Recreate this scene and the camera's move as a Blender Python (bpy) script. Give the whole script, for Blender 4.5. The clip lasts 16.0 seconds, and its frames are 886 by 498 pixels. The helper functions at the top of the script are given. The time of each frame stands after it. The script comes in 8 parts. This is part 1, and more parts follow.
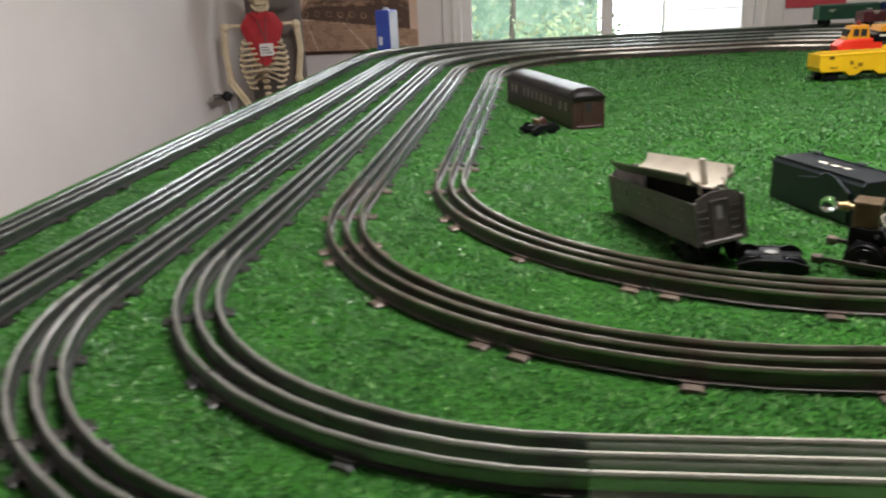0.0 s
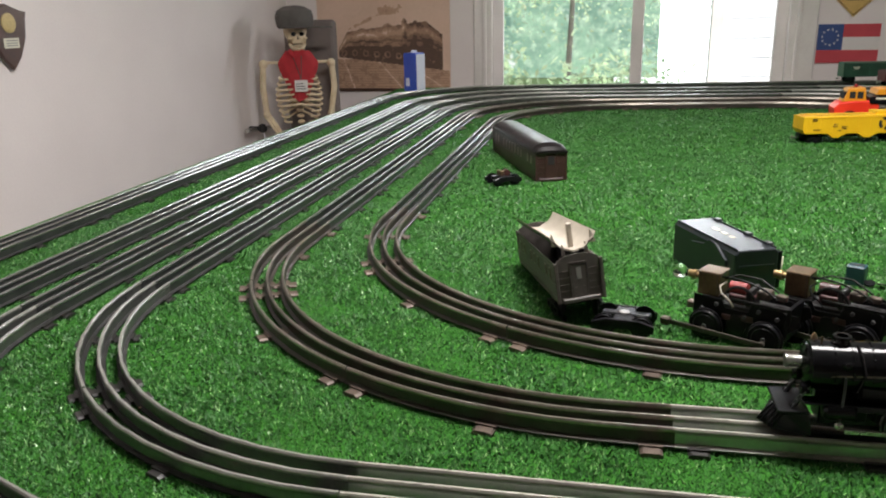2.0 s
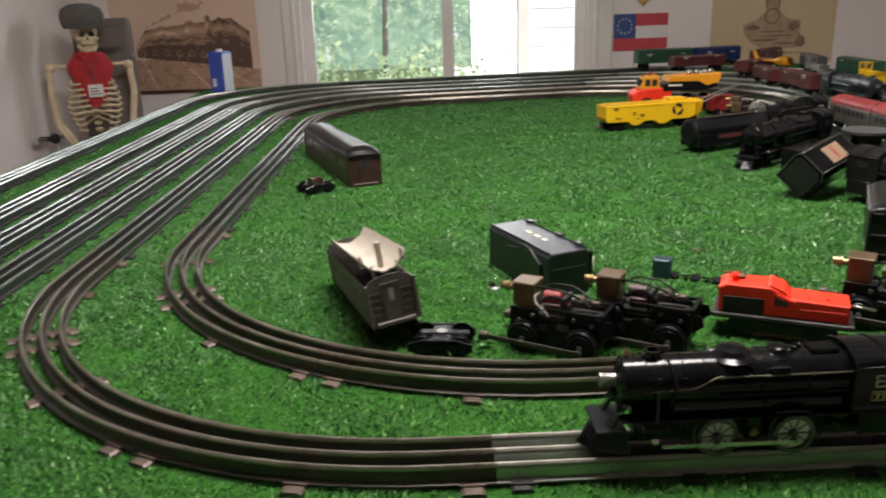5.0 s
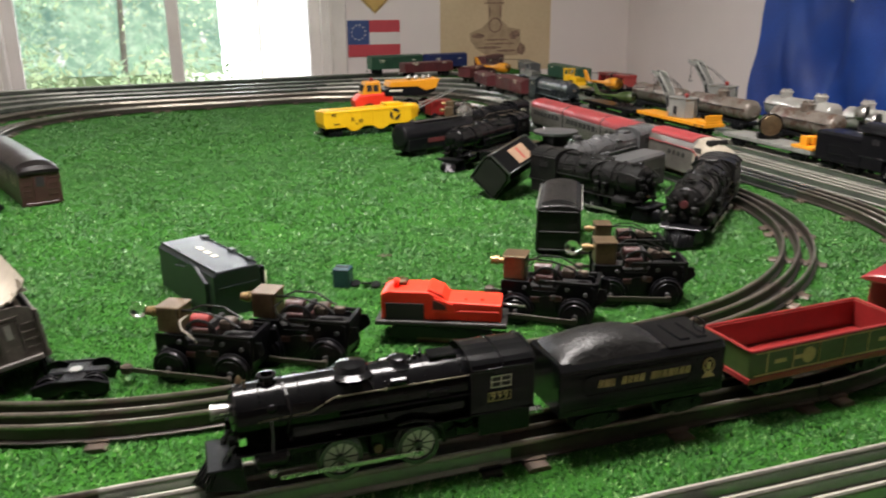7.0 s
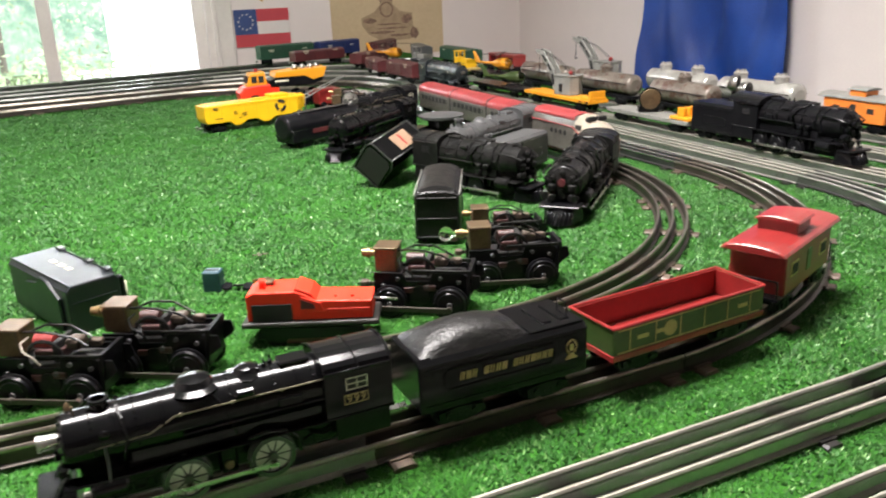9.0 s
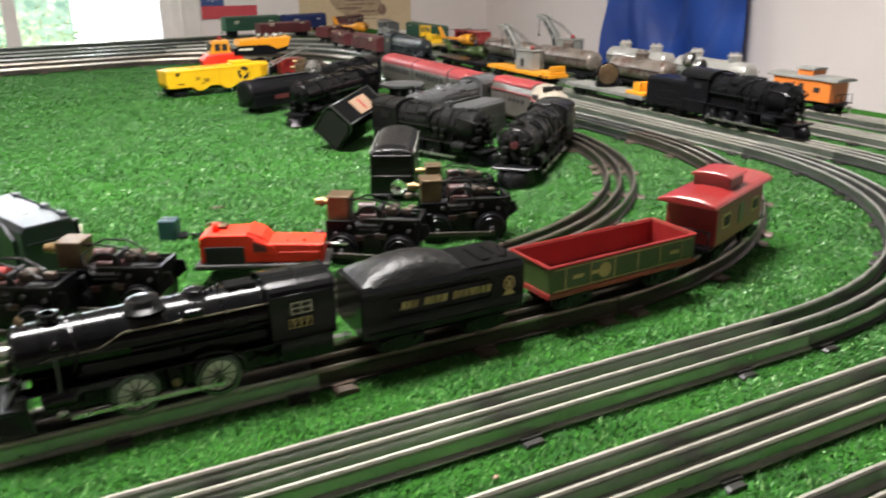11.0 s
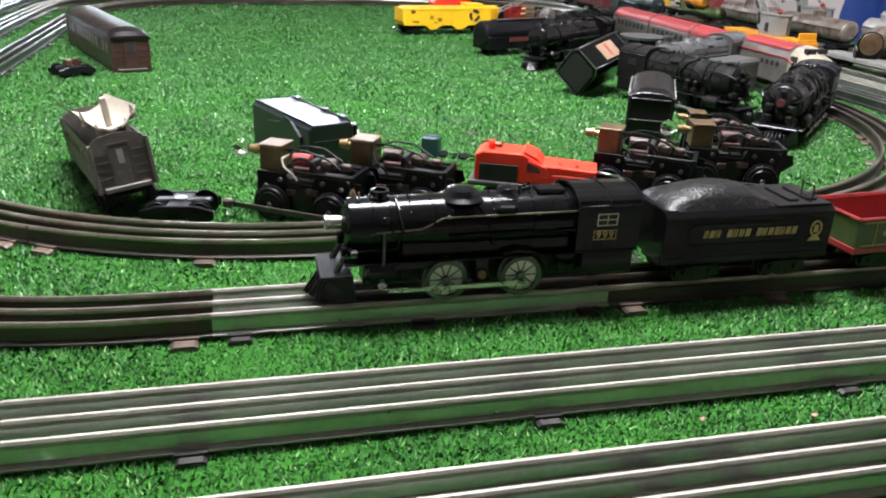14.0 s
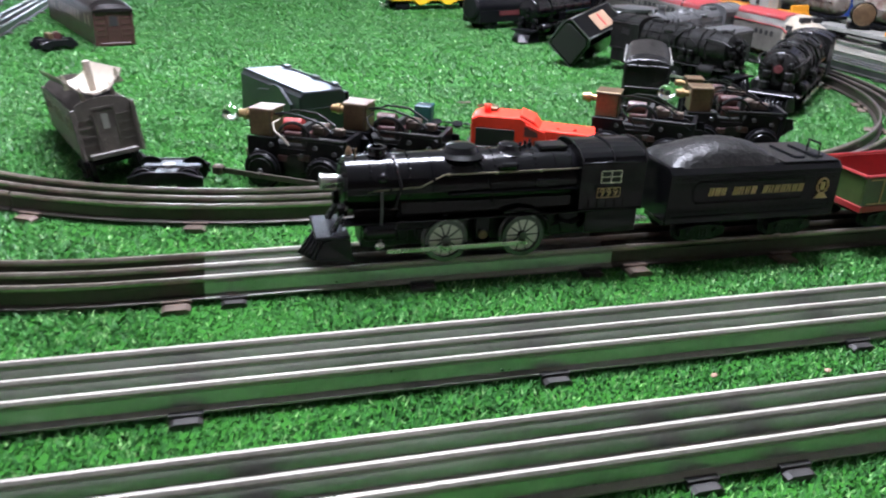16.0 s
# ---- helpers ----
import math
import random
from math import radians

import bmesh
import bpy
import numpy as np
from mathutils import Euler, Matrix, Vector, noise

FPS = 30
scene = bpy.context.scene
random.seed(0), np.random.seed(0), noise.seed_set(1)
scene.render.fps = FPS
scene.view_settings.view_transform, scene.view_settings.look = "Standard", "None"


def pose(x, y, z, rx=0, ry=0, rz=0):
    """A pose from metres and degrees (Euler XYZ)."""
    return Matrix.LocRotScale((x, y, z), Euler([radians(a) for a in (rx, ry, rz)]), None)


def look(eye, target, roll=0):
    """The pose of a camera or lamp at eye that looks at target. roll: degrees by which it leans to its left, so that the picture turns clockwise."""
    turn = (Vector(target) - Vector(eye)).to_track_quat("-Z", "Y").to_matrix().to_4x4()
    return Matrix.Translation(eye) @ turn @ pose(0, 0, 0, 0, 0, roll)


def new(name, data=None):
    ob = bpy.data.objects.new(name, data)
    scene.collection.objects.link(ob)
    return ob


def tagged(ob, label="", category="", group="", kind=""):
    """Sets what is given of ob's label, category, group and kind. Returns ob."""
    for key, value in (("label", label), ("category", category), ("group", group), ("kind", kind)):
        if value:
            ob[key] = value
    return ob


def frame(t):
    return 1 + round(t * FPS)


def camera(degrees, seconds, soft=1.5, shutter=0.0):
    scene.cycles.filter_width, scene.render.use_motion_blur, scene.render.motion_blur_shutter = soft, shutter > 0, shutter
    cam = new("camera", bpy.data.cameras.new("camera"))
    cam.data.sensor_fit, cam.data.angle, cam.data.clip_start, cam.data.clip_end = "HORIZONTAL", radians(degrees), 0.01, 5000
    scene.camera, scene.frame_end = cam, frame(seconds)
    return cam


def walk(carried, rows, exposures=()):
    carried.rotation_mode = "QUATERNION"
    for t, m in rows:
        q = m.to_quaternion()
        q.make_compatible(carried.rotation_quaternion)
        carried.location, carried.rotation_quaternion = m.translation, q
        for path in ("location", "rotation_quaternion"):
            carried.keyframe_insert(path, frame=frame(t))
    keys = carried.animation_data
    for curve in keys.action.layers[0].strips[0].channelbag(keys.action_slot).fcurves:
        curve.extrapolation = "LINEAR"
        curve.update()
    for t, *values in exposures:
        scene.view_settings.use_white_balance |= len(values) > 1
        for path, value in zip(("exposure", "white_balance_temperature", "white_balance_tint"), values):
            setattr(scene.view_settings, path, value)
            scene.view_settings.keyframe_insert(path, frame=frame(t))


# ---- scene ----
cam = camera(58.6, 16.0, soft=2.0, shutter=0.5)
EXPOSURES = [(0, 0.15, 6400, 12), (0.5, 0.25, 6400, 12), (1, 0.3, 6400, 12), (1.5, 0.2, 6400, 12), (3, 0.1, 6450, 12), (5.5, -0.05, 6650, 15), (6.5, 0.0, 6650, 15), (7, 0.35, 6600, 14), (7.5, 0.9, 6500, 13), (9, 0.9, 6500, 13), (11.5, 0.55, 6350, 12), (12, 0.25, 6250, 12),
             (12.5, 0.35, 6200, 12), (13, 0.8, 6100, 13), (14, 0.8, 6000, 14), (15, 1.15, 5800, 16), (15.5, 1.15, 5600, 17), (16, 0.95, 5550, 18)]
PATH = [
    (0, (0.196, 0.346, 0.25), (-0.049, 2.22, -0.402), -2.8),
    (0.5, (0.116, 0.302, 0.263), (-0.171, 2.18, -0.36), -4.0),
    (1, (0.101, 0.306, 0.272), (-0.238, 2.181, -0.334), -3.4),
    (1.5, (0.204, 0.293, 0.285), (-0.157, 2.175, -0.289), -1.5),
    (2, (0.364, 0.301, 0.284), (-0.025, 2.178, -0.287), -1.1),
    (2.5, (0.343, 0.311, 0.301), (0.009, 2.194, -0.285), -3.2),
    (3, (0.32, 0.329, 0.297), (0.042, 2.212, -0.316), -4.6),
    (3.2, (0.325, 0.338, 0.296), (0.062, 2.218, -0.335), -4.7),
    (5.3, (0.396, 0.366, 0.294), (0.496, 2.274, -0.298), -1.3),
    (5.5, (0.406, 0.37, 0.293), (0.555, 2.277, -0.292), -1.0),
    (6, (0.43, 0.37, 0.303), (0.706, 2.271, -0.254), -1.1),
    (6.5, (0.46, 0.38, 0.281), (0.923, 2.237, -0.3), -0.4),
    (7, (0.487, 0.381, 0.288), (1.081, 2.195, -0.309), -0.4),
    (7.5, (0.497, 0.377, 0.295), (1.184, 2.156, -0.308), -0.8),
    (8, (0.51, 0.383, 0.289), (1.232, 2.143, -0.329), -1.7),
    (8.5, (0.513, 0.384, 0.288), (1.251, 2.13, -0.347), -2.5),
    (9, (0.533, 0.384, 0.287), (1.319, 2.109, -0.35), -2.3),
    (9.2, (0.54, 0.38, 0.288), (1.352, 2.094, -0.347), -2.0),
    (10.25, (0.560, 0.364, 0.275), (1.497, 2.020, -0.38), -1.2),
    (11.3, (0.506, 0.344, 0.258), (1.26, 2.062, -0.433), -0.4),
    (11.5, (0.484, 0.344, 0.253), (1.143, 2.097, -0.447), -0.6),
    (12, (0.43, 0.341, 0.241), (0.873, 2.147, -0.495), -0.3),
    (12.5, (0.422, 0.333, 0.235), (0.807, 2.143, -0.525), 0.7),
    (13, (0.444, 0.35, 0.233), (0.879, 2.151, -0.52), 1.7),
    (13.5, (0.443, 0.357, 0.232), (0.888, 2.156, -0.519), 2.4),
    (14, (0.445, 0.368, 0.229), (0.906, 2.16, -0.53), 2.6),
    (14.5, (0.445, 0.383, 0.222), (0.95, 2.151, -0.565), 2.8),
    (15, (0.451, 0.394, 0.217), (0.982, 2.135, -0.612), 2.4),
    (15.5, (0.453, 0.396, 0.217), (0.99, 2.13, -0.623), 2.1),
    (16, (0.441, 0.377, 0.209), (0.929, 2.148, -0.584), 2.4),
]
walk(cam, [(t, look(eye, target, roll)) for t, eye, target, roll in PATH], EXPOSURES)

# ---- light ----
world = bpy.data.worlds.new("world")
scene.world = world
world.use_nodes = True
_n = world.node_tree.nodes
_sky = _n.new("ShaderNodeTexSky")
_sky.sky_type = 'NISHITA'
_sky.sun_disc = False
_sky.sun_elevation, _sky.sun_rotation = radians(52), radians(28)
_n["Background"].inputs["Strength"].default_value = 0.15
world.node_tree.links.new(_sky.outputs[0], _n["Background"].inputs["Color"])

_sun = bpy.data.lights.new("sun", 'SUN')
_sun.energy, _sun.angle, _sun.color = 5.0, radians(0.6), (1.0, 0.95, 0.86)
new("sun", _sun).matrix_world = look((3.0, -4.0, 9.0), (0.6, 6.0, 0.0))


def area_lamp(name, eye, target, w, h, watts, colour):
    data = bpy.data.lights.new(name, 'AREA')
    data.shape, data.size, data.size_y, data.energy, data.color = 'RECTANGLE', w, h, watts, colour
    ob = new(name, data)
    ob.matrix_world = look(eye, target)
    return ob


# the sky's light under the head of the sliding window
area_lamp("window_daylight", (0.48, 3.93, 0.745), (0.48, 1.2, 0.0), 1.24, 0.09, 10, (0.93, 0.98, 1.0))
# unseen ceiling light, added as a wide panel to brighten the table
area_lamp("unseen_ceiling_light", (0.62, 1.15, 1.46), (0.62, 1.15, 0.0), 0.8, 0.42, 60, (1.0, 0.965, 0.925))

# ---- materials ----


def material(name, a, b=None, rough=0.5, metal=0.0, scale=40.0, fine=400.0, bump=0.0, bump_scale=None,
             rough_var=0.1, rand=0.0, island=0.0, spec=0.5, coat=0.0, mix=(0.35, 0.68), wear_glint=None, wear_glint_amount=0.0):
    """Two colours mixed by coarse and fine noise, with grainy gloss and relief; the third colour makes scuffed patches
    and, on coal, painted glints.
    """
    m = bpy.data.materials.new(name)
    m.use_nodes = True
    nt = m.node_tree
    N, L = nt.nodes, nt.links
    p = N["Principled BSDF"]
    b = b or tuple(c * 0.72 for c in a)
    tc = N.new("ShaderNodeTexCoord")
    n1 = N.new("ShaderNodeTexNoise")
    n1.inputs["Scale"].default_value, n1.inputs["Detail"].default_value = scale, 4
    n2 = N.new("ShaderNodeTexNoise")
    n2.inputs["Scale"].default_value, n2.inputs["Detail"].default_value = fine, 3
    for n in (n1, n2):
        L.new(tc.outputs["Object"], n.inputs["Vector"])
    add = N.new("ShaderNodeMath")
    add.operation = 'MULTIPLY_ADD'
    L.new(n2.outputs[0], add.inputs[0])
    add.inputs[1].default_value = 0.4
    sub = N.new("ShaderNodeMath")
    sub.operation = 'MULTIPLY_ADD'
    L.new(n1.outputs[0], sub.inputs[0])
    sub.inputs[1].default_value, sub.inputs[2].default_value = 0.8, -0.1
    L.new(sub.outputs[0], add.inputs[2])
    ramp = N.new("ShaderNodeMapRange")
    ramp.inputs[1].default_value, ramp.inputs[2].default_value = mix
    L.new(add.outputs[0], ramp.inputs[0])
    cm = N.new("ShaderNodeMix")
    cm.data_type = 'RGBA'
    cm.inputs[6].default_value, cm.inputs[7].default_value = (*b, 1), (*a, 1)
    L.new(ramp.outputs[0], cm.inputs[0])
    out = cm.outputs[2]
    if wear_glint is not None:
        n3 = N.new("ShaderNodeTexNoise")
        n3.inputs["Scale"].default_value, n3.inputs["Detail"].default_value, n3.inputs["Roughness"].default_value = scale * 2.3, 8, 0.75
        L.new(tc.outputs["Object"], n3.inputs["Vector"])
        wr = N.new("ShaderNodeMapRange")
        wr.inputs[1].default_value, wr.inputs[2].default_value = 0.72 - wear_glint_amount, 0.80 - wear_glint_amount
        L.new(n3.outputs[0], wr.inputs[0])
        wm = N.new("ShaderNodeMix")
        wm.data_type = 'RGBA'
        L.new(wr.outputs[0], wm.inputs[0])
        L.new(out, wm.inputs[6])
        wm.inputs[7].default_value = (*wear_glint, 1)
        out = wm.outputs[2]
    if rand or island:
        hs = N.new("ShaderNodeHueSaturation")
        src = N.new("ShaderNodeObjectInfo").outputs["Random"] if rand else N.new("ShaderNodeNewGeometry").outputs["Random Per Island"]
        mr = N.new("ShaderNodeMapRange")
        k = rand or island
        mr.inputs[3].default_value, mr.inputs[4].default_value = 1 - k, 1 + k
        L.new(src, mr.inputs[0])
        L.new(mr.outputs[0], hs.inputs["Value"])
        L.new(out, hs.inputs["Color"])
        out = hs.outputs[0]
    L.new(out, p.inputs["Base Color"])
    rr = N.new("ShaderNodeMapRange")
    rr.inputs[3].default_value, rr.inputs[4].default_value = max(0.03, rough - rough_var), min(1, rough + rough_var)
    L.new(add.outputs[0], rr.inputs[0])
    L.new(rr.outputs[0], p.inputs["Roughness"])
    p.inputs["Metallic"].default_value = metal
    p.inputs["Specular IOR Level"].default_value = spec
    if coat:
        p.inputs["Coat Weight"].default_value, p.inputs["Coat Roughness"].default_value = coat, 0.12
    if bump:
        bp = N.new("ShaderNodeBump")
        bp.inputs["Strength"].default_value, bp.inputs["Distance"].default_value = bump, 0.001
        nb = N.new("ShaderNodeTexNoise")
        nb.inputs["Scale"].default_value, nb.inputs["Detail"].default_value = bump_scale or fine, 4
        L.new(tc.outputs["Object"], nb.inputs["Vector"])
        L.new(nb.outputs[0], bp.inputs["Height"])
        L.new(bp.outputs[0], p.inputs["Normal"])
    return m


def glass(name, tint=(0.9, 0.95, 0.93), rough=0.02):
    m = bpy.data.materials.new(name)
    m.use_nodes = True
    p = m.node_tree.nodes["Principled BSDF"]
    p.inputs["Base Color"].default_value = (*tint, 1)
    p.inputs["Roughness"].default_value = rough
    p.inputs["Transmission Weight"].default_value = 1.0
    p.inputs["IOR"].default_value = 1.45
    return m


M_WALL = material("wall_paint", (0.80, 0.735, 0.705), (0.74, 0.675, 0.65), 0.75, scale=3, fine=160, bump=0.12, bump_scale=300)
# made-up dark finish: keeps the unseen wall from paling black reflections
M_DARKWALL = material("dark_unseen_wall", (0.15, 0.095, 0.06), (0.09, 0.055, 0.035), 0.5, scale=5, fine=80, bump=0.1)
M_CEIL = material("ceiling_paint", (0.8, 0.78, 0.75), (0.74, 0.72, 0.69), 0.8, scale=3, fine=200, bump=0.1)
M_FLOOR = material("floor_carpet", (0.20, 0.17, 0.14), (0.13, 0.11, 0.09), 0.9, scale=12, fine=500, bump=0.5)
M_TRIM = material("white_trim", (0.78, 0.74, 0.70), (0.70, 0.66, 0.62), 0.45, scale=8, fine=120)
M_WOOD = material("table_wood", (0.34, 0.24, 0.15), (0.24, 0.16, 0.09), 0.6, scale=9, fine=120, bump=0.1)
M_MAT = material("turf_backing", (0.028, 0.118, 0.013), (0.020, 0.090, 0.009), 0.9, scale=9, fine=260, bump=0.6, bump_scale=420, spec=0.1)
M_BLADE = material("turf_fibre", (0.046, 0.160, 0.033), (0.026, 0.105, 0.020), 0.46, scale=22, fine=90, island=0.30, spec=0.28, mix=(0.40, 0.62))
# pale fibres paint the turf's sparkle into its colour
M_BLADEL = material("sparkle_turf_fibre", (0.24, 0.42, 0.16), (0.15, 0.32, 0.09), 0.34, scale=14, fine=60, island=0.4, spec=0.5)
M_SILVER = material("tinplate_rail", (0.42, 0.435, 0.40), (0.31, 0.32, 0.295), 0.30, metal=0.88, scale=14, fine=260, rough_var=0.08, bump=0.1, rand=0.05, wear_glint=(0.20, 0.205, 0.185), wear_glint_amount=0.05)
# tinplate darkened for the left and far rails, shaded webs put into colour
M_GREY = material("darkened_tinplate_rail", (0.110, 0.115, 0.111), (0.070, 0.074, 0.071), 0.30, metal=0.80, scale=40, fine=420, rough_var=0.07, bump=0.15, rand=0.10)
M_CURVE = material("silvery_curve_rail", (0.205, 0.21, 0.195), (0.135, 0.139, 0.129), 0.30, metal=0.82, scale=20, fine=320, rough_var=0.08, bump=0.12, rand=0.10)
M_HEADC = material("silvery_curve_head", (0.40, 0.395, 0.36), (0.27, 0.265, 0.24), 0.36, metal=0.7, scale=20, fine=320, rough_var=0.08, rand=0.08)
# near-black foot paints in the shade between rails
M_FOOTK = material("shaded_rail_foot", (0.030, 0.030, 0.028), (0.018, 0.018, 0.017), 0.6, metal=0.2, scale=40, fine=300, spec=0.2)
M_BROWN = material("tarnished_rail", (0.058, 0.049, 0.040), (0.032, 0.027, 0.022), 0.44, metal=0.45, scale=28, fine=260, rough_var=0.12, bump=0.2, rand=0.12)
M_HEAD = material("worn_rail_head", (0.335, 0.32, 0.275), (0.225, 0.215, 0.185), 0.58, metal=0.35, scale=16, fine=300, rough_var=0.08, rand=0.06, spec=0.3, wear_glint=(0.15, 0.145, 0.125), wear_glint_amount=0.04)
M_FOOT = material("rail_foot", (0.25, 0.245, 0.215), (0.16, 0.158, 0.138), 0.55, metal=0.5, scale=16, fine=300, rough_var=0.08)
# paler head paints the window's highlight along those rails
M_HEADG = material("highlit_rail_head", (0.40, 0.405, 0.39), (0.27, 0.274, 0.262), 0.24, metal=0.88, scale=40, fine=400, rough_var=0.06, rand=0.08)
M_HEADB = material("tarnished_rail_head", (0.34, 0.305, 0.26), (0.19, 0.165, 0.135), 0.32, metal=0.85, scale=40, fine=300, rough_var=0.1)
M_TIEB = material("rusty_tie", (0.125, 0.092, 0.070), (0.066, 0.048, 0.037), 0.5, metal=0.35, scale=60, fine=400, rand=0.3, wear_glint=(0.19, 0.085, 0.04), wear_glint_amount=0.08, bump=0.2)
M_TIEK = material("black_tie", (0.022, 0.020, 0.018), (0.012, 0.011, 0.010), 0.5, metal=0.2, scale=60, fine=400, rand=0.2)
M_BLACK = material("gloss_black_paint", (0.0045, 0.0045, 0.005), (0.003, 0.003, 0.0035), 0.20, scale=50, fine=500, rough_var=0.08, coat=0.32, spec=0.08, bump=0.03, bump_scale=160, wear_glint=(0.05, 0.045, 0.04), wear_glint_amount=0.01)
M_SATIN = material("satin_black_paint", (0.006, 0.006, 0.007), (0.004, 0.004, 0.005), 0.36, scale=45, fine=420, rough_var=0.16, bump=0.35, bump_scale=600, wear_glint=(0.025, 0.022, 0.02), wear_glint_amount=0.04, spec=0.10, coat=0.3)
M_DUSTY = material("dusty_black_plastic", (0.0085, 0.0082, 0.0078), (0.0045, 0.0045, 0.0045), 0.42, scale=35, fine=380, rough_var=0.2, bump=1.0, bump_scale=260, wear_glint=(0.034, 0.031, 0.027), wear_glint_amount=0.09, spec=0.18, coat=0.18)
# the pale third colour paints glints on the coal
M_COAL = material("coal_load", (0.012, 0.0115, 0.011), (0.005, 0.005, 0.005), 0.34, scale=220, fine=900, bump=0.7, bump_scale=420, spec=0.3, wear_glint=(0.30, 0.29, 0.26), wear_glint_amount=0.012)
# near-black: shade painted into openings and recesses, also black print and parts
M_DARK = material("shade_and_black", (0.010, 0.009, 0.009), (0.006, 0.006, 0.006), 0.7, scale=40)
M_STEEL = material("bright_steel", (0.55, 0.54, 0.51), (0.38, 0.37, 0.34), 0.28, metal=0.95, scale=60, fine=400)
M_WHEEL = material("cast_wheel", (0.62, 0.60, 0.55), (0.44, 0.42, 0.38), 0.45, metal=0.1, scale=90, fine=500, bump=0.2)
M_BRASS = material("tarnished_brass", (0.175, 0.120, 0.065), (0.10, 0.066, 0.037), 0.42, metal=0.6, scale=60, fine=400, rough_var=0.12, bump=0.1, wear_glint=(0.07, 0.05, 0.034), wear_glint_amount=0.10)
M_BRASSRAIL = material("dull_brass_rail", (0.25, 0.22, 0.155), (0.14, 0.12, 0.085), 0.34, metal=0.8, scale=60, fine=400)
M_SOCKET = material("worn_brass", (0.36, 0.25, 0.12), (0.22, 0.15, 0.07), 0.34, metal=0.75, scale=60, fine=400)
M_COPPER = material("winding_copper", (0.060, 0.019, 0.017), (0.032, 0.011, 0.010), 0.4, scale=200, fine=900, bump=0.4)
M_REDWIRE = material("red_wrapping", (0.30, 0.030, 0.025), (0.18, 0.020, 0.018), 0.5, scale=100)
M_RED = material("red_enamel", (0.25, 0.020, 0.019), (0.18, 0.015, 0.014), 0.33, scale=30, fine=350, coat=0.2, wear_glint=(0.30, 0.10, 0.07), wear_glint_amount=0.03)
M_ROOFRED = material("faded_red_roof", (0.30, 0.038, 0.040), (0.21, 0.027, 0.029), 0.42, scale=25, fine=300, wear_glint=(0.36, 0.12, 0.10), wear_glint_amount=0.06)
M_MAROON = material("maroon_paint", (0.105, 0.022, 0.024), (0.065, 0.015, 0.017), 0.45, scale=25, fine=260, wear_glint=(0.2, 0.08, 0.06), wear_glint_amount=0.04)
M_GREENTIN = material("green_lithograph", (0.055, 0.085, 0.022), (0.035, 0.060, 0.016), 0.35, scale=40, fine=300, wear_glint=(0.2, 0.17, 0.06), wear_glint_amount=0.05)
M_GREEN = material("dark_green_paint", (0.020, 0.075, 0.042), (0.014, 0.05, 0.028), 0.42, scale=25, fine=260)
M_BLUE = material("navy_paint", (0.018, 0.035, 0.13), (0.012, 0.022, 0.085), 0.42, scale=25, fine=260)
M_YELLOW = material("yellow_plastic", (0.74, 0.45, 0.010), (0.66, 0.38, 0.007), 0.40, scale=20, fine=300, rough_var=0.08, wear_glint=(0.45, 0.26, 0.02), wear_glint_amount=0.03)
M_AMBER = material("amber_plastic", (0.72, 0.30, 0.014), (0.62, 0.245, 0.010), 0.40, scale=20, fine=300, wear_glint=(0.42, 0.17, 0.02), wear_glint_amount=0.04)
M_ORANGE = material("orange_plastic", (0.80, 0.038, 0.012), (0.68, 0.028, 0.009), 0.48, scale=20, fine=300, rough_var=0.1, spec=0.35, wear_glint=(0.45, 0.03, 0.016), wear_glint_amount=0.05)
M_PEACH = material("orange_body", (0.72, 0.21, 0.035), (0.62, 0.17, 0.028), 0.42, scale=20, fine=300)
M_GREYP = material("grey_plastic", (0.235, 0.235, 0.215), (0.165, 0.165, 0.15), 0.42, scale=30, fine=300, wear_glint=(0.09, 0.085, 0.075), wear_glint_amount=0.06, bump=0.1)
M_TANK = material("weathered_silver_tank", (0.25, 0.215, 0.185), (0.13, 0.11, 0.09), 0.42, metal=0.3, scale=22, fine=240, wear_glint=(0.09, 0.045, 0.03), wear_glint_amount=0.22)
M_SILVERP = material("silver_paint", (0.17, 0.16, 0.14), (0.105, 0.098, 0.085), 0.36, metal=0.45, scale=26, fine=260, wear_glint=(0.19, 0.15, 0.12), wear_glint_amount=0.07)
M_SLATE = material("slate_casting", (0.078, 0.079, 0.080), (0.050, 0.051, 0.052), 0.40, scale=40, fine=350, bump=0.2, wear_glint=(0.12, 0.115, 0.11), wear_glint_amount=0.06)
M_COACH = material("coach_brown", (0.045, 0.019, 0.016), (0.028, 0.013, 0.011), 0.42, scale=30, fine=260, coat=0.1, wear_glint=(0.13, 0.06, 0.045), wear_glint_amount=0.05)
M_COACHROOF = material("coach_roof", (0.009, 0.007, 0.007), (0.006, 0.005, 0.005), 0.34, spec=0.2, scale=30, fine=260)
M_GRAYCOACH = material("weathered_grey_coach", (0.105, 0.092, 0.080), (0.060, 0.052, 0.046), 0.5, scale=35, fine=260, wear_glint=(0.17, 0.15, 0.13), wear_glint_amount=0.09, bump=0.2)
M_PLASTER = material("pale_resin", (0.43, 0.385, 0.315), (0.33, 0.29, 0.235), 0.6, scale=30, fine=200)
M_TENDERG = material("green_black_shell", (0.011, 0.015, 0.018), (0.007, 0.010, 0.013), 0.40, scale=35, fine=350, coat=0.08)
M_TEAL = material("teal_plastic", (0.020, 0.065, 0.085), (0.014, 0.045, 0.06), 0.4, scale=30)
M_CREAM = material("cream_print", (0.70, 0.66, 0.52), (0.62, 0.58, 0.45), 0.5, scale=60)
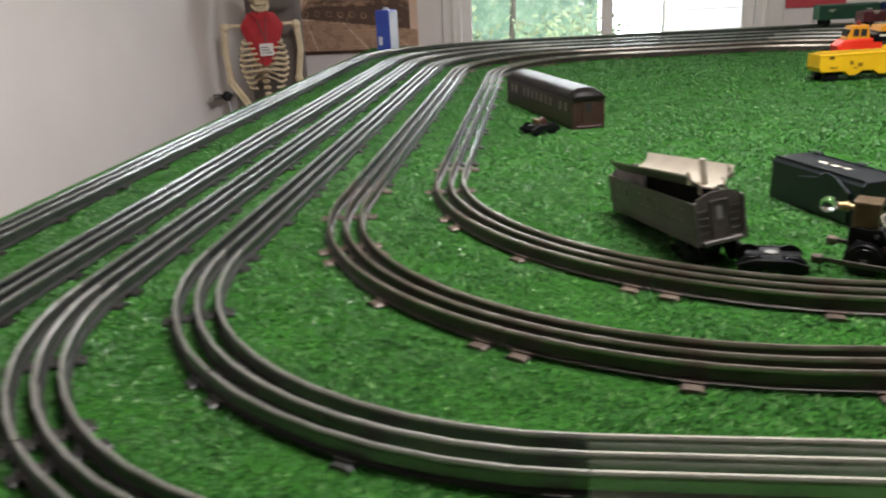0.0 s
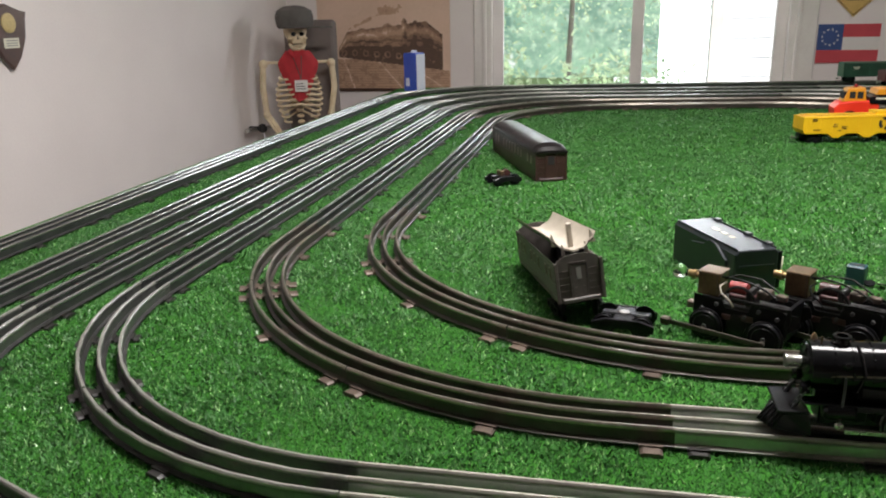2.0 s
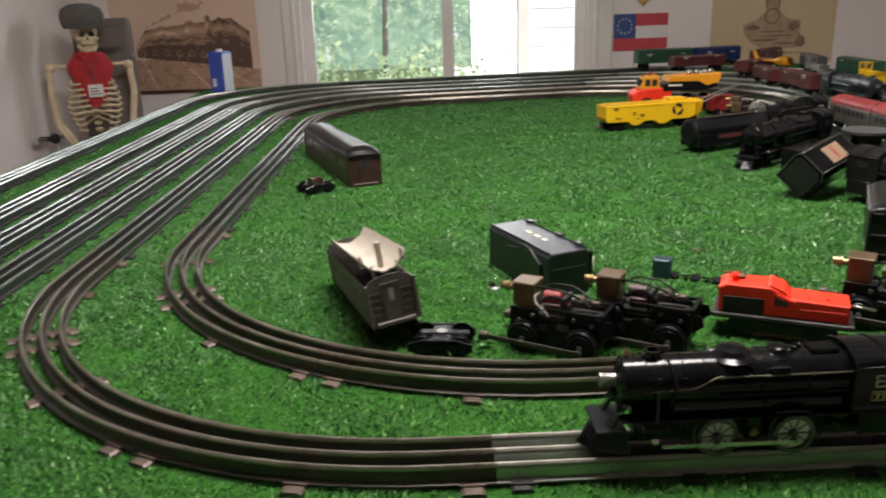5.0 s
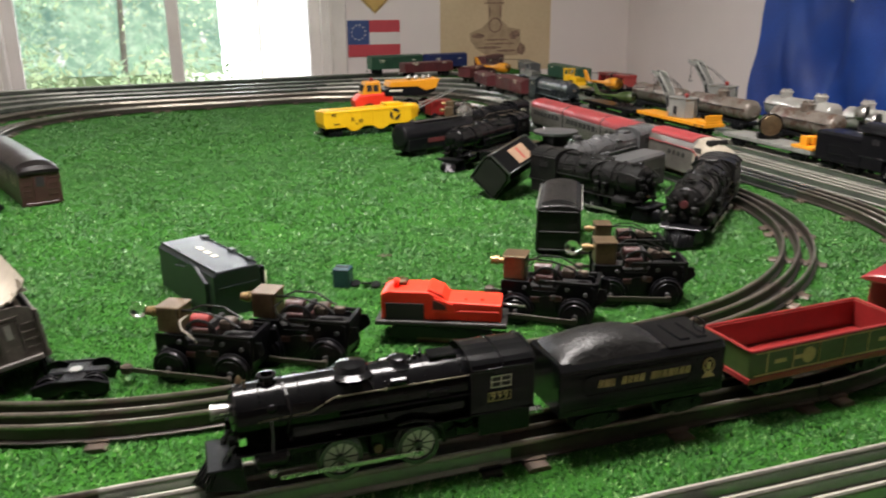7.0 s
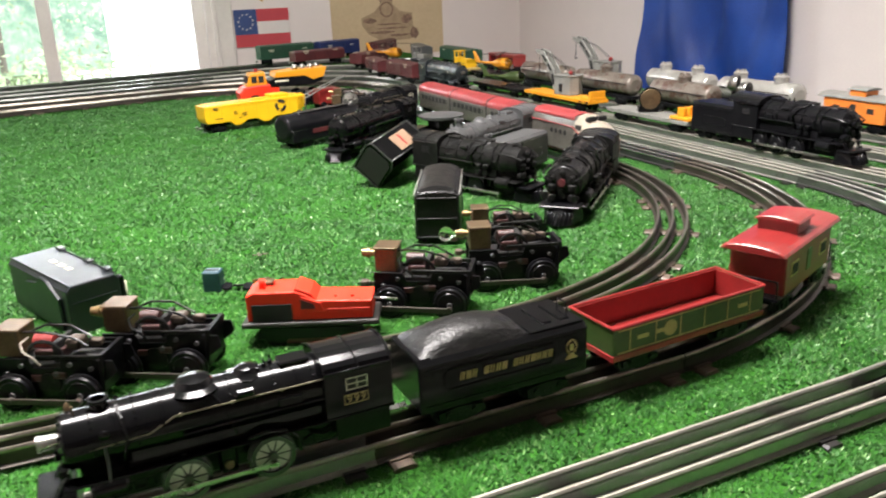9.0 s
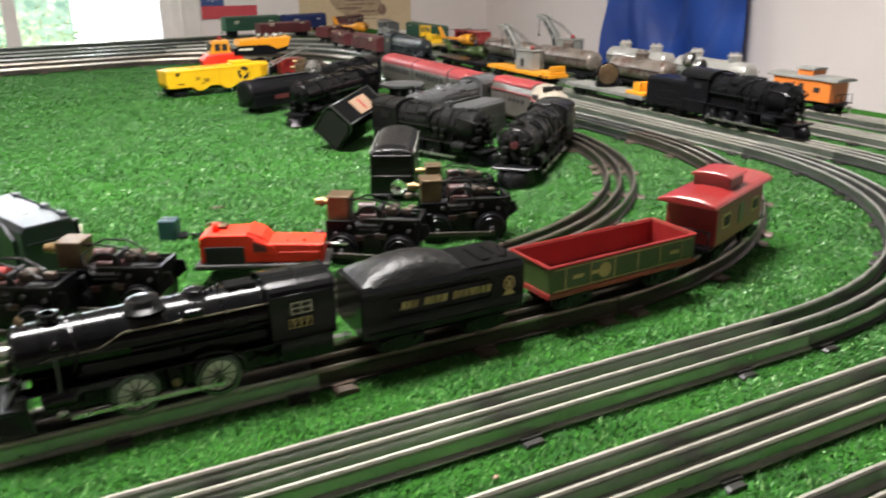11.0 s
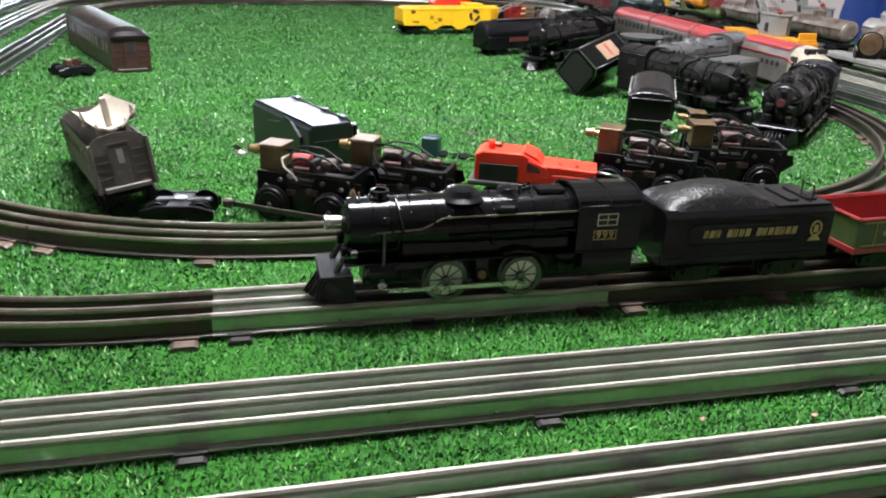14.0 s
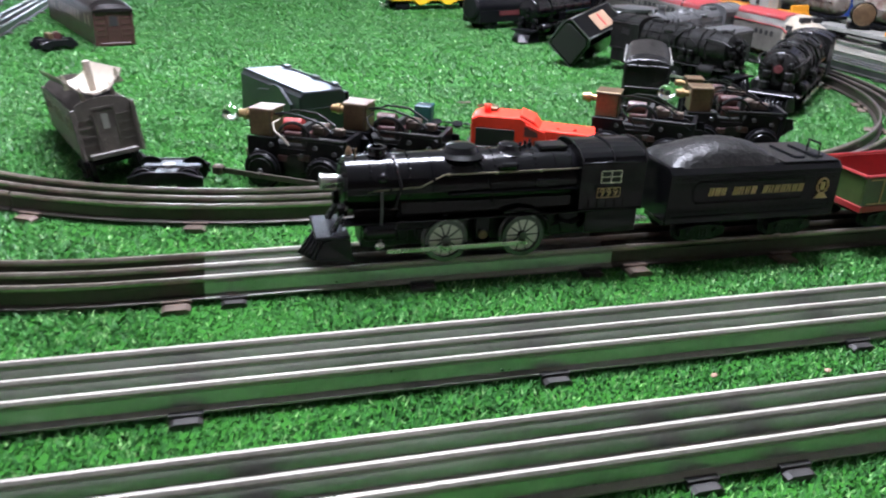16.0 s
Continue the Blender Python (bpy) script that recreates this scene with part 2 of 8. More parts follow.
M_GOLD = material("gold_lettering", (0.52, 0.40, 0.17), (0.42, 0.31, 0.12), 0.45, metal=0.2, scale=200)
M_WINDOWC = material("dim_window", (0.27, 0.22, 0.175), (0.15, 0.12, 0.095), 0.35, scale=60)
M_NOSE = material("cream_nose_paint", (0.36, 0.315, 0.25), (0.26, 0.225, 0.175), 0.36, scale=30, fine=260, wear_glint=(0.16, 0.13, 0.10), wear_glint_amount=0.09)
M_SILVERB = material("bright_silver_tank", (0.52, 0.51, 0.48), (0.38, 0.37, 0.34), 0.32, metal=0.5, scale=26, fine=260, wear_glint=(0.25, 0.2, 0.16), wear_glint_amount=0.06)
M_TANLABEL = material("tan_label", (0.26, 0.165, 0.105), (0.20, 0.125, 0.08), 0.6, scale=60)
M_LENS = glass("bulb_glass", (0.95, 0.95, 0.93))
M_PANE = glass("window_glass", (0.97, 0.99, 0.98), 0.0)
M_CLEAR = glass("tinted_canopy", (0.55, 0.52, 0.42), 0.08)
M_BONE = material("ivory_bone", (0.70, 0.58, 0.40), (0.58, 0.46, 0.29), 0.5, scale=25, fine=200, wear_glint=(0.25, 0.17, 0.09), wear_glint_amount=0.07)
M_SHIRT = material("red_cloth", (0.46, 0.028, 0.036), (0.36, 0.020, 0.026), 0.85, scale=30, fine=600, bump=0.3)
M_CAP = material("grey_cap_cloth", (0.115, 0.105, 0.095), (0.08, 0.072, 0.065), 0.9, scale=30, fine=600, bump=0.3)
M_PAPER = material("aged_paper", (0.72, 0.525, 0.405), (0.64, 0.455, 0.345), 0.8, scale=4, fine=60)
M_PAPER2 = material("yellowed_paper", (0.62, 0.50, 0.32), (0.54, 0.42, 0.26), 0.8, scale=4, fine=60)
M_INKL = material("light_sepia_print", (0.31, 0.195, 0.135), (0.13, 0.082, 0.057), 0.8, scale=120, fine=420, mix=(0.36, 0.64))
M_INKF = material("faint_sepia_print", (0.41, 0.305, 0.19), (0.33, 0.24, 0.15), 0.8, scale=26, fine=160, mix=(0.42, 0.58))
M_TONE1 = material("palest_sepia_ink", (0.50, 0.32, 0.215), (0.45, 0.285, 0.19), 0.8, scale=60, fine=300)
M_TONE2 = material("pale_sepia_ink", (0.365, 0.225, 0.15), (0.32, 0.195, 0.13), 0.8, scale=60, fine=300)
M_TONE3 = material("mid_sepia_ink", (0.24, 0.145, 0.097), (0.20, 0.12, 0.08), 0.8, scale=60, fine=300)
M_TONE4 = material("dark_sepia_ink", (0.125, 0.075, 0.052), (0.10, 0.06, 0.042), 0.8, scale=60, fine=300)
M_SIGN = material("amber_sign_paint", (0.60, 0.40, 0.13), (0.52, 0.34, 0.10), 0.5, scale=20, fine=200)
M_FLAGR = material("flag_red", (0.55, 0.07, 0.085), (0.48, 0.055, 0.07), 0.75, scale=12, fine=300)
M_FLAGW = material("flag_white", (0.74, 0.70, 0.67), (0.68, 0.64, 0.61), 0.75, scale=12, fine=300)
M_FLAGB = material("flag_blue", (0.045, 0.085, 0.24), (0.035, 0.065, 0.19), 0.75, scale=12, fine=300)
M_BANNER = material("blue_satin", (0.012, 0.068, 0.35), (0.007, 0.034, 0.20), 0.5, scale=5, fine=200, spec=0.5)
M_CARTON = material("blue_carton", (0.030, 0.075, 0.42), (0.022, 0.055, 0.33), 0.45, scale=12, fine=200)
M_CARTONW = material("white_carton", (0.62, 0.64, 0.72), (0.55, 0.57, 0.65), 0.5, scale=12, fine=200)
M_PLAQUE = material("walnut_plaque", (0.085, 0.040, 0.026), (0.05, 0.025, 0.017), 0.4, scale=18, fine=160)
M_CHAIR = material("grey_chair_vinyl", (0.20, 0.165, 0.15), (0.15, 0.125, 0.115), 0.6, scale=15, fine=300)
# haze paled into both leaf colours; the second copy paints sunlit clumps
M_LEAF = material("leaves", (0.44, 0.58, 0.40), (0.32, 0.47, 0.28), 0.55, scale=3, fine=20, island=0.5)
M_LEAFY = material("painted_sunlit_leaves", (0.58, 0.68, 0.44), (0.46, 0.58, 0.33), 0.55, scale=3, fine=20, island=0.4)
M_BARK = material("bark", (0.15, 0.14, 0.115), (0.10, 0.093, 0.075), 0.85, scale=14, fine=90, bump=0.8)
M_LAWN = material("lawn", (0.13, 0.19, 0.06), (0.08, 0.12, 0.04), 0.9, scale=3, fine=40, bump=0.6)
M_SIDING = material("house_siding", (0.86, 0.87, 0.90), (0.80, 0.81, 0.85), 0.6, scale=4, fine=60)
# glowing sheet stands in for overexposed daylight and adds light to the room
M_WHITEGLOW = bpy.data.materials.new("glowing_white_sheet")
M_WHITEGLOW.use_nodes = True
M_WHITEGLOW.node_tree.nodes["Principled BSDF"].inputs["Emission Color"].default_value = (0.95, 1.0, 1.0, 1)
M_WHITEGLOW.node_tree.nodes["Principled BSDF"].inputs["Base Color"].default_value = (0, 0, 0, 1)
M_WHITEGLOW.node_tree.nodes["Principled BSDF"].inputs["Emission Strength"].default_value = 8.0
# glowing sheet with sunlight and leaf shade painted into its emission
M_FARGREEN = bpy.data.materials.new("glowing_painted_woods")
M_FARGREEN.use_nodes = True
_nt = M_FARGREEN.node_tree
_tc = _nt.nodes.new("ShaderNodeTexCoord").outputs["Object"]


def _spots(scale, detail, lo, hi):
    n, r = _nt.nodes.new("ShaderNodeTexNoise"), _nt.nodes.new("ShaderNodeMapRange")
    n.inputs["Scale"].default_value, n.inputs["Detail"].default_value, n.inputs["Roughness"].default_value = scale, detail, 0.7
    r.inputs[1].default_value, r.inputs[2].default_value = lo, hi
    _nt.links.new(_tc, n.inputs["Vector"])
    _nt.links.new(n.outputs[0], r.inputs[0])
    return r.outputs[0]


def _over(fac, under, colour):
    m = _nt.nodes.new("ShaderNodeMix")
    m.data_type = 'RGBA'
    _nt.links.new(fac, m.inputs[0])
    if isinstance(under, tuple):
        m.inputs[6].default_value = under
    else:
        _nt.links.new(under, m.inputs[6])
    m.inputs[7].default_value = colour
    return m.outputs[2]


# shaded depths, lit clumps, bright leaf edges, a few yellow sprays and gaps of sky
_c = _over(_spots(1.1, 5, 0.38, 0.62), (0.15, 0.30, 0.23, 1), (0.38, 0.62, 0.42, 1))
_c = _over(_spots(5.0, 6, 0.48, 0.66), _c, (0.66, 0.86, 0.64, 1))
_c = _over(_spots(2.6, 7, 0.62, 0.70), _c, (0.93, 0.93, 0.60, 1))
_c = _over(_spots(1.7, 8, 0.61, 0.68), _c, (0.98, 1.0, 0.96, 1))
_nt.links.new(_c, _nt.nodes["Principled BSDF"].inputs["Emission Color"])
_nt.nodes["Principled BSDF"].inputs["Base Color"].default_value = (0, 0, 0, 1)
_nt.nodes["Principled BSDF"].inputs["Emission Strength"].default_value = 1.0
M_CONCRETE = material("patio_concrete", (0.80, 0.79, 0.76), (0.72, 0.71, 0.69), 0.8, scale=4, fine=60)


def thin_leaf(m):
    """Lets light through the leaf blades."""
    nt = m.node_tree
    p, o = nt.nodes["Principled BSDF"], nt.nodes["Material Output"]
    t = nt.nodes.new("ShaderNodeBsdfTranslucent")
    x = nt.nodes.new("ShaderNodeMixShader")
    x.inputs[0].default_value = 0.5
    nt.links.new(p.inputs["Base Color"].links[0].from_socket, t.inputs["Color"])
    nt.links.new(p.outputs[0], x.inputs[1])
    nt.links.new(t.outputs[0], x.inputs[2])
    nt.links.new(x.outputs[0], o.inputs["Surface"])


thin_leaf(M_LEAF), thin_leaf(M_LEAFY)

# ---- mesh tools ----


def box(bm, x0, x1, y0, y1, z0, z1, bevel=0.0, seg=1, mi=0):
    vs = [bm.verts.new(v) for v in ((x0, y0, z0), (x1, y0, z0), (x1, y1, z0), (x0, y1, z0), (x0, y0, z1), (x1, y0, z1), (x1, y1, z1), (x0, y1, z1))]
    fs = [bm.faces.new([vs[i] for i in q]) for q in ((3, 2, 1, 0), (4, 5, 6, 7), (0, 1, 5, 4), (1, 2, 6, 5), (2, 3, 7, 6), (3, 0, 4, 7))]
    for f in fs:
        f.material_index = mi
    if bevel:
        es = list({e for f in fs for e in f.edges})
        r = bmesh.ops.bevel(bm, geom=es, offset=bevel, segments=seg, affect='EDGES', profile=0.5)
        for f in r["faces"]:
            f.material_index = mi
    return bm


def extrude(bm, pts, a, b, axis="y", bevel=0.0, seg=1, mi=0):
    """A closed outline in the plane across the axis, drawn from a to b along it. For axis x the outline is (y, z), for y (x, z), for z (x, y)."""
    put = {"x": lambda u, v, w: (w, u, v), "y": lambda u, v, w: (u, w, v), "z": lambda u, v, w: (u, v, w)}[axis]
    lo = [bm.verts.new(put(u, v, a)) for u, v in pts]
    hi = [bm.verts.new(put(u, v, b)) for u, v in pts]
    n = len(pts)
    fs = [bm.faces.new(lo), bm.faces.new(hi[::-1])]
    fs += [bm.faces.new((lo[i], hi[i], hi[(i + 1) % n], lo[(i + 1) % n])) for i in range(n)]
    for f in fs:
        f.material_index = mi
    bmesh.ops.recalc_face_normals(bm, faces=fs)
    if bevel:
        es = list({e for f in fs[:2] for e in f.edges})
        r = bmesh.ops.bevel(bm, geom=es, offset=bevel, segments=seg, affect='EDGES', profile=0.5)
        for f in r["faces"]:
            f.material_index = mi
    return bm


def ring(bm, c, u, v, r, n, r2=None):
    r2 = r if r2 is None else r2
    return [bm.verts.new(Vector(c) + u * (math.cos(6.28318 * i / n) * r) + v * (math.sin(6.28318 * i / n) * r2)) for i in range(n)]


def bridge(bm, a, b, mi=0, smooth=True):
    n = len(a)
    for i in range(n):
        f = bm.faces.new((a[i], a[(i + 1) % n], b[(i + 1) % n], b[i]))
        f.material_index, f.smooth = mi, smooth


def lathe(bm, p, d, prof, n=16, mi=0, squash=1.0):
    """A turned form from the point p along d; prof: rows of (distance along, radius). squash flattens it across."""
    d = Vector(d).normalized()
    u = d.orthogonal().normalized() if abs(d.z) > 0.9 else Vector((0, 0, 1)).cross(d).normalized()
    v = d.cross(u)
    rings = [ring(bm, Vector(p) + d * a, u, v, max(r, 1e-5), n, max(r, 1e-5) * squash) for a, r in prof]
    for a, b in zip(rings, rings[1:]):
        bridge(bm, a, b, mi)
    for f in (bm.faces.new(rings[0][::-1]), bm.faces.new(rings[-1])):
        f.material_index = mi
    return bm


def cyl(bm, p, q, r, n=12, r2=None, mi=0):
    d = Vector(q) - Vector(p)
    return lathe(bm, p, d, [(0, r), (d.length, r if r2 is None else r2)], n, mi)


def tube(bm, pts, r, n=6, mi=0):
    """A wire or pipe through the points."""
    pts = [Vector(p) for p in pts]
    old = None
    for i, p in enumerate(pts):
        d = (pts[min(i + 1, len(pts) - 1)] - pts[max(i - 1, 0)]).normalized()
        u = d.orthogonal().normalized() if abs(d.z) > 0.95 else Vector((0, 0, 1)).cross(d).normalized()
        now = ring(bm, p, u, d.cross(u), r, n)
        if old:
            bridge(bm, old, now, mi)
        else:
            bm.faces.new(now[::-1]).material_index = mi
        old = now
    bm.faces.new(old).material_index = mi
    return bm


def ball(bm, c, r, n=10, sx=1.0, sy=1.0, sz=1.0, mi=0):
    m = Matrix.Translation(c) @ Matrix.Diagonal((sx, sy, sz, 1))
    g = bmesh.ops.create_uvsphere(bm, u_segments=n, v_segments=max(5, n // 2 + 1), radius=r, matrix=m)
    for f in {f for v in g["verts"] for f in v.link_faces}:
        f.material_index, f.smooth = mi, True
    return bm


def B():
    return bmesh.new()


def mesh_of(name, bm, mats):
    me = bpy.data.meshes.new(name)
    bm.normal_update()
    for ed in bm.edges:
        if len(ed.link_faces) == 2 and ed.calc_face_angle(0) > 0.62:
            ed.smooth = False
    bm.to_mesh(me)
    bm.free()
    for m in (mats if isinstance(mats, (list, tuple)) else (mats,)):
        me.materials.append(m)
    return me


def part(name, bm, mats, parent, label=""):
    """One mesh object under a thing or under a part."""
    ob = new(name, mesh_of(name, bm, mats))
    ob.parent = parent
    return tagged(ob, label)


def thing(name, m, label, category, group="", kind=""):
    ob = new(name)
    ob.empty_display_size = 0.02
    ob.matrix_world = m
    return tagged(ob, label, category, group, kind)


def solo(name, bm, mats, label, category, group="", kind="", m=None):
    ob = new(name, mesh_of(name, bm, mats))
    if m is not None:
        ob.matrix_world = m
    return tagged(ob, label, category, group, kind)


def setting(name, bm, mats, label="", category=""):
    return solo(name, bm, mats, label or name.replace("_", " "), category or name.split("_")[0], kind="structure")


def lettering(name, text, size, mat, parent, m, depth=0.0002):
    cu = bpy.data.curves.new(name, 'FONT')
    cu.body, cu.size, cu.extrude, cu.align_x, cu.align_y = text, size, depth, 'CENTER', 'CENTER'
    tmp = bpy.data.objects.new(name, cu)
    scene.collection.objects.link(tmp)
    bpy.context.view_layer.update()
    me = bpy.data.meshes.new_from_object(tmp.evaluated_get(bpy.context.evaluated_depsgraph_get()))
    bpy.data.objects.remove(tmp)
    me.materials.clear()
    me.materials.append(mat)
    ob = new(name, me)
    ob.parent, ob.matrix_local = parent, m
    return ob

# ---- the room ----
WX0, WX1, WY0, WY1, FZ, CZ = -1.10, 2.60, -2.6, 3.90, -0.80, 1.50
OX0, OX1, OZ0, OZ1 = -0.15, 1.10, -0.74, 0.80      # the sliding window's opening
setting("floor", box(B(), WX0 - 0.1, WX1 + 0.1, WY0 - 0.1, WY1 + 0.1, FZ - 0.1, FZ), M_FLOOR, "worn brown carpet on the room's floor")
setting("ceiling", box(B(), WX0 - 0.1, WX1 + 0.1, WY0 - 0.1, WY1 + 0.1, CZ, CZ + 0.1), M_CEIL, "plain white painted ceiling")
_b = B()
box(_b, WX0 - 0.12, OX0, WY1, WY1 + 0.14, FZ, CZ)
box(_b, OX1, WX1 + 0.12, WY1, WY1 + 0.14, FZ, CZ)
box(_b, OX0, OX1, WY1, WY1 + 0.14, OZ1, CZ)
box(_b, OX0, OX1, WY1, WY1 + 0.14, FZ, OZ0)
setting("wall_north", _b, M_WALL, "pale pinkish painted wall with a wide sliding window", "wall")
setting("wall_west", box(B(), WX0 - 0.12, WX0, WY0, WY1, FZ, CZ), M_WALL, "pale pinkish painted wall with a plaque", "wall")
setting("wall_east", box(B(), WX1, WX1 + 0.12, WY0, WY1, FZ, CZ), M_WALL, "pale painted wall with a blue satin banner", "wall")
setting("wall_south", box(B(), WX0 - 0.12, WX1 + 0.12, WY0 - 0.12, WY0, FZ, CZ), M_DARKWALL, "unseen south wall, dark to deepen reflections in black paint", "wall")
setting("baseboard", box(B(), WX0, WX1, WY1 - 0.012, WY1 - 0.003, FZ, FZ + 0.09, 0.002), M_TRIM, "white baseboard along the wall", "baseboard")

# sliding window: frame, two sashes, glass
_w = thing("window_1", pose(0, 0, 0), "white framed two-pane sliding window full of daylight", "window", kind="structure")
for nm, x0, x1, z0, z1 in (("window_frame", OX0 - 0.07, OX0 + 0.012, OZ0 - 0.06, OZ1 + 0.06), ("window_frame", OX1 - 0.012, OX1 + 0.10, OZ0 - 0.06, OZ1 + 0.06)):
    _b = B()
    box(_b, x0, x1, WY1 - 0.022, WY1 - 0.003, z0, z1, 0.004)
    part(nm, _b, M_TRIM, _w)
_b = B()
box(_b, OX0 - 0.03, OX0 - 0.012, WY1 - 0.034, WY1 - 0.024, OZ0, OZ1, 0.003)
part("casing_bead", _b, M_TRIM, _w)
_b = B()
box(_b, OX1 + 0.016, OX1 + 0.034, WY1 - 0.034, WY1 - 0.024, OZ0, OZ1, 0.003)
part("casing_bead", _b, M_TRIM, _w)
for z0, z1 in ((OZ0 - 0.06, OZ0 + 0.01), (OZ1 - 0.01, OZ1 + 0.06)):
    part("window_frame", box(B(), OX0 + 0.014, OX1 - 0.014, WY1 - 0.022, WY1 - 0.003, z0, z1, 0.004), M_TRIM, _w)
MX = 0.49
for x0, x1, y in ((OX0, MX + 0.025, WY1 + 0.075), (MX - 0.027, OX1, WY1 + 0.045)):
    _s = part("sash", box(B(), x0, x0 + 0.05, y, y + 0.024, OZ0 + 0.002, OZ1 - 0.002, 0.003), M_TRIM, _w)
    for a, b, c, d in ((x1 - 0.05, x1, OZ0 + 0.002, OZ1 - 0.002), (x0 + 0.05, x1 - 0.05, OZ0 + 0.002, OZ0 + 0.06), (x0 + 0.05, x1 - 0.05, OZ1 - 0.06, OZ1 - 0.002)):
        part("sash_rail", box(B(), a, b, y, y + 0.024, c, d, 0.003), M_TRIM, _s)
    _p = part("pane", box(B(), x0 + 0.045, x1 - 0.045, y + 0.010, y + 0.014, OZ0 + 0.055, OZ1 - 0.055), M_PANE, _s)
    _p.visible_shadow = False

# ---- outside the window ----
setting("ground", box(B(), -40, 40, -40, 60, -1.3, -1.02), M_LAWN, "sunlit lawn outside the window", "ground")
# assumed pale paving, added so the right pane reads as blown-out white
_b = B()
box(_b, 0.5, 13.0, WY1 + 0.5, 16.6, -1.02, -0.98, 0.01)
setting("patio", _b, M_CONCRETE, "assumed pale patio filling the right pane with white", "patio")


def house(m):
    h = thing("neighbour_house", m, "pale house corner with lapped white siding outside", "house")
    _b = B()
    box(_b, 0.02, 2.6, 0.0, 0.3, -1.0, 3.2)
    part("wall", _b, M_SIDING, h)
    for i in range(22):
        z = -0.95 + i * 0.13
        bm = B()
        extrude(bm, [(-0.004, z), (-0.013, z), (-0.006, z + 0.135), (-0.004, z + 0.135)], 0.0, 2.6, "x")
        part("siding_board", bm, M_SIDING, h)
    part("corner_board", box(B(), -0.05, 0.03, -0.04, 0.05, -1.0, 3.2, 0.006), M_TRIM, h)
    part("roof", box(B(), -0.2, 2.8, -0.25, 0.6, 3.2, 3.3, 0.02), M_BARK, h)
    return h


setting("backdrop_woods", box(B(), -14.0, 1.35, 16.8, 16.85, -1.0, 7.0), M_FARGREEN, "glowing sheet painted as sunlit and shaded far woods", "backdrop")
setting("backdrop", box(B(), 1.2, 14.0, 17.0, 17.05, -1.0, 7.0), M_WHITEGLOW, "white glowing sheet in place of the bright distance", "backdrop")
house(pose(1.10, 6.2, 0))
RNG = np.random.default_rng(7)


def leaf_cloud(name, clumps, per, size, mats, label, category="foliage", parent=None):
    """Many small leaf blades spread through uneven clumps."""
    V, F, MI = [], [], []
    for cx, cy, cz, r in clumps:
        k = int(per * r)
        d = RNG.normal(size=(k, 3))
        d /= np.linalg.norm(d, axis=1)[:, None]
        c = np.array((cx, cy, cz)) + d * (r * RNG.uniform(0.45, 1.05, (k, 1))) * (1.1, 0.8, 0.8)
        u = RNG.normal(size=(k, 3))
        u /= np.linalg.norm(u, axis=1)[:, None]
        w = np.cross(u, RNG.normal(size=(k, 3)))
        w /= np.linalg.norm(w, axis=1)[:, None]
        s = size * RNG.uniform(0.6, 1.4, (k, 1))
        base = len(V)
        V.extend(np.stack([c - u * s, c + w * s * 0.45, c + u * s, c - w * s * 0.45], 1).reshape(-1, 3).tolist())
        F.extend([(base + 4 * i, base + 4 * i + 1, base + 4 * i + 2, base + 4 * i + 3) for i in range(k)])
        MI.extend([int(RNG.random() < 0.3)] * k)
    me = bpy.data.meshes.new(name)
    me.from_pydata(V, [], F)
    for m in mats:
        me.materials.append(m)
    me.polygons.foreach_set("material_index", MI)
    ob = new(name, me)
    ob.parent = parent
    return tagged(ob, label, "" if parent else category)


def tree(x, y, h, r, label):
    t = thing("tree", pose(x, y, -1.02), label, "tree", "trees outside the window")
    bm = B()
    lathe(bm, (0, 0, 0), (0.04, 0.02, 1), [(0, 0.030 * r), (0.3 * h, 0.022 * r), (0.7 * h, 0.014 * r), (h, 0.006 * r)], 9)
    for i in range(7):
        a, z = i * 2.4, h * (0.35 + 0.08 * i)
        tube(bm, [(0, 0, z), (math.cos(a) * r * 0.4, math.sin(a) * r * 0.4, z + 0.25 * r), (math.cos(a) * r * 0.8, math.sin(a) * r * 0.8, z + 0.35 * r)], 0.008 * r, 5)
    part("trunk", bm, M_BARK, t)
    cl = [(RNG.normal() * r * 0.55, RNG.normal() * r * 0.5, h * RNG.uniform(0.15, 1.0), r * RNG.uniform(0.22, 0.42)) for _ in range(34)]
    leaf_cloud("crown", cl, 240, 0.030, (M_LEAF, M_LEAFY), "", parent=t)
    return t


for x, y, h, r, l in ((-1.5, 10.5, 3.6, 1.5, "leafy green tree on the lawn outside"), (-0.2, 12.0, 4.2, 1.7, "tall leafy tree behind the lawn"), (-3.6, 9.0, 3.8, 1.6, "broad leafy tree on the lawn"), (-5.2, 12.5, 4.4, 1.8, "far leafy tree beyond the lawn"), (-2.6, 12.0, 5.0, 2.0, "far leafy tree behind the others")):
    tree(x, y, h, r, l)
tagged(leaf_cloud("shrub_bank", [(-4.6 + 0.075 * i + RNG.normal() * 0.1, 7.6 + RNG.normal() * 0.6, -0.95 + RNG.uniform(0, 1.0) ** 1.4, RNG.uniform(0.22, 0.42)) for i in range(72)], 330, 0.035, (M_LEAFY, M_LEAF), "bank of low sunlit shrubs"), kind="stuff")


# ---- the layout table ----
TX0, TX1, TY0, TY1 = -0.452, 1.93, 0.36, 3.80
_t = thing("layout_table", pose(0, 0, 0), "large train layout table topped with green artificial turf", "table")


_b = B()
extrude(_b, [(TX0, TY0), (TX1, TY0), (TX1, 3.795), (1.70, 3.795), (TX0, 3.44)], -0.045, -0.006, "z", 0.003)
part("tabletop", _b, M_WOOD, _t, "plywood table top")
_b = B()
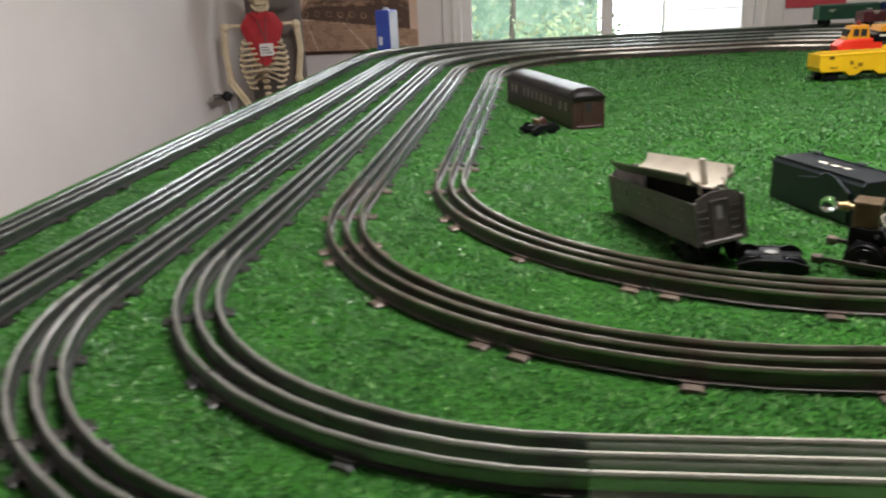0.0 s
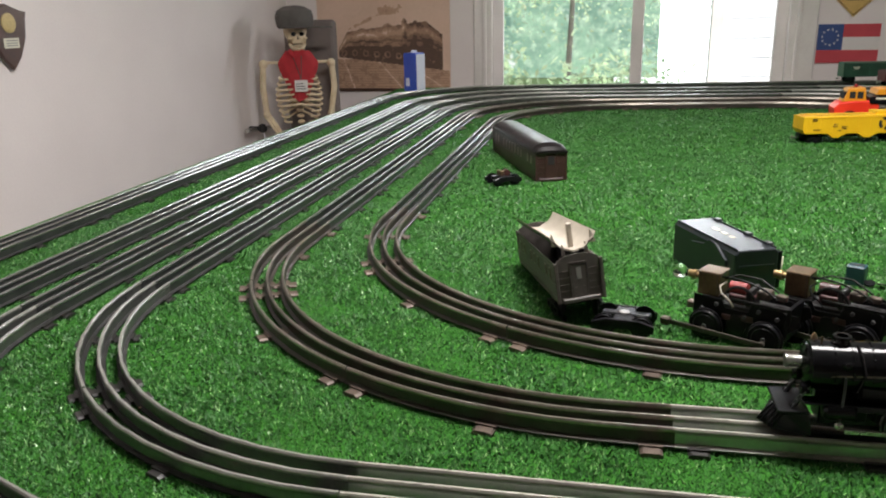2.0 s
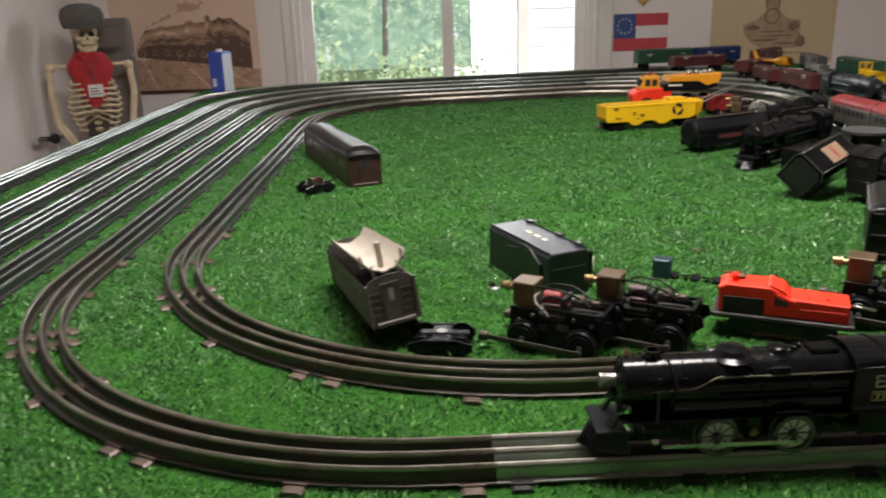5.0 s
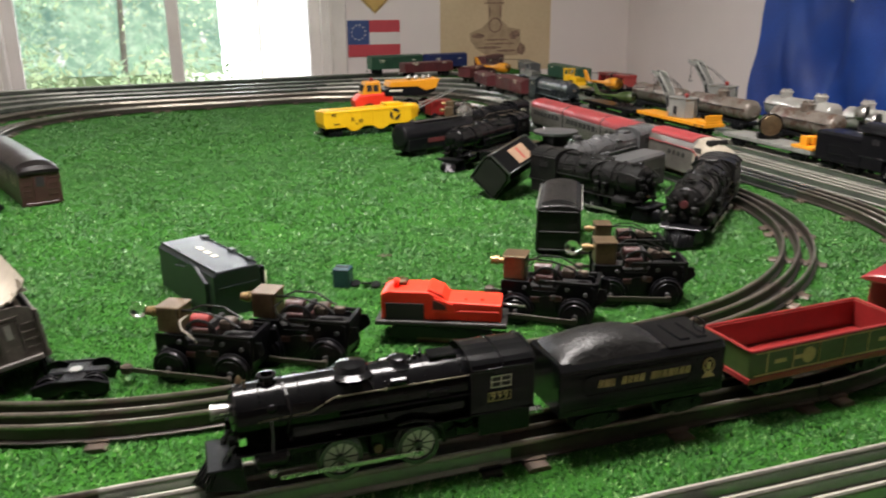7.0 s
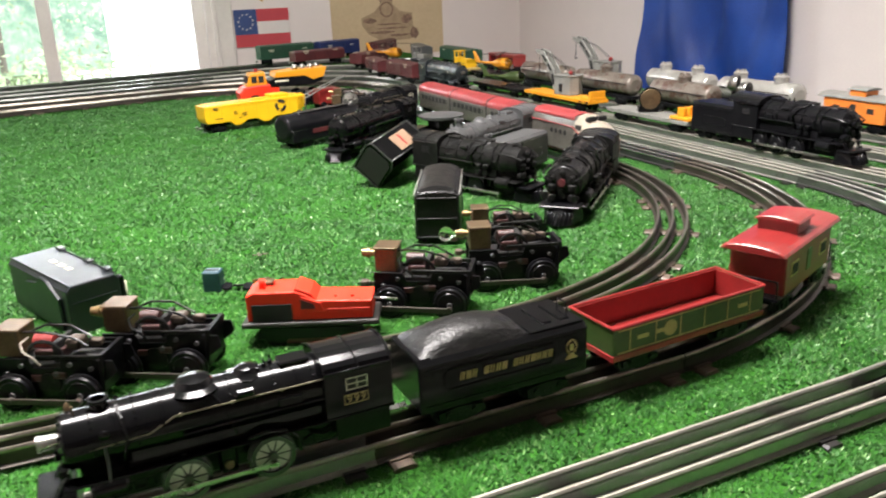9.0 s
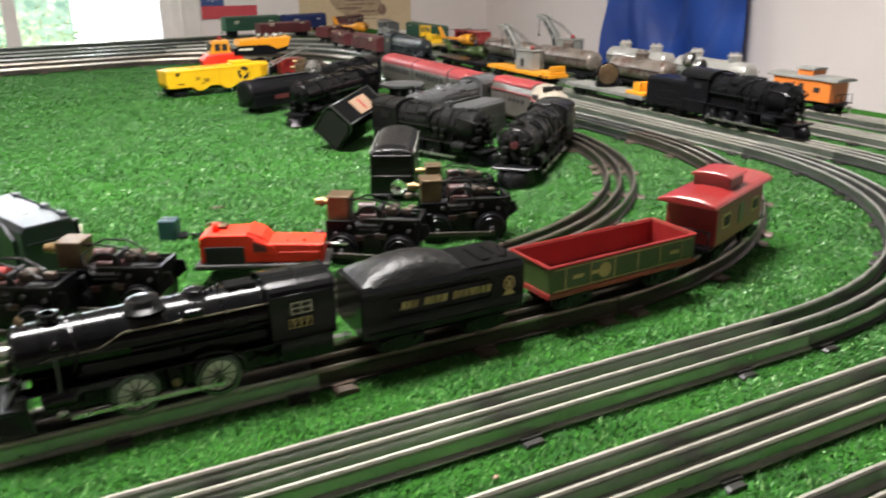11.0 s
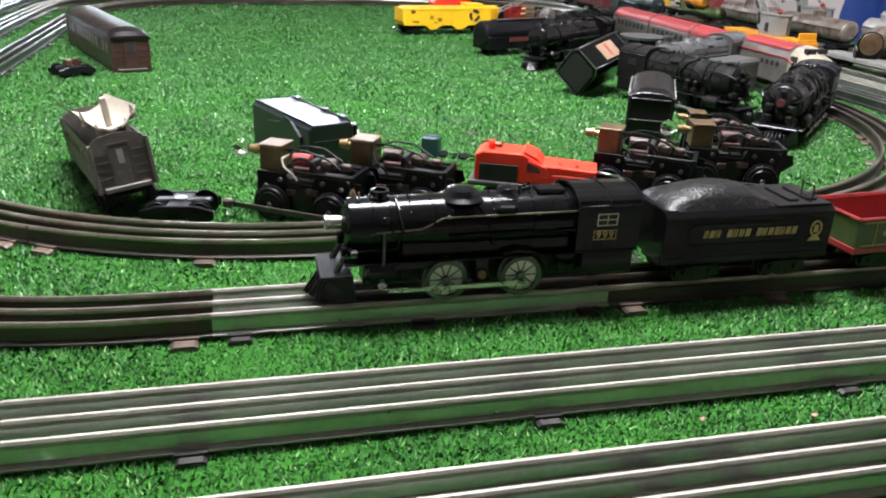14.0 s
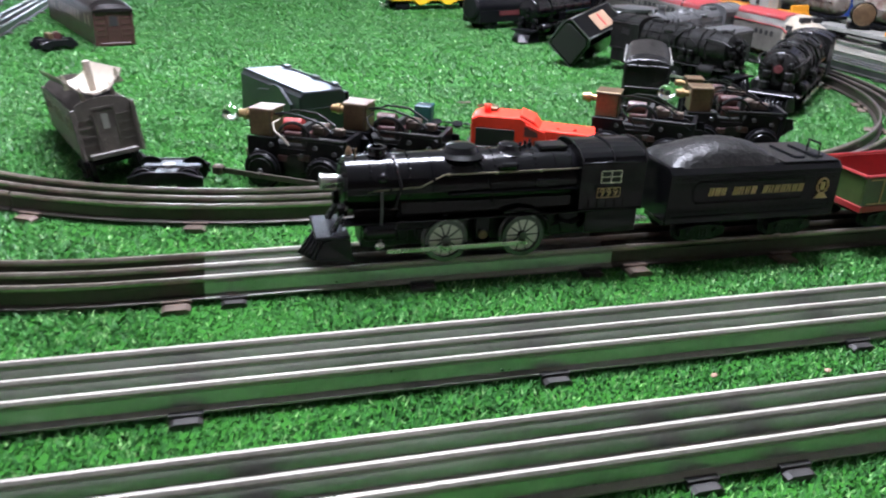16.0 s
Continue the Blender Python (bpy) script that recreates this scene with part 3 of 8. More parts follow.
extrude(_b, [(TX0 + 0.004, TY0 + 0.004), (TX1 - 0.004, TY0 + 0.004), (TX1 - 0.004, 3.790), (1.70, 3.790), (TX0 + 0.004, 3.436)], -0.0055, 0.0, "z")
part("turf_backing", _b, M_MAT, _t, "green artificial turf backing")
for x, y in ((TX0 + 0.08, TY0 + 0.08), (TX1 - 0.08, TY0 + 0.08), (TX0 + 0.08, 3.3), (TX1 - 0.08, 3.65), (0.85, TY0 + 0.08), (0.85, 3.5)):
    part("leg", box(B(), x - 0.04, x + 0.04, y - 0.04, y + 0.04, FZ, -0.046, 0.004), M_WOOD, _t)


def turf():
    """Short plastic turf fibres, thick near the walkway side and thinner far off."""
    spots = []
    for y0, y1, n, k in ((0.37, 0.85, 620000, 1.0), (0.85, 1.35, 450000, 1.15), (1.35, 2.0, 260000, 1.5), (2.0, 3.4, 170000, 2.3)):
        x = RNG.uniform(TX0 + 0.01, 1.75 if y0 < 2 else 1.6, n)
        y = RNG.uniform(y0, y1, n)
        spots.append(np.c_[x, y, np.full(n, k)])
    s = np.vstack(spots)
    n = len(s)
    clump = 0.75 + 0.25 * np.sin(s[:, 0] * 37 + 2 * np.sin(s[:, 1] * 23)) * np.sin(s[:, 1] * 41 + s[:, 0] * 11)
    a, lean = RNG.uniform(0, 6.283, n), RNG.uniform(0.35, 1.45, n)
    h = RNG.uniform(0.0016, 0.0042, n) * clump * (0.8 + 0.2 * s[:, 2])
    w = RNG.uniform(0.0005, 0.0010, n) * s[:, 2] ** 0.8
    ca, sa = np.cos(a), np.sin(a)
    p0 = np.c_[s[:, 0] - sa * w, s[:, 1] + ca * w, np.full(n, -0.0005)]
    p1 = np.c_[s[:, 0] + sa * w, s[:, 1] - ca * w, np.full(n, -0.0005)]
    p2 = np.c_[s[:, 0] + ca * h * lean + sa * w * 0.5, s[:, 1] + sa * h * lean - ca * w * 0.5, h]
    V = np.stack([p0, p1, p2], 1).reshape(-1, 3).astype(np.float32)
    me = bpy.data.meshes.new("turf_fibres")
    me.vertices.add(3 * n)
    me.vertices.foreach_set("co", V.ravel())
    me.loops.add(3 * n)
    me.loops.foreach_set("vertex_index", np.arange(3 * n, dtype=np.int32))
    me.polygons.add(n)
    me.polygons.foreach_set("loop_start", np.arange(0, 3 * n, 3, dtype=np.int32))
    me.polygons.foreach_set("loop_total", np.full(n, 3, dtype=np.int32))
    me.update()
    me.validate()
    me.materials.append(M_BLADE)
    me.materials.append(M_BLADEL)
    me.polygons.foreach_set("material_index", (RNG.random(n) < 0.085 / s[:, 2]).astype(np.int32))
    return tagged(new("turf_fibres", me), "bright green artificial grass fibres on the table", "artificial grass", kind="stuff")


turf()

# ---- tracks ----
GAUGE = 0.0165       # from the centre rail to each outer rail
RAIL_H, HEAD = 0.0135, 0.0016


def fillet(corners, steps=14):
    """Walks round a closed outline with rounded corners; gives stretches: ('line', p, q) and ('arc', centre, radius, start, sweep)."""
    out, n = [], len(corners)
    ends = []
    for i in range(n):
        p, a, b = (Vector(corners[(i + k) % n][:2]) for k in (0, -1, 1))
        r = corners[i][2]
        u, v = (a - p).normalized(), (b - p).normalized()
        half = u.angle(v) / 2
        t = r / math.tan(half)
        c = p + (u + v).normalized() * (r / math.sin(half))
        s, e = p + u * t, p + v * t
        a0 = math.atan2(*(s - c).yx)
        sw = (math.atan2(*(e - c).yx) - a0 + math.pi) % (2 * math.pi) - math.pi
        ends.append((s, e, c, r, a0, sw))
    for i in range(n):
        s, e, c, r, a0, sw = ends[i]
        out.append(("arc", c, r, a0, sw, i))
        out.append(("line", e, ends[(i + 1) % n][0], None, None, i))
    return out


def pieces(corners, cuts=None, start=None, length=0.25):
    """The sections of one loop of track: polylines with kind and side. With a start on the near side the sections run on evenly through bends and straights."""
    if start is not None:
        line, bend = [], []
        for st in fillet(corners):
            if st[0] == "arc":
                _, c, r, a0, sw, i = st
                k = int(abs(sw) * r / 0.012)
                line += [c + Vector((math.cos(a0 + sw * m / k), math.sin(a0 + sw * m / k))) * r for m in range(k)]
                bend += [True] * k
            else:
                k = max(1, int((st[2] - st[1]).length / 0.012))
                line += [st[1].lerp(st[2], m / k) for m in range(k)]
                bend += [False] * k
        near = min(range(len(line)), key=lambda i: abs(line[i].x - start) + (9 if line[i].y > 1.0 else 0))
        line, bend = line[near:] + line[:near + 1], bend[near:] + bend[:near + 1]
        run = [0.0]
        for a, b in zip(line, line[1:]):
            run.append(run[-1] + (b - a).length)
        n = round(run[-1] / length)
        xs, ys = [p.x for p in line], [p.y for p in line]
        for k in range(n):
            a, b = run[-1] * k / n, run[-1] * (k + 1) / n
            here = [i for i, d in enumerate(run) if a <= d <= b]
            curved = sum(bend[i] for i in here) > 0.2 * len(here)
            t = [a + (b - a) * m / 9 for m in range(10)] if curved else [a, b]
            pts = [Vector((float(np.interp(d, run, xs)), float(np.interp(d, run, ys)))) for d in t]
            d = pts[-1] - pts[0]
            yield "curve" if curved else "straight", ((0 if d.x > 0 else 2) if abs(d.x) > abs(d.y) else (1 if d.y > 0 else 3)), pts
        return
    for st in fillet(corners):
        if st[0] == "arc":
            _, c, r, a0, sw, i = st
            k = max(1, round(abs(sw) * r / 0.26))
            for j in range(k):
                yield "curve", i, [c + Vector((math.cos(a0 + sw * (j + m / 7) / k), math.sin(a0 + sw * (j + m / 7) / k))) * r for m in range(8)]
        else:
            _, p, q, _, _, i = st
            ln = (q - p).length
            marks = [0.0] + list((cuts or {}).get(i, [])) + [ln]
            if len(marks) == 2:
                k = max(1, round(ln / 0.25))
                marks = [ln * j / k for j in range(k + 1)]
            for a, b in zip(marks, marks[1:]):
                yield "straight", i, [p + (q - p) * (a / ln), p + (q - p) * (b / ln)]


PROFILE = [(-0.0040, 0.0), (-0.0040, 0.0010), (-0.0010, 0.0024), (-0.0007, 0.0090), (-0.0014, 0.0103), (-0.0016, 0.0120), (-0.0009, 0.0133), (0.0009, 0.0133), (0.0016, 0.0120), (0.0014, 0.0103), (0.0007, 0.0090), (0.0010, 0.0024), (0.0040, 0.0010), (0.0040, 0.0)]


def rail_mesh(line, off, z0, mid):
    """A tubular tinplate rail swept along the line at a sideways offset."""
    bm = B()
    rows = []
    for i, p in enumerate(line):
        d = (line[min(i + 1, len(line) - 1)] - line[max(i - 1, 0)]).normalized()
        nrm = Vector((-d.y, d.x))
        o = p - mid + nrm * off
        rows.append([bm.verts.new((o.x + nrm.x * u, o.y + nrm.y * u, z0 + v)) for u, v in PROFILE])
    n = len(PROFILE)
    for a, b in zip(rows, rows[1:]):
        for j in range(n):
            f = bm.faces.new((a[j], b[j], b[(j + 1) % n], a[(j + 1) % n]))
            f.smooth = True
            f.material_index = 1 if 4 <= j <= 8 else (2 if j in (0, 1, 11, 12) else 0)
    bm.faces.new(rows[0]), bm.faces.new(rows[-1][::-1])
    bmesh.ops.recalc_face_normals(bm, faces=bm.faces)
    for ed in bm.edges:
        ed.smooth = len(ed.link_faces) == 2 and ed.calc_face_angle(0) < 0.5
    return bm


def tie_mesh(w, l, h, mats):
    bm = B()
    extrude(bm, [(-w, 0), (w, 0), (w, h * 0.6), (w * 0.72, h), (-w * 0.72, h), (-w, h * 0.6)], -l, l, "y")
    for y in (-GAUGE, 0, GAUGE):
        box(bm, -w * 1.05, w * 1.05, y - 0.0062, y + 0.0062, h - 0.0005, h + 0.0012)
    return mesh_of("tie", bm, mats)


TIE_B = tie_mesh(0.0076, 0.0305, 0.0034, M_TIEB)
TIE_K = tie_mesh(0.0070, 0.0275, 0.0032, M_TIEK)
Z_RAIL = 0.0030      # the rails' feet on the ties


def loop(name, corners, style, group, cuts=None, start=None, length=0.25, near_ties=()):
    made = []
    for kind, side, line in pieces(corners, cuts, start, length):
        mid = (line[0] + line[-1]) / 2
        mats, tie, words = style(kind, side, mid, (line[-1] - line[0]).length)
        sec = thing("curved_track_section" if kind == "curve" else "straight_track_section", pose(mid.x, mid.y, 0), words, "train track", group)
        for off in (-GAUGE, 0, GAUGE):
            part("rail", rail_mesh(line, off, Z_RAIL, mid), mats, sec)
        ln = sum((b - a).length for a, b in zip(line, line[1:]))
        if ln < 0.06:
            made.append(sec)
            continue
        spots = (0.062, 0.5, 0.938) if kind == "curve" or ln < 0.3 else (0.03, 0.35, 0.65, 0.97)
        if near_ties and kind == "straight" and side == 0:
            spots = [(x - line[0].x) / (line[-1].x - line[0].x) for x in near_ties if line[0].x < x < line[-1].x]
        for f in spots:
            k = f * (len(line) - 1)
            i = min(int(k), len(line) - 2)
            p, d = line[i].lerp(line[i + 1], k - i), line[i + 1] - line[i]
            ob = new("tie", tie)
            ob.parent = sec
            ob.matrix_local = pose(p.x - mid.x, p.y - mid.y, 0, 0, 0, math.degrees(math.atan2(d.y, d.x)))
        made.append(sec)
    return made


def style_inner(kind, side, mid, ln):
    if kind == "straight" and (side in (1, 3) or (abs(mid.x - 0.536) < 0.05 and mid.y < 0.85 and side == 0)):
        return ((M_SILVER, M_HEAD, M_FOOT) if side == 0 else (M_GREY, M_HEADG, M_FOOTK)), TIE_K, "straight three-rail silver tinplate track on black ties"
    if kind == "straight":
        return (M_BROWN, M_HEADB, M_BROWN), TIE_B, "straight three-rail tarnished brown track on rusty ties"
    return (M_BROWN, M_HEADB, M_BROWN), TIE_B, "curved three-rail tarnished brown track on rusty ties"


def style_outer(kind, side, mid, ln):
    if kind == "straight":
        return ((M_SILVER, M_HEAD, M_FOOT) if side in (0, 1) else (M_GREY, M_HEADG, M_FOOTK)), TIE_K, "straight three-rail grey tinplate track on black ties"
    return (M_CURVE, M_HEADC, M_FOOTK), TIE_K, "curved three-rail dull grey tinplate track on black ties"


# corners in order near-left, near-right, far-right, far-left: x, y, radius
loop("loop", [(0.084, 0.914, 0.402), (1.265, 0.931, 0.462), (1.265, 2.86, 0.42), (0.084, 2.70, 0.40)], style_inner, "track of the innermost loop", start=0.535, length=0.2505)
loop("loop", [(-0.016, 0.806, 0.395), (1.369, 0.816, 0.483), (1.369, 3.00, 0.45), (-0.016, 2.83, 0.42)], style_inner, "track of the second loop", start=0.4165, length=0.2455)
loop("loop", [(-0.100, 0.700, 0.32), (1.447, 0.700, 0.45), (1.447, 3.13, 0.47), (-0.100, 2.95, 0.44)], style_outer, "track of the third loop", {0: [0.02, 0.755]}, near_ties=(0.235, 0.412, 0.583, 0.758, 0.93))
loop("loop", [(-0.178, 0.615, 0.319), (1.532, 0.616, 0.45), (1.532, 3.26, 0.5), (-0.178, 3.07, 0.46)], style_outer, "track of the fourth loop", {0: [0.02, 0.492, 0.92]}, near_ties=(0.27, 0.44, 0.612, 0.655, 0.83, 1.0))
loop("loop", [(-0.256, 0.540, 0.33), (1.655, 0.540, 0.45), (1.655, 3.40, 0.5), (-0.256, 3.18, 0.48)], style_outer, "track of the fifth loop")
loop("loop", [(-0.378, 0.44, 0.33), (1.775, 0.44, 0.45), (1.775, 3.62, 0.45), (-0.378, 3.33, 0.5)], style_outer, "track of the outermost loop")

# ---- rolling stock ----
RT = 0.0163          # the rails' tops
_cache = {}


def wheel_data(r, w, style):
    key = (round(r, 4), style)
    if key in _cache:
        return _cache[key]
    bm = B()
    if style == "spoked":
        for a, b, y0, y1 in ((r * 0.80, r, -w, w),):
            rings = [ring(bm, (0, y, 0), Vector((1, 0, 0)), Vector((0, 0, 1)), rr, 20) for rr, y in ((a, y0), (b, y0), (b * 1.0, y1 * 0.6), (b * 1.08, y1 * 0.7), (b * 1.08, y1), (a, y1))]
            for p, q in zip(rings, rings[1:] + rings[:1]):
                bridge(bm, p, q)
        lathe(bm, (0, -w * 1.2, 0), (0, 1, 0), [(0, r * 0.2), (w * 2.2, r * 0.24)], 10)
        lathe(bm, (0, -w * 0.2, 0), (0, 1, 0), [(0, r * 0.82), (w * 0.9, r * 0.82)], 20, 1)
        me = mesh_of("wheel", bm, (M_GREY, M_WHEEL))
    else:
        mats = (M_SATIN, M_SLATE)
        lathe(bm, (0, -w, 0), (0, 1, 0), [(0, r * 0.35), (0.0001, r * 0.72), (w * 0.25, r * 0.76), (w * 0.2, r * 0.95), (w * 0.9, r), (w * 1.1, r * 1.12), (w * 1.6, r * 1.12), (w * 1.65, r * 0.5)], 18)
        lathe(bm, (0, -w * 1.25, 0), (0, 1, 0), [(0, r * 0.14), (w * 0.5, r * 0.2)], 8, 1)
        me = mesh_of("wheel", bm, mats)
    _cache[key] = me
    return me


def spoke_data(r, w):
    key = (round(r, 4), "spoke")
    if key not in _cache:
        bm = B()
        extrude(bm, [(r * 0.17, -r * 0.045), (r * 0.84, -r * 0.028), (r * 0.84, r * 0.028), (r * 0.17, r * 0.045)], -w * 0.3, w * 0.3, "y")
        _cache[key] = mesh_of("spoke", bm, M_GREY)
    return _cache[key]


def wheel(parent, x, y, r, style="disc", w=0.003):
    ob = new("wheel", wheel_data(r, w, style))
    ob.parent = parent
    ob.matrix_local = pose(x, y, r, 0, 0, 0 if y < 0 else 180)
    if style == "spoked":
        for i in range(10):
            sp = new("spoke", spoke_data(r, w))
            sp.parent = ob
            sp.matrix_local = pose(0, 0, 0, 0, i * 36.0, 0)
    return ob


def truck(parent, x, z=0.0, wb=0.017, r=0.0085, gauge=0.0165, mat=None):
    """A four-wheeled truck under a car: side frames, bolster and wheels."""
    bm = B()
    for s in (-1, 1):
        y = s * (gauge + 0.004)
        extrude(bm, [(-wb * 0.95, r * 0.7), (-wb * 0.5, r * 0.62), (-wb * 0.25, r * 0.30), (wb * 0.25, r * 0.30), (wb * 0.5, r * 0.62), (wb * 0.95, r * 0.7), (wb * 0.95, r * 1.25), (wb * 0.3, r * 1.5), (-wb * 0.3, r * 1.5), (-wb * 0.95, r * 1.25)], y - 0.0012, y + 0.0012, "y")
        for k in (-1, 1):
            cyl(bm, (k * wb * 0.55, y - s * 0.001, r), (k * wb * 0.55, y + s * 0.0026, r), 0.0022, 8)
        for k in (-0.25, 0, 0.25):
            cyl(bm, (k * wb * 0.6, y + s * 0.0006, r * 0.5), (k * wb * 0.6, y + s * 0.0006, r * 1.2), 0.0011, 6)
    box(bm, -0.005, 0.005, -gauge - 0.003, gauge + 0.003, r * 1.0, r * 1.55)
    t = part("truck", bm, mat or M_SATIN, parent)
    t.matrix_local = pose(x, 0, z)
    for k in (-1, 1):
        for s in (-1, 1):
            w = new("wheel", wheel_data(r, 0.0024, "disc"))
            w.parent = t
            w.matrix_local = pose(k * wb * 0.55, s * (gauge - 0.001), r, 0, 0, 0 if s < 0 else 180)
        # axle
    return t


def coupler(parent, x, s=1, z=0.011):
    bm = B()
    box(bm, min(0, s * 0.012), max(0, s * 0.012), -0.0022, 0.0022, -0.0012, 0.0012, 0.0004)
    box(bm, s * 0.011 - 0.0022, s * 0.011 + 0.0022, -0.0045, 0.0045, -0.0035, 0.0035, 0.0008)
    c = part("coupler", bm, M_STEEL, parent)
    c.matrix_local = pose(x, 0, z)


def arched(w, z0, z1, rise, n=8):
    """An outline (y, z) with straight sides and an arched top."""
    return [(-w, z0), (w, z0)] + [(w * math.cos(math.pi * i / n), z1 + rise * math.sin(math.pi * i / n)) for i in range(n + 1)]


def steam_loco(m, label, L=0.225, r=0.0195, az=0.051, body=None, drivers=2, wr=0.0145, style="spoked", group="", stack=0.010, stack_x=0.016, cab_h=0.075, light=False, number="", domes=((0.30, 0.0075, 0.006), (0.47, 0.0055, 0.005)), rods=True, skirt=True, pilot=True, taper=0.94, bands=5, name="steam_locomotive", marker=False, dx=0.0):
    body = body or M_SATIN
    e = thing(name, m, label, "locomotive", group)
    hx = L / 2
    fx, cx = hx - 0.020, -hx + 0.042            # smokebox front, cab front
    bl = fx - cx
    bm = B()
    prof = [(0, r * 0.80), (0.0008, r * 0.93), (0.003, r * taper)]
    for i in range(1, bands + 1):
        x = bl * i / (bands + 0.6)
        rr = r * (taper + (1 - taper) * min(1, 1.6 * i / bands))
        prof += [(x - 0.0011, rr), (x - 0.0008, rr + 0.0005), (x + 0.0008, rr + 0.0005), (x + 0.0011, rr)]
    prof += [(bl, r)]
    lathe(bm, (fx, 0, az), (-1, 0, 0), prof, 24)
    # belpaire sides below the boiler
    box(bm, cx - 0.002, fx - 0.035, -r * 0.82, r * 0.82, az - r * 1.05, az - r * 0.3, 0.001)
    part("boiler", bm, body, e)
    # smokebox door with rim and bolts
    bm = B()
    lathe(bm, (fx - 0.001, 0, az), (1, 0, 0), [(0, r * 0.86), (0.0018, r * 0.80), (0.0024, r * 0.72), (0.0042, r * 0.45), (0.0048, r * 0.1)], 20)
    for i in range(10):
        a = i * 0.6283
        cyl(bm, (fx + 0.0005, math.cos(a) * r * 0.78, az + math.sin(a) * r * 0.78), (fx + 0.0022, math.cos(a) * r * 0.78, az + math.sin(a) * r * 0.78), 0.0008, 6)
    part("smokebox_door", bm, body, e)
    bm = B()
    if number:
        lathe(bm, (fx + 0.002, 0, az + r * 0.10), (1, 0, 0), [(0, 0.0040), (0.003, 0.0046), (0.010, 0.0048), (0.0112, 0.0054), (0.0125, 0.0054), (0.0127, 0.0042)], 16)
    else:
        lathe(bm, (fx + 0.003, 0, az + r * 0.10), (1, 0, 0), [(0, 0.0032), (0.004, 0.0040), (0.006, 0.0042), (0.0062, 0.0034)], 14)
    part("headlamp", bm, M_MAROON if marker else (M_STEEL if light else body), e, "red front marker" if marker else "")
    # chimney, domes, bell
    bm = B()
    lathe(bm, (fx - stack_x, 0, az + r * 0.80), (0, 0, 1), [(0, 0.0075), (0.003, 0.0052), (stack * 0.75, 0.0050), (stack * 0.8, 0.0066), (stack, 0.0064), (stack + 0.0003, 0.0042), (stack * 0.5, 0.0038)], 14)
    part("chimney", bm, body, e)
    for f, rr, hh in domes:
        bm = B()
        lathe(bm, (fx - f * bl - 0.02, 0, az + r * 0.86), (0, 0, 1), [(0, rr * 1.5), (0.002, rr * 1.08), (hh * 0.5, rr), (hh * 0.85, rr * 0.88), (hh * 1.05, rr * 0.5), (hh * 1.1, 0.0005)], 14)
        part("dome", bm, body, e)
    bm = B()
    cyl(bm, (fx - 0.008, 0.004, az + r * 0.9), (fx - 0.008, 0.004, az + r * 0.9 + 0.006), 0.0008, 6)
    lathe(bm, (fx - 0.005, -0.005, az + r * 0.93), (0, 0, 1), [(0, 0.0026), (0.002, 0.0020), (0.004, 0.0012), (0.005, 0.0003)], 8)
    part("bell", bm, M_BRASS if light else body, e)
    # handrails and pipes along both sides
    for s in (-1, 1):
        bm = B()
        y = s * (r * 0.93)
        zz = az + r * 0.42
        tube(bm, [(fx - 0.004, s * r * 0.55, az - r * 0.75), (fx - 0.006, s * r * 0.86, az - r * 0.2), (fx - 0.016, y, az - r * 0.02), (fx - 0.30 * bl, y * 1.03, az + 0.001), (fx - 0.40 * bl, y * 0.98, zz), (cx, y * 0.99, zz + 0.0006)], 0.0006, 6)
        for f in (0.18, 0.42, 0.62, 0.82):
            ball(bm, (fx - f * bl, y * 0.97, (az + 0.0008) if f < 0.35 else zz), 0.0014, 6)
        part("handrail", bm, M_BRASSRAIL if light else body, e)
        bm = B()
        box(bm, cx, fx - 0.006, s * r * 0.55 - 0.0005, s * r * 0.55 + 0.0005, az - r * 1.15, az - r * 0.75)
        box(bm, cx - 0.004, fx + 0.004, min(s * r * 0.5, s * (r + 0.0035)), max(s * r * 0.5, s * (r + 0.0035)), az - r * 1.05 - 0.0012, az - r * 1.05, 0.0004)
        part("running_board", bm, body, e)
    # cab
    cw, cz0 = r + 0.0035, 0.030
    bm = B()
    out = arched(cw, cz0, cab_h - 0.010, 0.0095, 10)
    inn = arched(cw - 0.0012, cz0 + 0.001, cab_h - 0.0112, 0.0088, 10)
    a = [bm.verts.new((cx + 0.0015, y, z)) for y, z in out]
    b = [bm.verts.new((-hx - 0.004, y, z)) for y, z in out]
    c = [bm.verts.new((-hx - 0.004, y, z)) for y, z in inn]
    d = [bm.verts.new((cx - 0.002, y, z)) for y, z in inn]
    bridge(bm, a, b, smooth=False), bridge(bm, b, c, smooth=False), bridge(bm, c, d, smooth=False)
    bm.faces.new(a[::-1]), bm.faces.new(d)
    bmesh.ops.recalc_face_normals(bm, faces=bm.faces)
    cab = part("cab", bm, body, e)
    # thin beads added so the cab's edges catch highlights
    for xb in (cx + 0.0015, cx - 0.022, -hx - 0.004):
        part("roof_highlight_bead", tube(B(), [(xb, y * 1.008, z + 0.0003) for y, z in arched(cw, cz0 + 0.026, cab_h - 0.010, 0.0095, 14)[2:]], 0.0008, 6), body, cab)
    for s in (-1, 1):
        part("eave_highlight_bead", tube(B(), [(cx + 0.0015, s * (cw + 0.0003), cab_h - 0.0105), (-hx - 0.004, s * (cw + 0.0003), cab_h - 0.0105)], 0.0008, 6), body, cab)
        part("sill_highlight_bead", tube(B(), [(cx + 0.0015, s * (cw + 0.0003), cz0 + 0.0010), (-hx - 0.004, s * (cw + 0.0003), cz0 + 0.0010)], 0.0009, 6), body, cab)
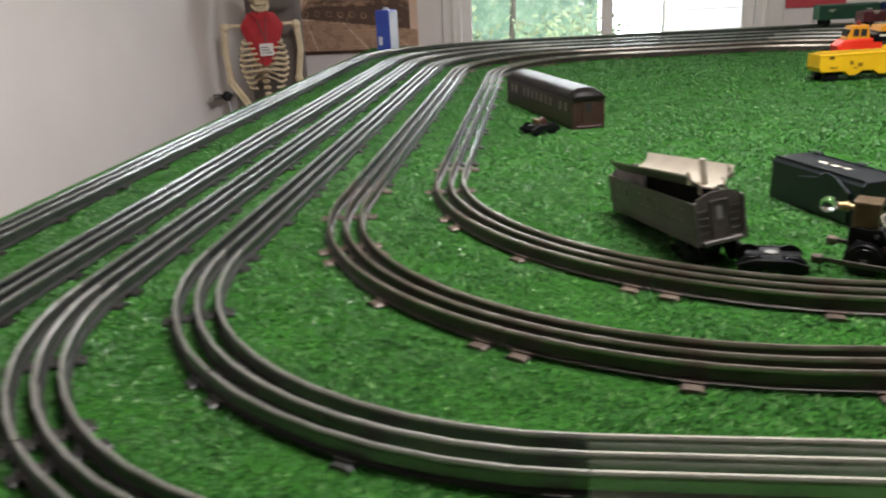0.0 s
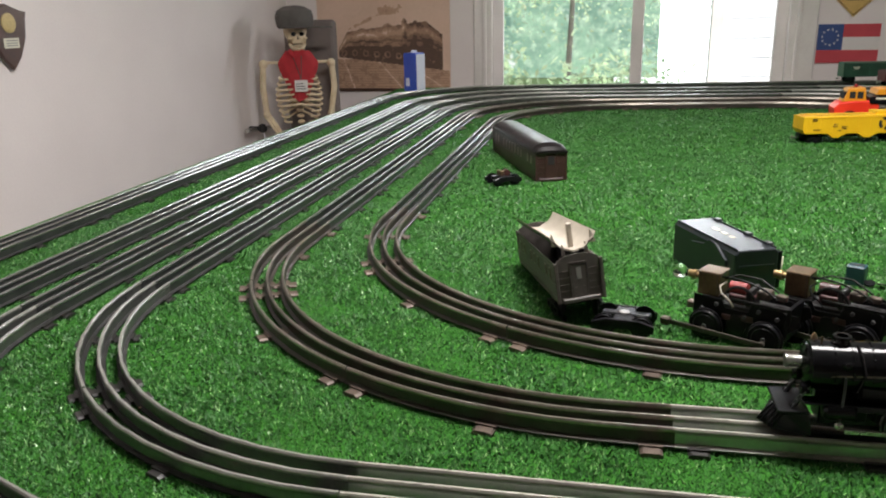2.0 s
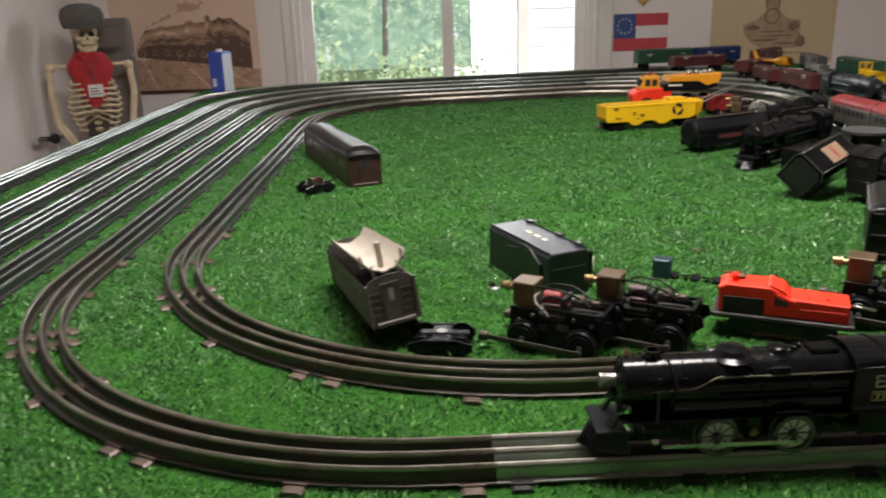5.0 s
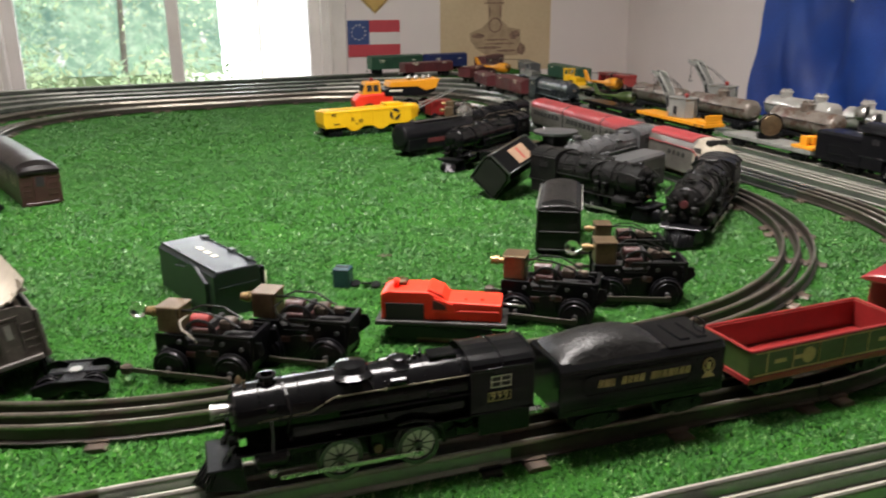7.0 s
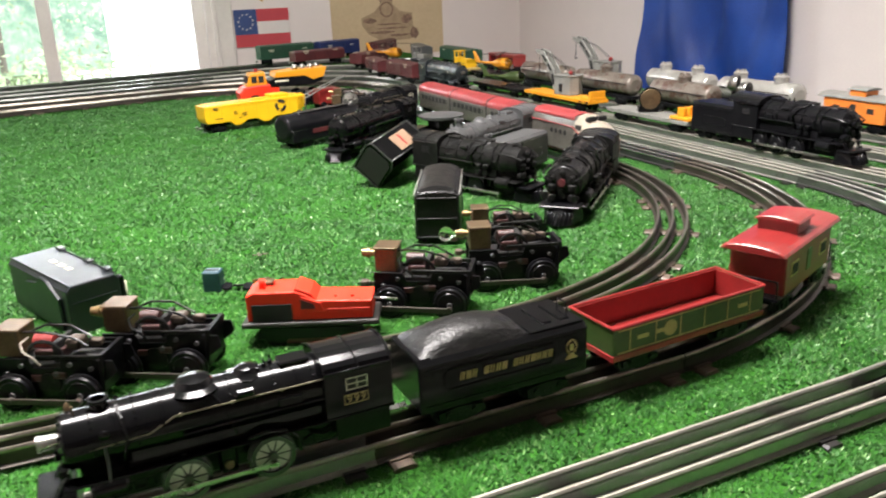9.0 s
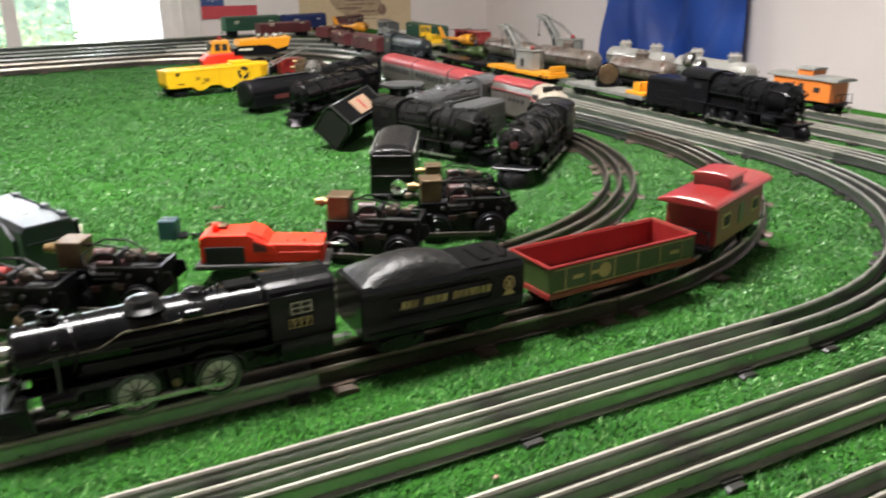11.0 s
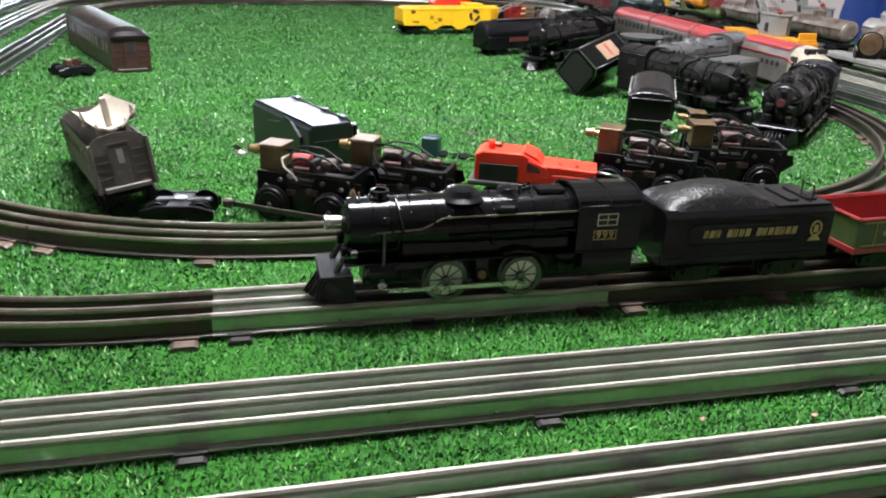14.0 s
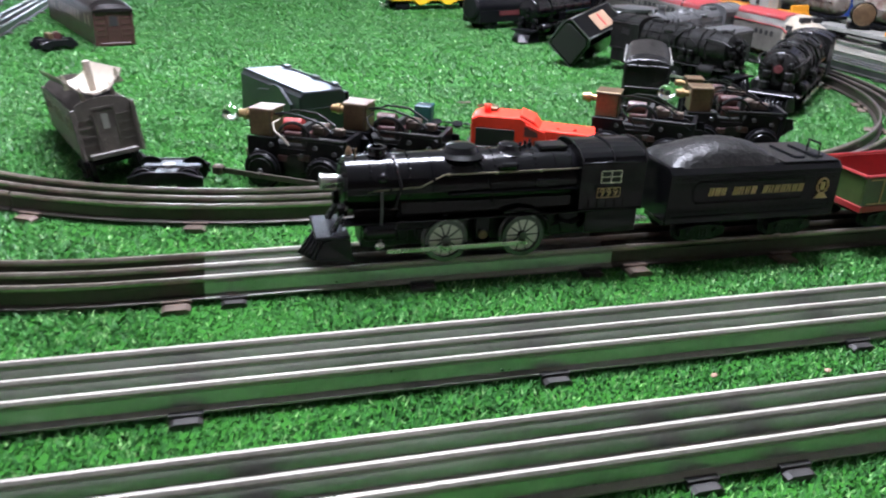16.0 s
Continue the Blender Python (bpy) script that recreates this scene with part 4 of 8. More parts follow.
    for s in (-1, 1):
        bm = B()
        for wx in (cx - 0.0205,):
            box(bm, wx - 0.0072, wx + 0.0072, min(s * (cw - 0.0004), s * (cw + 0.0005)), max(s * (cw - 0.0004), s * (cw + 0.0005)), 0.0505, 0.0585)
        part("cab_window", bm, M_DARK, cab)
        for wx in (cx - 0.0205,):
            for z in (0.0504, 0.0545, 0.0586):
                bm = B()
                box(bm, wx - 0.0074, wx + 0.0074, s * cw + s * 0.0006 - 0.0002, s * cw + s * 0.0006 + 0.0002, z - 0.0003, z + 0.0003)
                part("window_bar", bm, M_CREAM if light else body, cab)
            for xx in (wx - 0.0073, wx, wx + 0.0073):
                bm = B()
                box(bm, xx - 0.0003, xx + 0.0003, s * cw + s * 0.0006 - 0.0002, s * cw + s * 0.0006 + 0.0002, 0.0504, 0.0586)
                part("window_bar", bm, M_CREAM if light else body, cab)
        bm = B()
        box(bm, -hx - 0.001, cx - 0.004, s * cw - 0.0006, s * cw + 0.0006, 0.014, 0.031, 0.0005)
        part("cab_skirt", bm, body, cab)
        if number:
            bm = B()
            fr = s * (cw + 0.0007)
            for x0, x1, z0, z1 in ((-0.0085, 0.0085, 0.0464, 0.0468), (-0.0085, 0.0085, 0.0398, 0.0402), (-0.0085, -0.0081, 0.0402, 0.0464), (0.0081, 0.0085, 0.0402, 0.0464)):
                box(bm, cx - 0.0195 + x0, cx - 0.0195 + x1, fr - 0.0002, fr + 0.0002, z0, z1)
            part("number_frame", bm, M_GOLD, cab)
            for k, digit in enumerate(number):
                lettering("digit", digit, 0.0078, M_GOLD, cab, pose(cx - 0.0195 - s * (k - 1) * 0.0048, fr, 0.0432, 90, 0, 180 if s > 0 else 0))
    # frame, cylinders, wheels, rods
    bm = B()
    box(bm, -hx + 0.006, hx - 0.03, -0.011, 0.011, 0.009, az - r * 0.75, 0.001)
    for i in range(3):
        box(bm, hx - 0.085 + i * 0.012, hx - 0.078 + i * 0.012, -0.0155, 0.0155, 0.014, az - r * 0.9, 0.0008)
    part("frame", bm, M_SATIN, e)
    x0 = hx - 0.0935 + dx if drivers == 2 else hx - 0.088
    for s in (-1, 1):
        bm = B()
        lathe(bm, (hx - 0.052, s * (r - 0.001), 0.024), (1, 0, 0), [(0, 0.0055), (0.002, 0.007), (0.020, 0.007), (0.022, 0.005)], 12)
        box(bm, hx - 0.050, hx - 0.032, s * (r - 0.006) - 0.002, s * (r - 0.006) + 0.002, 0.020, az - r * 0.9)
        part("cylinder", bm, body, e)
        for k in range(drivers):
            wheel(e, x0 - k * (wr * 2 + 0.006 if drivers > 2 else 0.0540), s * (0.0165 + 0.0025), wr, style)
        if rods:
            bm = B()
            y = s * (0.0165 + 0.0078)
            xe = x0 - (drivers - 1) * (wr * 2 + 0.006 if drivers > 2 else 0.0540)
            box(bm, xe - 0.003, hx - 0.045, y - 0.0007, y + 0.0007, wr * 0.62, wr * 0.62 + 0.0032, 0.0004)
            for k in range(drivers):
                xx = x0 - k * (wr * 2 + 0.006 if drivers > 2 else 0.0540)
                cyl(bm, (xx, y - s * 0.002, wr * 0.72), (xx, y + s * 0.0016, wr * 0.72), 0.0022, 10)
            part("side_rod", bm, M_STEEL, e)
        if skirt:
            bm = B()
            for xx in (-hx + 0.028, -hx + 0.046):
                extrude(bm, [(xx - 0.012, 0.020), (xx - 0.006, 0.014), (xx + 0.006, 0.014), (xx + 0.010, az - r), (xx - 0.012, az - r)], s * 0.0165 - 0.0008, s * 0.0165 + 0.0008, "y")
            part("firebox_side", bm, body, e)
    # castings that stand proud of the boiler: rivets, pumps, pipes, sand lines, a hatch and a front ladder
    for f in (0.10, 0.26, 0.44, 0.62, 0.80, 0.96):
        bm = B()
        x = fx - f * bl
        for k in range(17):
            a = math.pi * (k - 1) / 14
            box(bm, x - 0.0005, x + 0.0005, math.cos(a) * r * 1.0 - 0.0005, math.cos(a) * r * 1.0 + 0.0005, az + math.sin(a) * r * 1.0 - 0.0005, az + math.sin(a) * r * 1.0 + 0.0005)
        part("boiler_seam", bm, body, e)
    for s in (-1, 1):
        bm = B()
        px = fx - 0.36 * bl
        for k in range(2):
            lathe(bm, (px - 0.012 * k, s * (r + 0.0015), az - r * 0.86), (0, 0, 1), [(0, 0.0030), (0.001, 0.0042), (0.005, 0.0042), (0.0055, 0.0030), (0.0085, 0.0030), (0.009, 0.0042), (0.013, 0.0042), (0.014, 0.0026)], 10)
        part("air_pump", bm, body, e) if not number else bm.free()
        if number:
            # clack box, sand pipe, crosshead, firebox arch and ashpan pipes
            part("clack_valve", ball(B(), (fx - 0.145 * bl, s * r * 0.99, az + r * 0.40), 0.0034, 10, 1, 0.5, 1), body, e)
            part("sand_pipe", tube(B(), [(fx - 0.14 * bl, s * (r + 0.0012), az - r * 0.02), (fx - 0.14 * bl, s * (r + 0.002), az - r * 0.6), (fx - 0.135 * bl, s * (r + 0.003), az - r * 1.25), (fx - 0.13 * bl, s * (r + 0.004), 0.0165)], 0.0009, 6), M_GREY, e)
            part("crosshead", ball(B(), (fx - 0.130 * bl, s * (r + 0.0042), 0.0150), 0.0034, 10, 1, 0.8, 1), M_STEEL, e, "bright steel crosshead")
            part("steam_chest", box(B(), fx - 0.40 * bl, fx - 0.06 * bl, min(s * 0.014, s * (r + 0.001)), max(s * 0.014, s * (r + 0.001)), 0.0235, az - r * 1.06, 0.0012), body, e)
            x1 = hx - 0.0935 + dx - 0.051
            part("firebox_arch", tube(B(), [(x1 + 0.011, s * (r + 0.0005), 0.0315), (x1, s * (r + 0.001), 0.0335), (x1 - 0.012, s * (r + 0.001), 0.0315), (x1 - 0.0195, s * (r + 0.001), 0.0245), (x1 - 0.022, s * (r + 0.0005), 0.0135)], 0.0016, 7), body, e)
            part("ashpan_pipe", tube(B(), [(x1 - 0.024, s * r, 0.020), (x1 - 0.031, s * r, 0.0235), (x1 - 0.038, s * r, 0.0205), (x1 - 0.046, s * r, 0.0235), (x1 - 0.052, s * r, 0.0185)], 0.0010, 6), body, e)
            part("valve_hanger", box(B(), x1 + 0.019, x1 + 0.031, min(s * 0.015, s * (r - 0.001)), max(s * 0.015, s * (r - 0.001)), 0.010, 0.0300, 0.0015), body, e)
            part("gear_stud", cyl(B(), (x1 + 0.025, s * (r - 0.0015), 0.0165), (x1 + 0.025, s * (r + 0.001), 0.0165), 0.0030, 10), M_BRASS, e)
            for k in range(5):
                part("cab_rivet_strip", box(B(), cx - 0.006 - 0.0065 * k, cx - 0.0055 - 0.0065 * k, s * (r + 0.0035) - 0.0006, s * (r + 0.0035) + 0.0006, 0.0325, 0.0385), body, e)
        bm = B()
        tube(bm, [(fx - 0.20 * bl, s * r * 0.30, az + r * 0.96), (fx - 0.21 * bl, s * r * 0.75, az + r * 0.70), (fx - 0.22 * bl, s * r * 1.02, az + r * 0.1), (fx - 0.20 * bl, s * r * 0.92, az - r * 0.6)], 0.0011, 6)
        tube(bm, [(fx - 0.52 * bl, s * r * 0.30, az + r * 0.96), (fx - 0.56 * bl, s * r * 0.78, az + r * 0.68), (fx - 0.60 * bl, s * r * 1.04, az), (fx - 0.62 * bl, s * r * 0.95, az - r * 0.7)], 0.0009, 6)
        tube(bm, [(fx - 0.42 * bl, s * r * 1.02, az - r * 0.25), (fx - 0.70 * bl, s * r * 1.04, az - r * 0.22), (cx, s * r * 1.04, az - r * 0.22)], 0.0013, 6)
        part("pipe", bm, body, e)
        bm = B()
        lathe(bm, (fx - 0.72 * bl, s * r * 0.86, az + r * 0.62), (1, 0, 0), [(0, 0.001), (0.002, 0.0026), (0.012, 0.0026), (0.014, 0.001)], 8)
        box(bm, fx - 0.90 * bl, fx - 0.80 * bl, s * r * 0.98 - 0.0015, s * r * 0.98 + 0.0015, az - 0.003, az + 0.003, 0.0006)
        part("valve_box", bm, body, e)
        bm = B()
        for y in (0.0115, 0.0155):
            tube(bm, [(hx - 0.010, s * y, 0.0215), (fx - 0.001, s * y, az - r * 0.55)], 0.0006, 5)
        for k in range(4):
            f = (k + 0.6) / 4.6
            xk, zk = (hx - 0.010) * (1 - f) + (fx - 0.001) * f, 0.0215 * (1 - f) + (az - r * 0.55) * f
            tube(bm, [(xk, s * 0.0115, zk), (xk, s * 0.0155, zk)], 0.0005, 5)
        part("front_ladder", bm, M_GREY if light else body, e)
    bm = B()
    box(bm, cx + 0.006, cx + 0.026, -0.007, 0.007, az + r * 0.94, az + r + 0.0022, 0.0008)
    for k in range(3):
        lathe(bm, (cx + 0.030 + k * 0.005, 0.004 * (k - 1), az + r * 0.94), (0, 0, 1), [(0, 0.0016), (0.003, 0.0016), (0.0034, 0.0009), (0.006, 0.0009)], 7)
    part("roof_hatch", bm, body, e)
    bm = B()
    lathe(bm, (fx + 0.0030, 0, az - r * 0.42), (1, 0, 0), [(0, 0.0035), (0.003, 0.0035), (0.0034, 0.002)], 10)
    for s in (-1, 1):
        lathe(bm, (fx - 0.001, s * r * 0.62, az - r * 0.72), (1, 0, 0), [(0, 0.0042), (0.006, 0.0042), (0.0064, 0.003)], 10)
    part("front_casting", bm, body, e)
    if body is M_DUSTY or body is M_SATIN:
        for a in (0.5, 1.6, 2.6, 3.7, 4.9):
            y0, z0 = math.cos(a) * r * 0.55, math.sin(a) * r * 0.55
            part("front_fitting", lathe(B(), (fx + 0.001, y0, az + z0), (1, 0, 0), [(0, 0.0034), (0.003, 0.0034), (0.0036, 0.0022), (0.006, 0.0020)], 8), body, e)
        for s in (-1, 1):
            part("front_pump", lathe(B(), (fx + 0.004, s * r * 0.50, az - r * 0.85), (0, 0, 1), [(0, 0.003), (0.001, 0.0050), (0.007, 0.0050), (0.008, 0.0034), (0.011, 0.0034), (0.012, 0.0048), (0.017, 0.0048), (0.018, 0.003)], 10), body, e)
            part("front_pipe", tube(B(), [(fx + 0.004, s * r * 0.5, az + 0.002), (fx + 0.006, s * r * 0.85, az + r * 0.3), (fx - 0.004, s * r * 1.02, az + r * 0.5), (fx - 0.03, s * r * 0.98, az + r * 0.55)], 0.0013, 6), body, e)
            for k in range(5):
                x = cx + 0.012 + k * (bl - 0.03) / 5
                part("boiler_lagging", tube(B(), [(x, s * r * math.sin(q) * 1.03, az + r * math.cos(q) * 1.03) for q in (0.35, 0.75, 1.15, 1.55, 1.95)], 0.0012, 5), body, e)
            part("sand_line", tube(B(), [(fx - 0.42 * bl, s * r * 0.35, az + r * 1.05), (fx - 0.50 * bl, s * r * 0.80, az + r * 0.80), (fx - 0.55 * bl, s * r * 1.08, az + r * 0.2), (fx - 0.50 * bl, s * r * 1.10, az - r * 0.5)], 0.0015, 6), body, e)
        part("sand_hump", ball(B(), (fx - 0.55 * bl, 0, az + r * 0.90), 0.0085, 12, 2.2, 0.9, 0.75), body, e)
    if pilot:
        bm = B()
        top = [(hx - 0.022, -0.019), (hx - 0.022, 0.019), (hx - 0.006, 0.013), (hx - 0.002, 0.0), (hx - 0.006, -0.013)]
        bot = [(hx - 0.024, -0.021), (hx - 0.024, 0.021), (hx + 0.001, 0.013), (hx + 0.009, 0.0), (hx + 0.001, -0.013)]
        t = [bm.verts.new((x, y, 0.020 - 0.0045 * (k > 1))) for k, (x, y) in enumerate(top)]
        b2 = [bm.verts.new((x, y, 0.0035)) for x, y in bot]
        bridge(bm, b2, t, smooth=False)
        bm.faces.new(t), bm.faces.new(b2[::-1])
        bmesh.ops.recalc_face_normals(bm, faces=bm.faces)
        pl = part("pilot", bm, M_SATIN, e)
        for i in range(9):
            a = -1 + i / 4
            part("pilot_bar", tube(B(), [(hx - 0.005 + 0.004 * (1 - abs(a)), a * 0.014, 0.0195), (hx + 0.0015 + 0.008 * (1 - abs(a)), a * 0.0145, 0.004)], 0.0010, 5), M_SATIN, pl)
        bm = B()
        for s in (-1, 1):
            tube(bm, [(hx - 0.012, s * 0.012, 0.020), (fx + 0.001, s * 0.012, az - r * 0.75)], 0.0012, 6)
        box(bm, hx - 0.022, hx + 0.0, -0.0205, 0.0205, 0.0195, 0.022, 0.0006)
        part("front_deck", bm, M_SATIN, e)
    return e


def tender(m, label, L=0.13, w=0.0245, h=0.052, z0=0.016, body=None, coal=True, letters=True, group="", trucks=True, deck=0.35, tilt=0.0):
    body = body or M_BLACK
    e = thing("tender", m, label, "tender", group)
    hx = L / 2
    bm = B()
    extrude(bm, [(-w, z0), (w, z0), (w, h - 0.004), (w - 0.004, h), (-w + 0.004, h), (-w, h - 0.004)], -hx, hx, "x", 0.0015, 2)
    part("body", bm, body, e)
    bm = B()
    for s in (-1, 1):
        for z in (z0 + 0.004, h - 0.007):
            box(bm, -hx + 0.006, hx - 0.004, s * w - 0.0006, s * w + 0.0006, z - 0.0006, z + 0.0006, 0.0003)
        tube(bm, [(-hx + 0.030, s * w, z0 + 0.0130), (hx - 0.020, s * w, z0 + 0.0130), (hx - 0.017, s * w, z0 + 0.0160), (hx - 0.017, s * w, z0 + 0.0240), (hx - 0.020, s * w, z0 + 0.0270), (-hx + 0.030, s * w, z0 + 0.0270), (-hx + 0.027, s * w, z0 + 0.0240), (-hx + 0.027, s * w, z0 + 0.0160), (-hx + 0.030, s * w, z0 + 0.0130)], 0.0007, 6)
        for k in range(22):
            xk = -hx + 0.006 + (L - 0.010) * k / 21
            for z in (z0 + 0.0075, h - 0.0100):
                box(bm, xk - 0.0004, xk + 0.0004, s * w - 0.0007, s * w + 0.0007, z - 0.0004, z + 0.0004)
    part("moulding", bm, body, e)
    if coal:
        bm = B()
        nx, ny = 22, 12
        xa, xb = -hx + deck * L, hx - 0.002
        V = []
        for i in range(nx + 1):
            for j in range(ny + 1):
                u, v = i / nx, j / ny * 2 - 1
                z = h + 0.0125 * (math.sin(math.pi * min(1, max(0, u)) ** 0.9) ** 0.7) * (1 - v * v) ** 0.6
                z += 0.0008 * noise.noise((u * 40, v * 20, L * 77)) + 0.0005 * noise.noise((u * 90, v * 50, 3))
                V.append(bm.verts.new((xa + (xb - xa) * u, v * (w - 0.003), z if 0 < i < nx and 0 < j < ny else h - 0.001)))
        for i in range(nx):
            for j in range(ny):
                bm.faces.new((V[i * (ny + 1) + j], V[(i + 1) * (ny + 1) + j], V[(i + 1) * (ny + 1) + j + 1], V[i * (ny + 1) + j + 1])).smooth = True
        part("coal_load", bm, M_COAL, e)
        bm = B()
        xr = -hx + deck * L
        for x in (-hx + 0.012, -hx + 0.026):
            box(bm, x - 0.004, x + 0.004, -0.014, 0.014, h, h + 0.0016, 0.0006)
        box(bm, -hx + 0.002, xr, -w + 0.003, w - 0.003, h - 0.0005, h + 0.0006, 0.0003)
        part("water_deck", bm, body, e)
        bm = B()
        tube(bm, [(-hx + 0.003, -0.009, h), (-hx + 0.003, -0.009, h + 0.006), (-hx + 0.003, 0.003, h + 0.006), (-hx + 0.003, 0.003, h)], 0.0007, 6)
        part("grab_rail", bm, body, e)
    if letters:
        for s in (-1, 1):
            bm = B()
            x = -0.035
            for n in (3, 4, 7):
                for k in range(n):
                    wd = (0.0010, 0.0013, 0.0008)[(k + n) % 3]
                    for q, lean in ((0.0, 0.0009), (0.0019, 0.0009)):
                        y0 = s * (w + 0.0006)
                        extrude(bm, [(-s * (x + q), z0 + 0.0176), (-s * (x + q + wd), z0 + 0.0176), (-s * (x + q + wd + lean), z0 + 0.0228), (-s * (x + q + lean), z0 + 0.0228)], y0 - 0.0002, y0 + 0.0002, "y")
                    x += 0.0044
                x += 0.0040
            part("lettering", bm, M_GOLD, e)
            bm = B()
            tube(bm, [(-hx + 0.0135 + 0.0040 * math.cos(6.2832 * k / 16), s * (w + 0.0006), z0 + 0.0205 + 0.0050 * math.sin(6.2832 * k / 16)) for k in range(17)], 0.0007, 5)
            box(bm, -hx + 0.0118, -hx + 0.0152, s * (w + 0.0006) - 0.0003, s * (w + 0.0006) + 0.0003, z0 + 0.0175, z0 + 0.0230, 0.0002)
            extrude(bm, [(-hx + 0.0085, z0 + 0.0120), (-hx + 0.0185, z0 + 0.0120), (-hx + 0.0160, z0 + 0.0150), (-hx + 0.0110, z0 + 0.0150)], s * (w + 0.0006) - 0.0003, s * (w + 0.0006) + 0.0003, "y")
            part("emblem", bm, M_GOLD, e)
    if trucks:
        for x in (-hx * 0.52, hx * 0.52):
            truck(e, x)
        bm = B()
        box(bm, -hx * 0.9, hx * 0.9, -0.012, 0.012, 0.010, z0 + 0.001)
        part("underframe", bm, M_SATIN, e)
        coupler(e, -hx - 0.001, -1)
        bm = B()
        box(bm, hx, hx + 0.018, -0.003, 0.003, 0.010, 0.0125)
        part("drawbar", bm, M_STEEL, e)
    return e


def gondola(m, L=0.150):
    e = thing("gondola_car", m, "red and green tinplate gondola car with a red interior", "train car", "cars of the standing train")
    hx, w, z0, z1 = L / 2, 0.0245, 0.017, 0.040
    for y0, y1 in ((-w, -w + 0.0012), (w - 0.0012, w)):
        part("side_wall", box(B(), -hx, hx, y0, y1, z0, z1, 0.0003), (M_GREENTIN,), e, "green lithographed side")
    for x0, x1 in ((-hx, -hx + 0.0012), (hx - 0.0012, hx)):
        part("end_wall", box(B(), x0, x1, -w + 0.0013, w - 0.0013, z0, z1, 0.0003), M_GREENTIN, e)
    part("lining", box(B(), -hx + 0.0016, hx - 0.0016, -w + 0.0016, -w + 0.0024, z0 + 0.002, z1 - 0.0005), M_RED, e, "red painted inside")
    part("lining", box(B(), -hx + 0.0016, hx - 0.0016, w - 0.0024, w - 0.0016, z0 + 0.002, z1 - 0.0005), M_RED, e, "red painted inside")
    part("lining", box(B(), -hx + 0.0016, -hx + 0.0024, -w + 0.0025, w - 0.0025, z0 + 0.002, z1 - 0.0005), M_RED, e, "red painted inside")
    part("lining", box(B(), hx - 0.0024, hx - 0.0016, -w + 0.0025, w - 0.0025, z0 + 0.002, z1 - 0.0005), M_RED, e, "red painted inside")
    part("lining", box(B(), -hx + 0.002, hx - 0.002, -w + 0.002, w - 0.002, z0, z0 + 0.0015), M_RED, e, "red painted inside")
    bm = B()
    for s in (-1, 1):
        tube(bm, [(-hx, s * w, z1), (hx, s * w, z1)], 0.0012, 6)
        tube(bm, [(s * hx, -w, z1), (s * hx, w, z1)], 0.0012, 6)
        box(bm, -hx - 0.001, hx + 0.001, s * w - 0.0011, s * w + 0.0011, z0 - 0.002, z0 + 0.0024, 0.0004)
        box(bm, s * hx - 0.0011, s * hx + 0.0011, -w, w, z0 - 0.002, z0 + 0.0024, 0.0004)
    part("rim", bm, M_RED, e, "red top rim and sill")
    for s in (-1, 1):
        bm = B()
        y0, y1 = s * (w + 0.0003) - 0.0002, s * (w + 0.0003) + 0.0002
        for x in (-0.060, -0.036, -0.012, 0.012, 0.036, 0.060):
            box(bm, x - 0.0004, x + 0.0004, y0, y1, z0 + 0.003, z1 - 0.0015)
        for z in (z0 + 0.0036, z1 - 0.0025):
            box(bm, -hx + 0.004, hx - 0.004, y0, y1, z - 0.0004, z + 0.0004)
        for x in (-0.052, 0.030, 0.048):
            box(bm, x - 0.005, x + 0.005, y0, y1, z0 + 0.0105, z0 + 0.0135)
        part("printed_line", bm, M_GOLD, e)
        bm = B()
        cyl(bm, (0.022 * s, s * (w + 0.0001), z0 + 0.012), (0.022 * s, s * (w + 0.0006), z0 + 0.012), 0.0062, 14)
        part("emblem", bm, M_GOLD, e)
    part("underframe", box(B(), -hx + 0.004, hx - 0.004, -0.017, 0.017, 0.011, z0 - 0.0005, 0.001), M_SATIN, e)
    truck(e, -hx * 0.62), truck(e, hx * 0.62)
    coupler(e, -hx - 0.001, -1), coupler(e, hx + 0.001, 1)
    return e


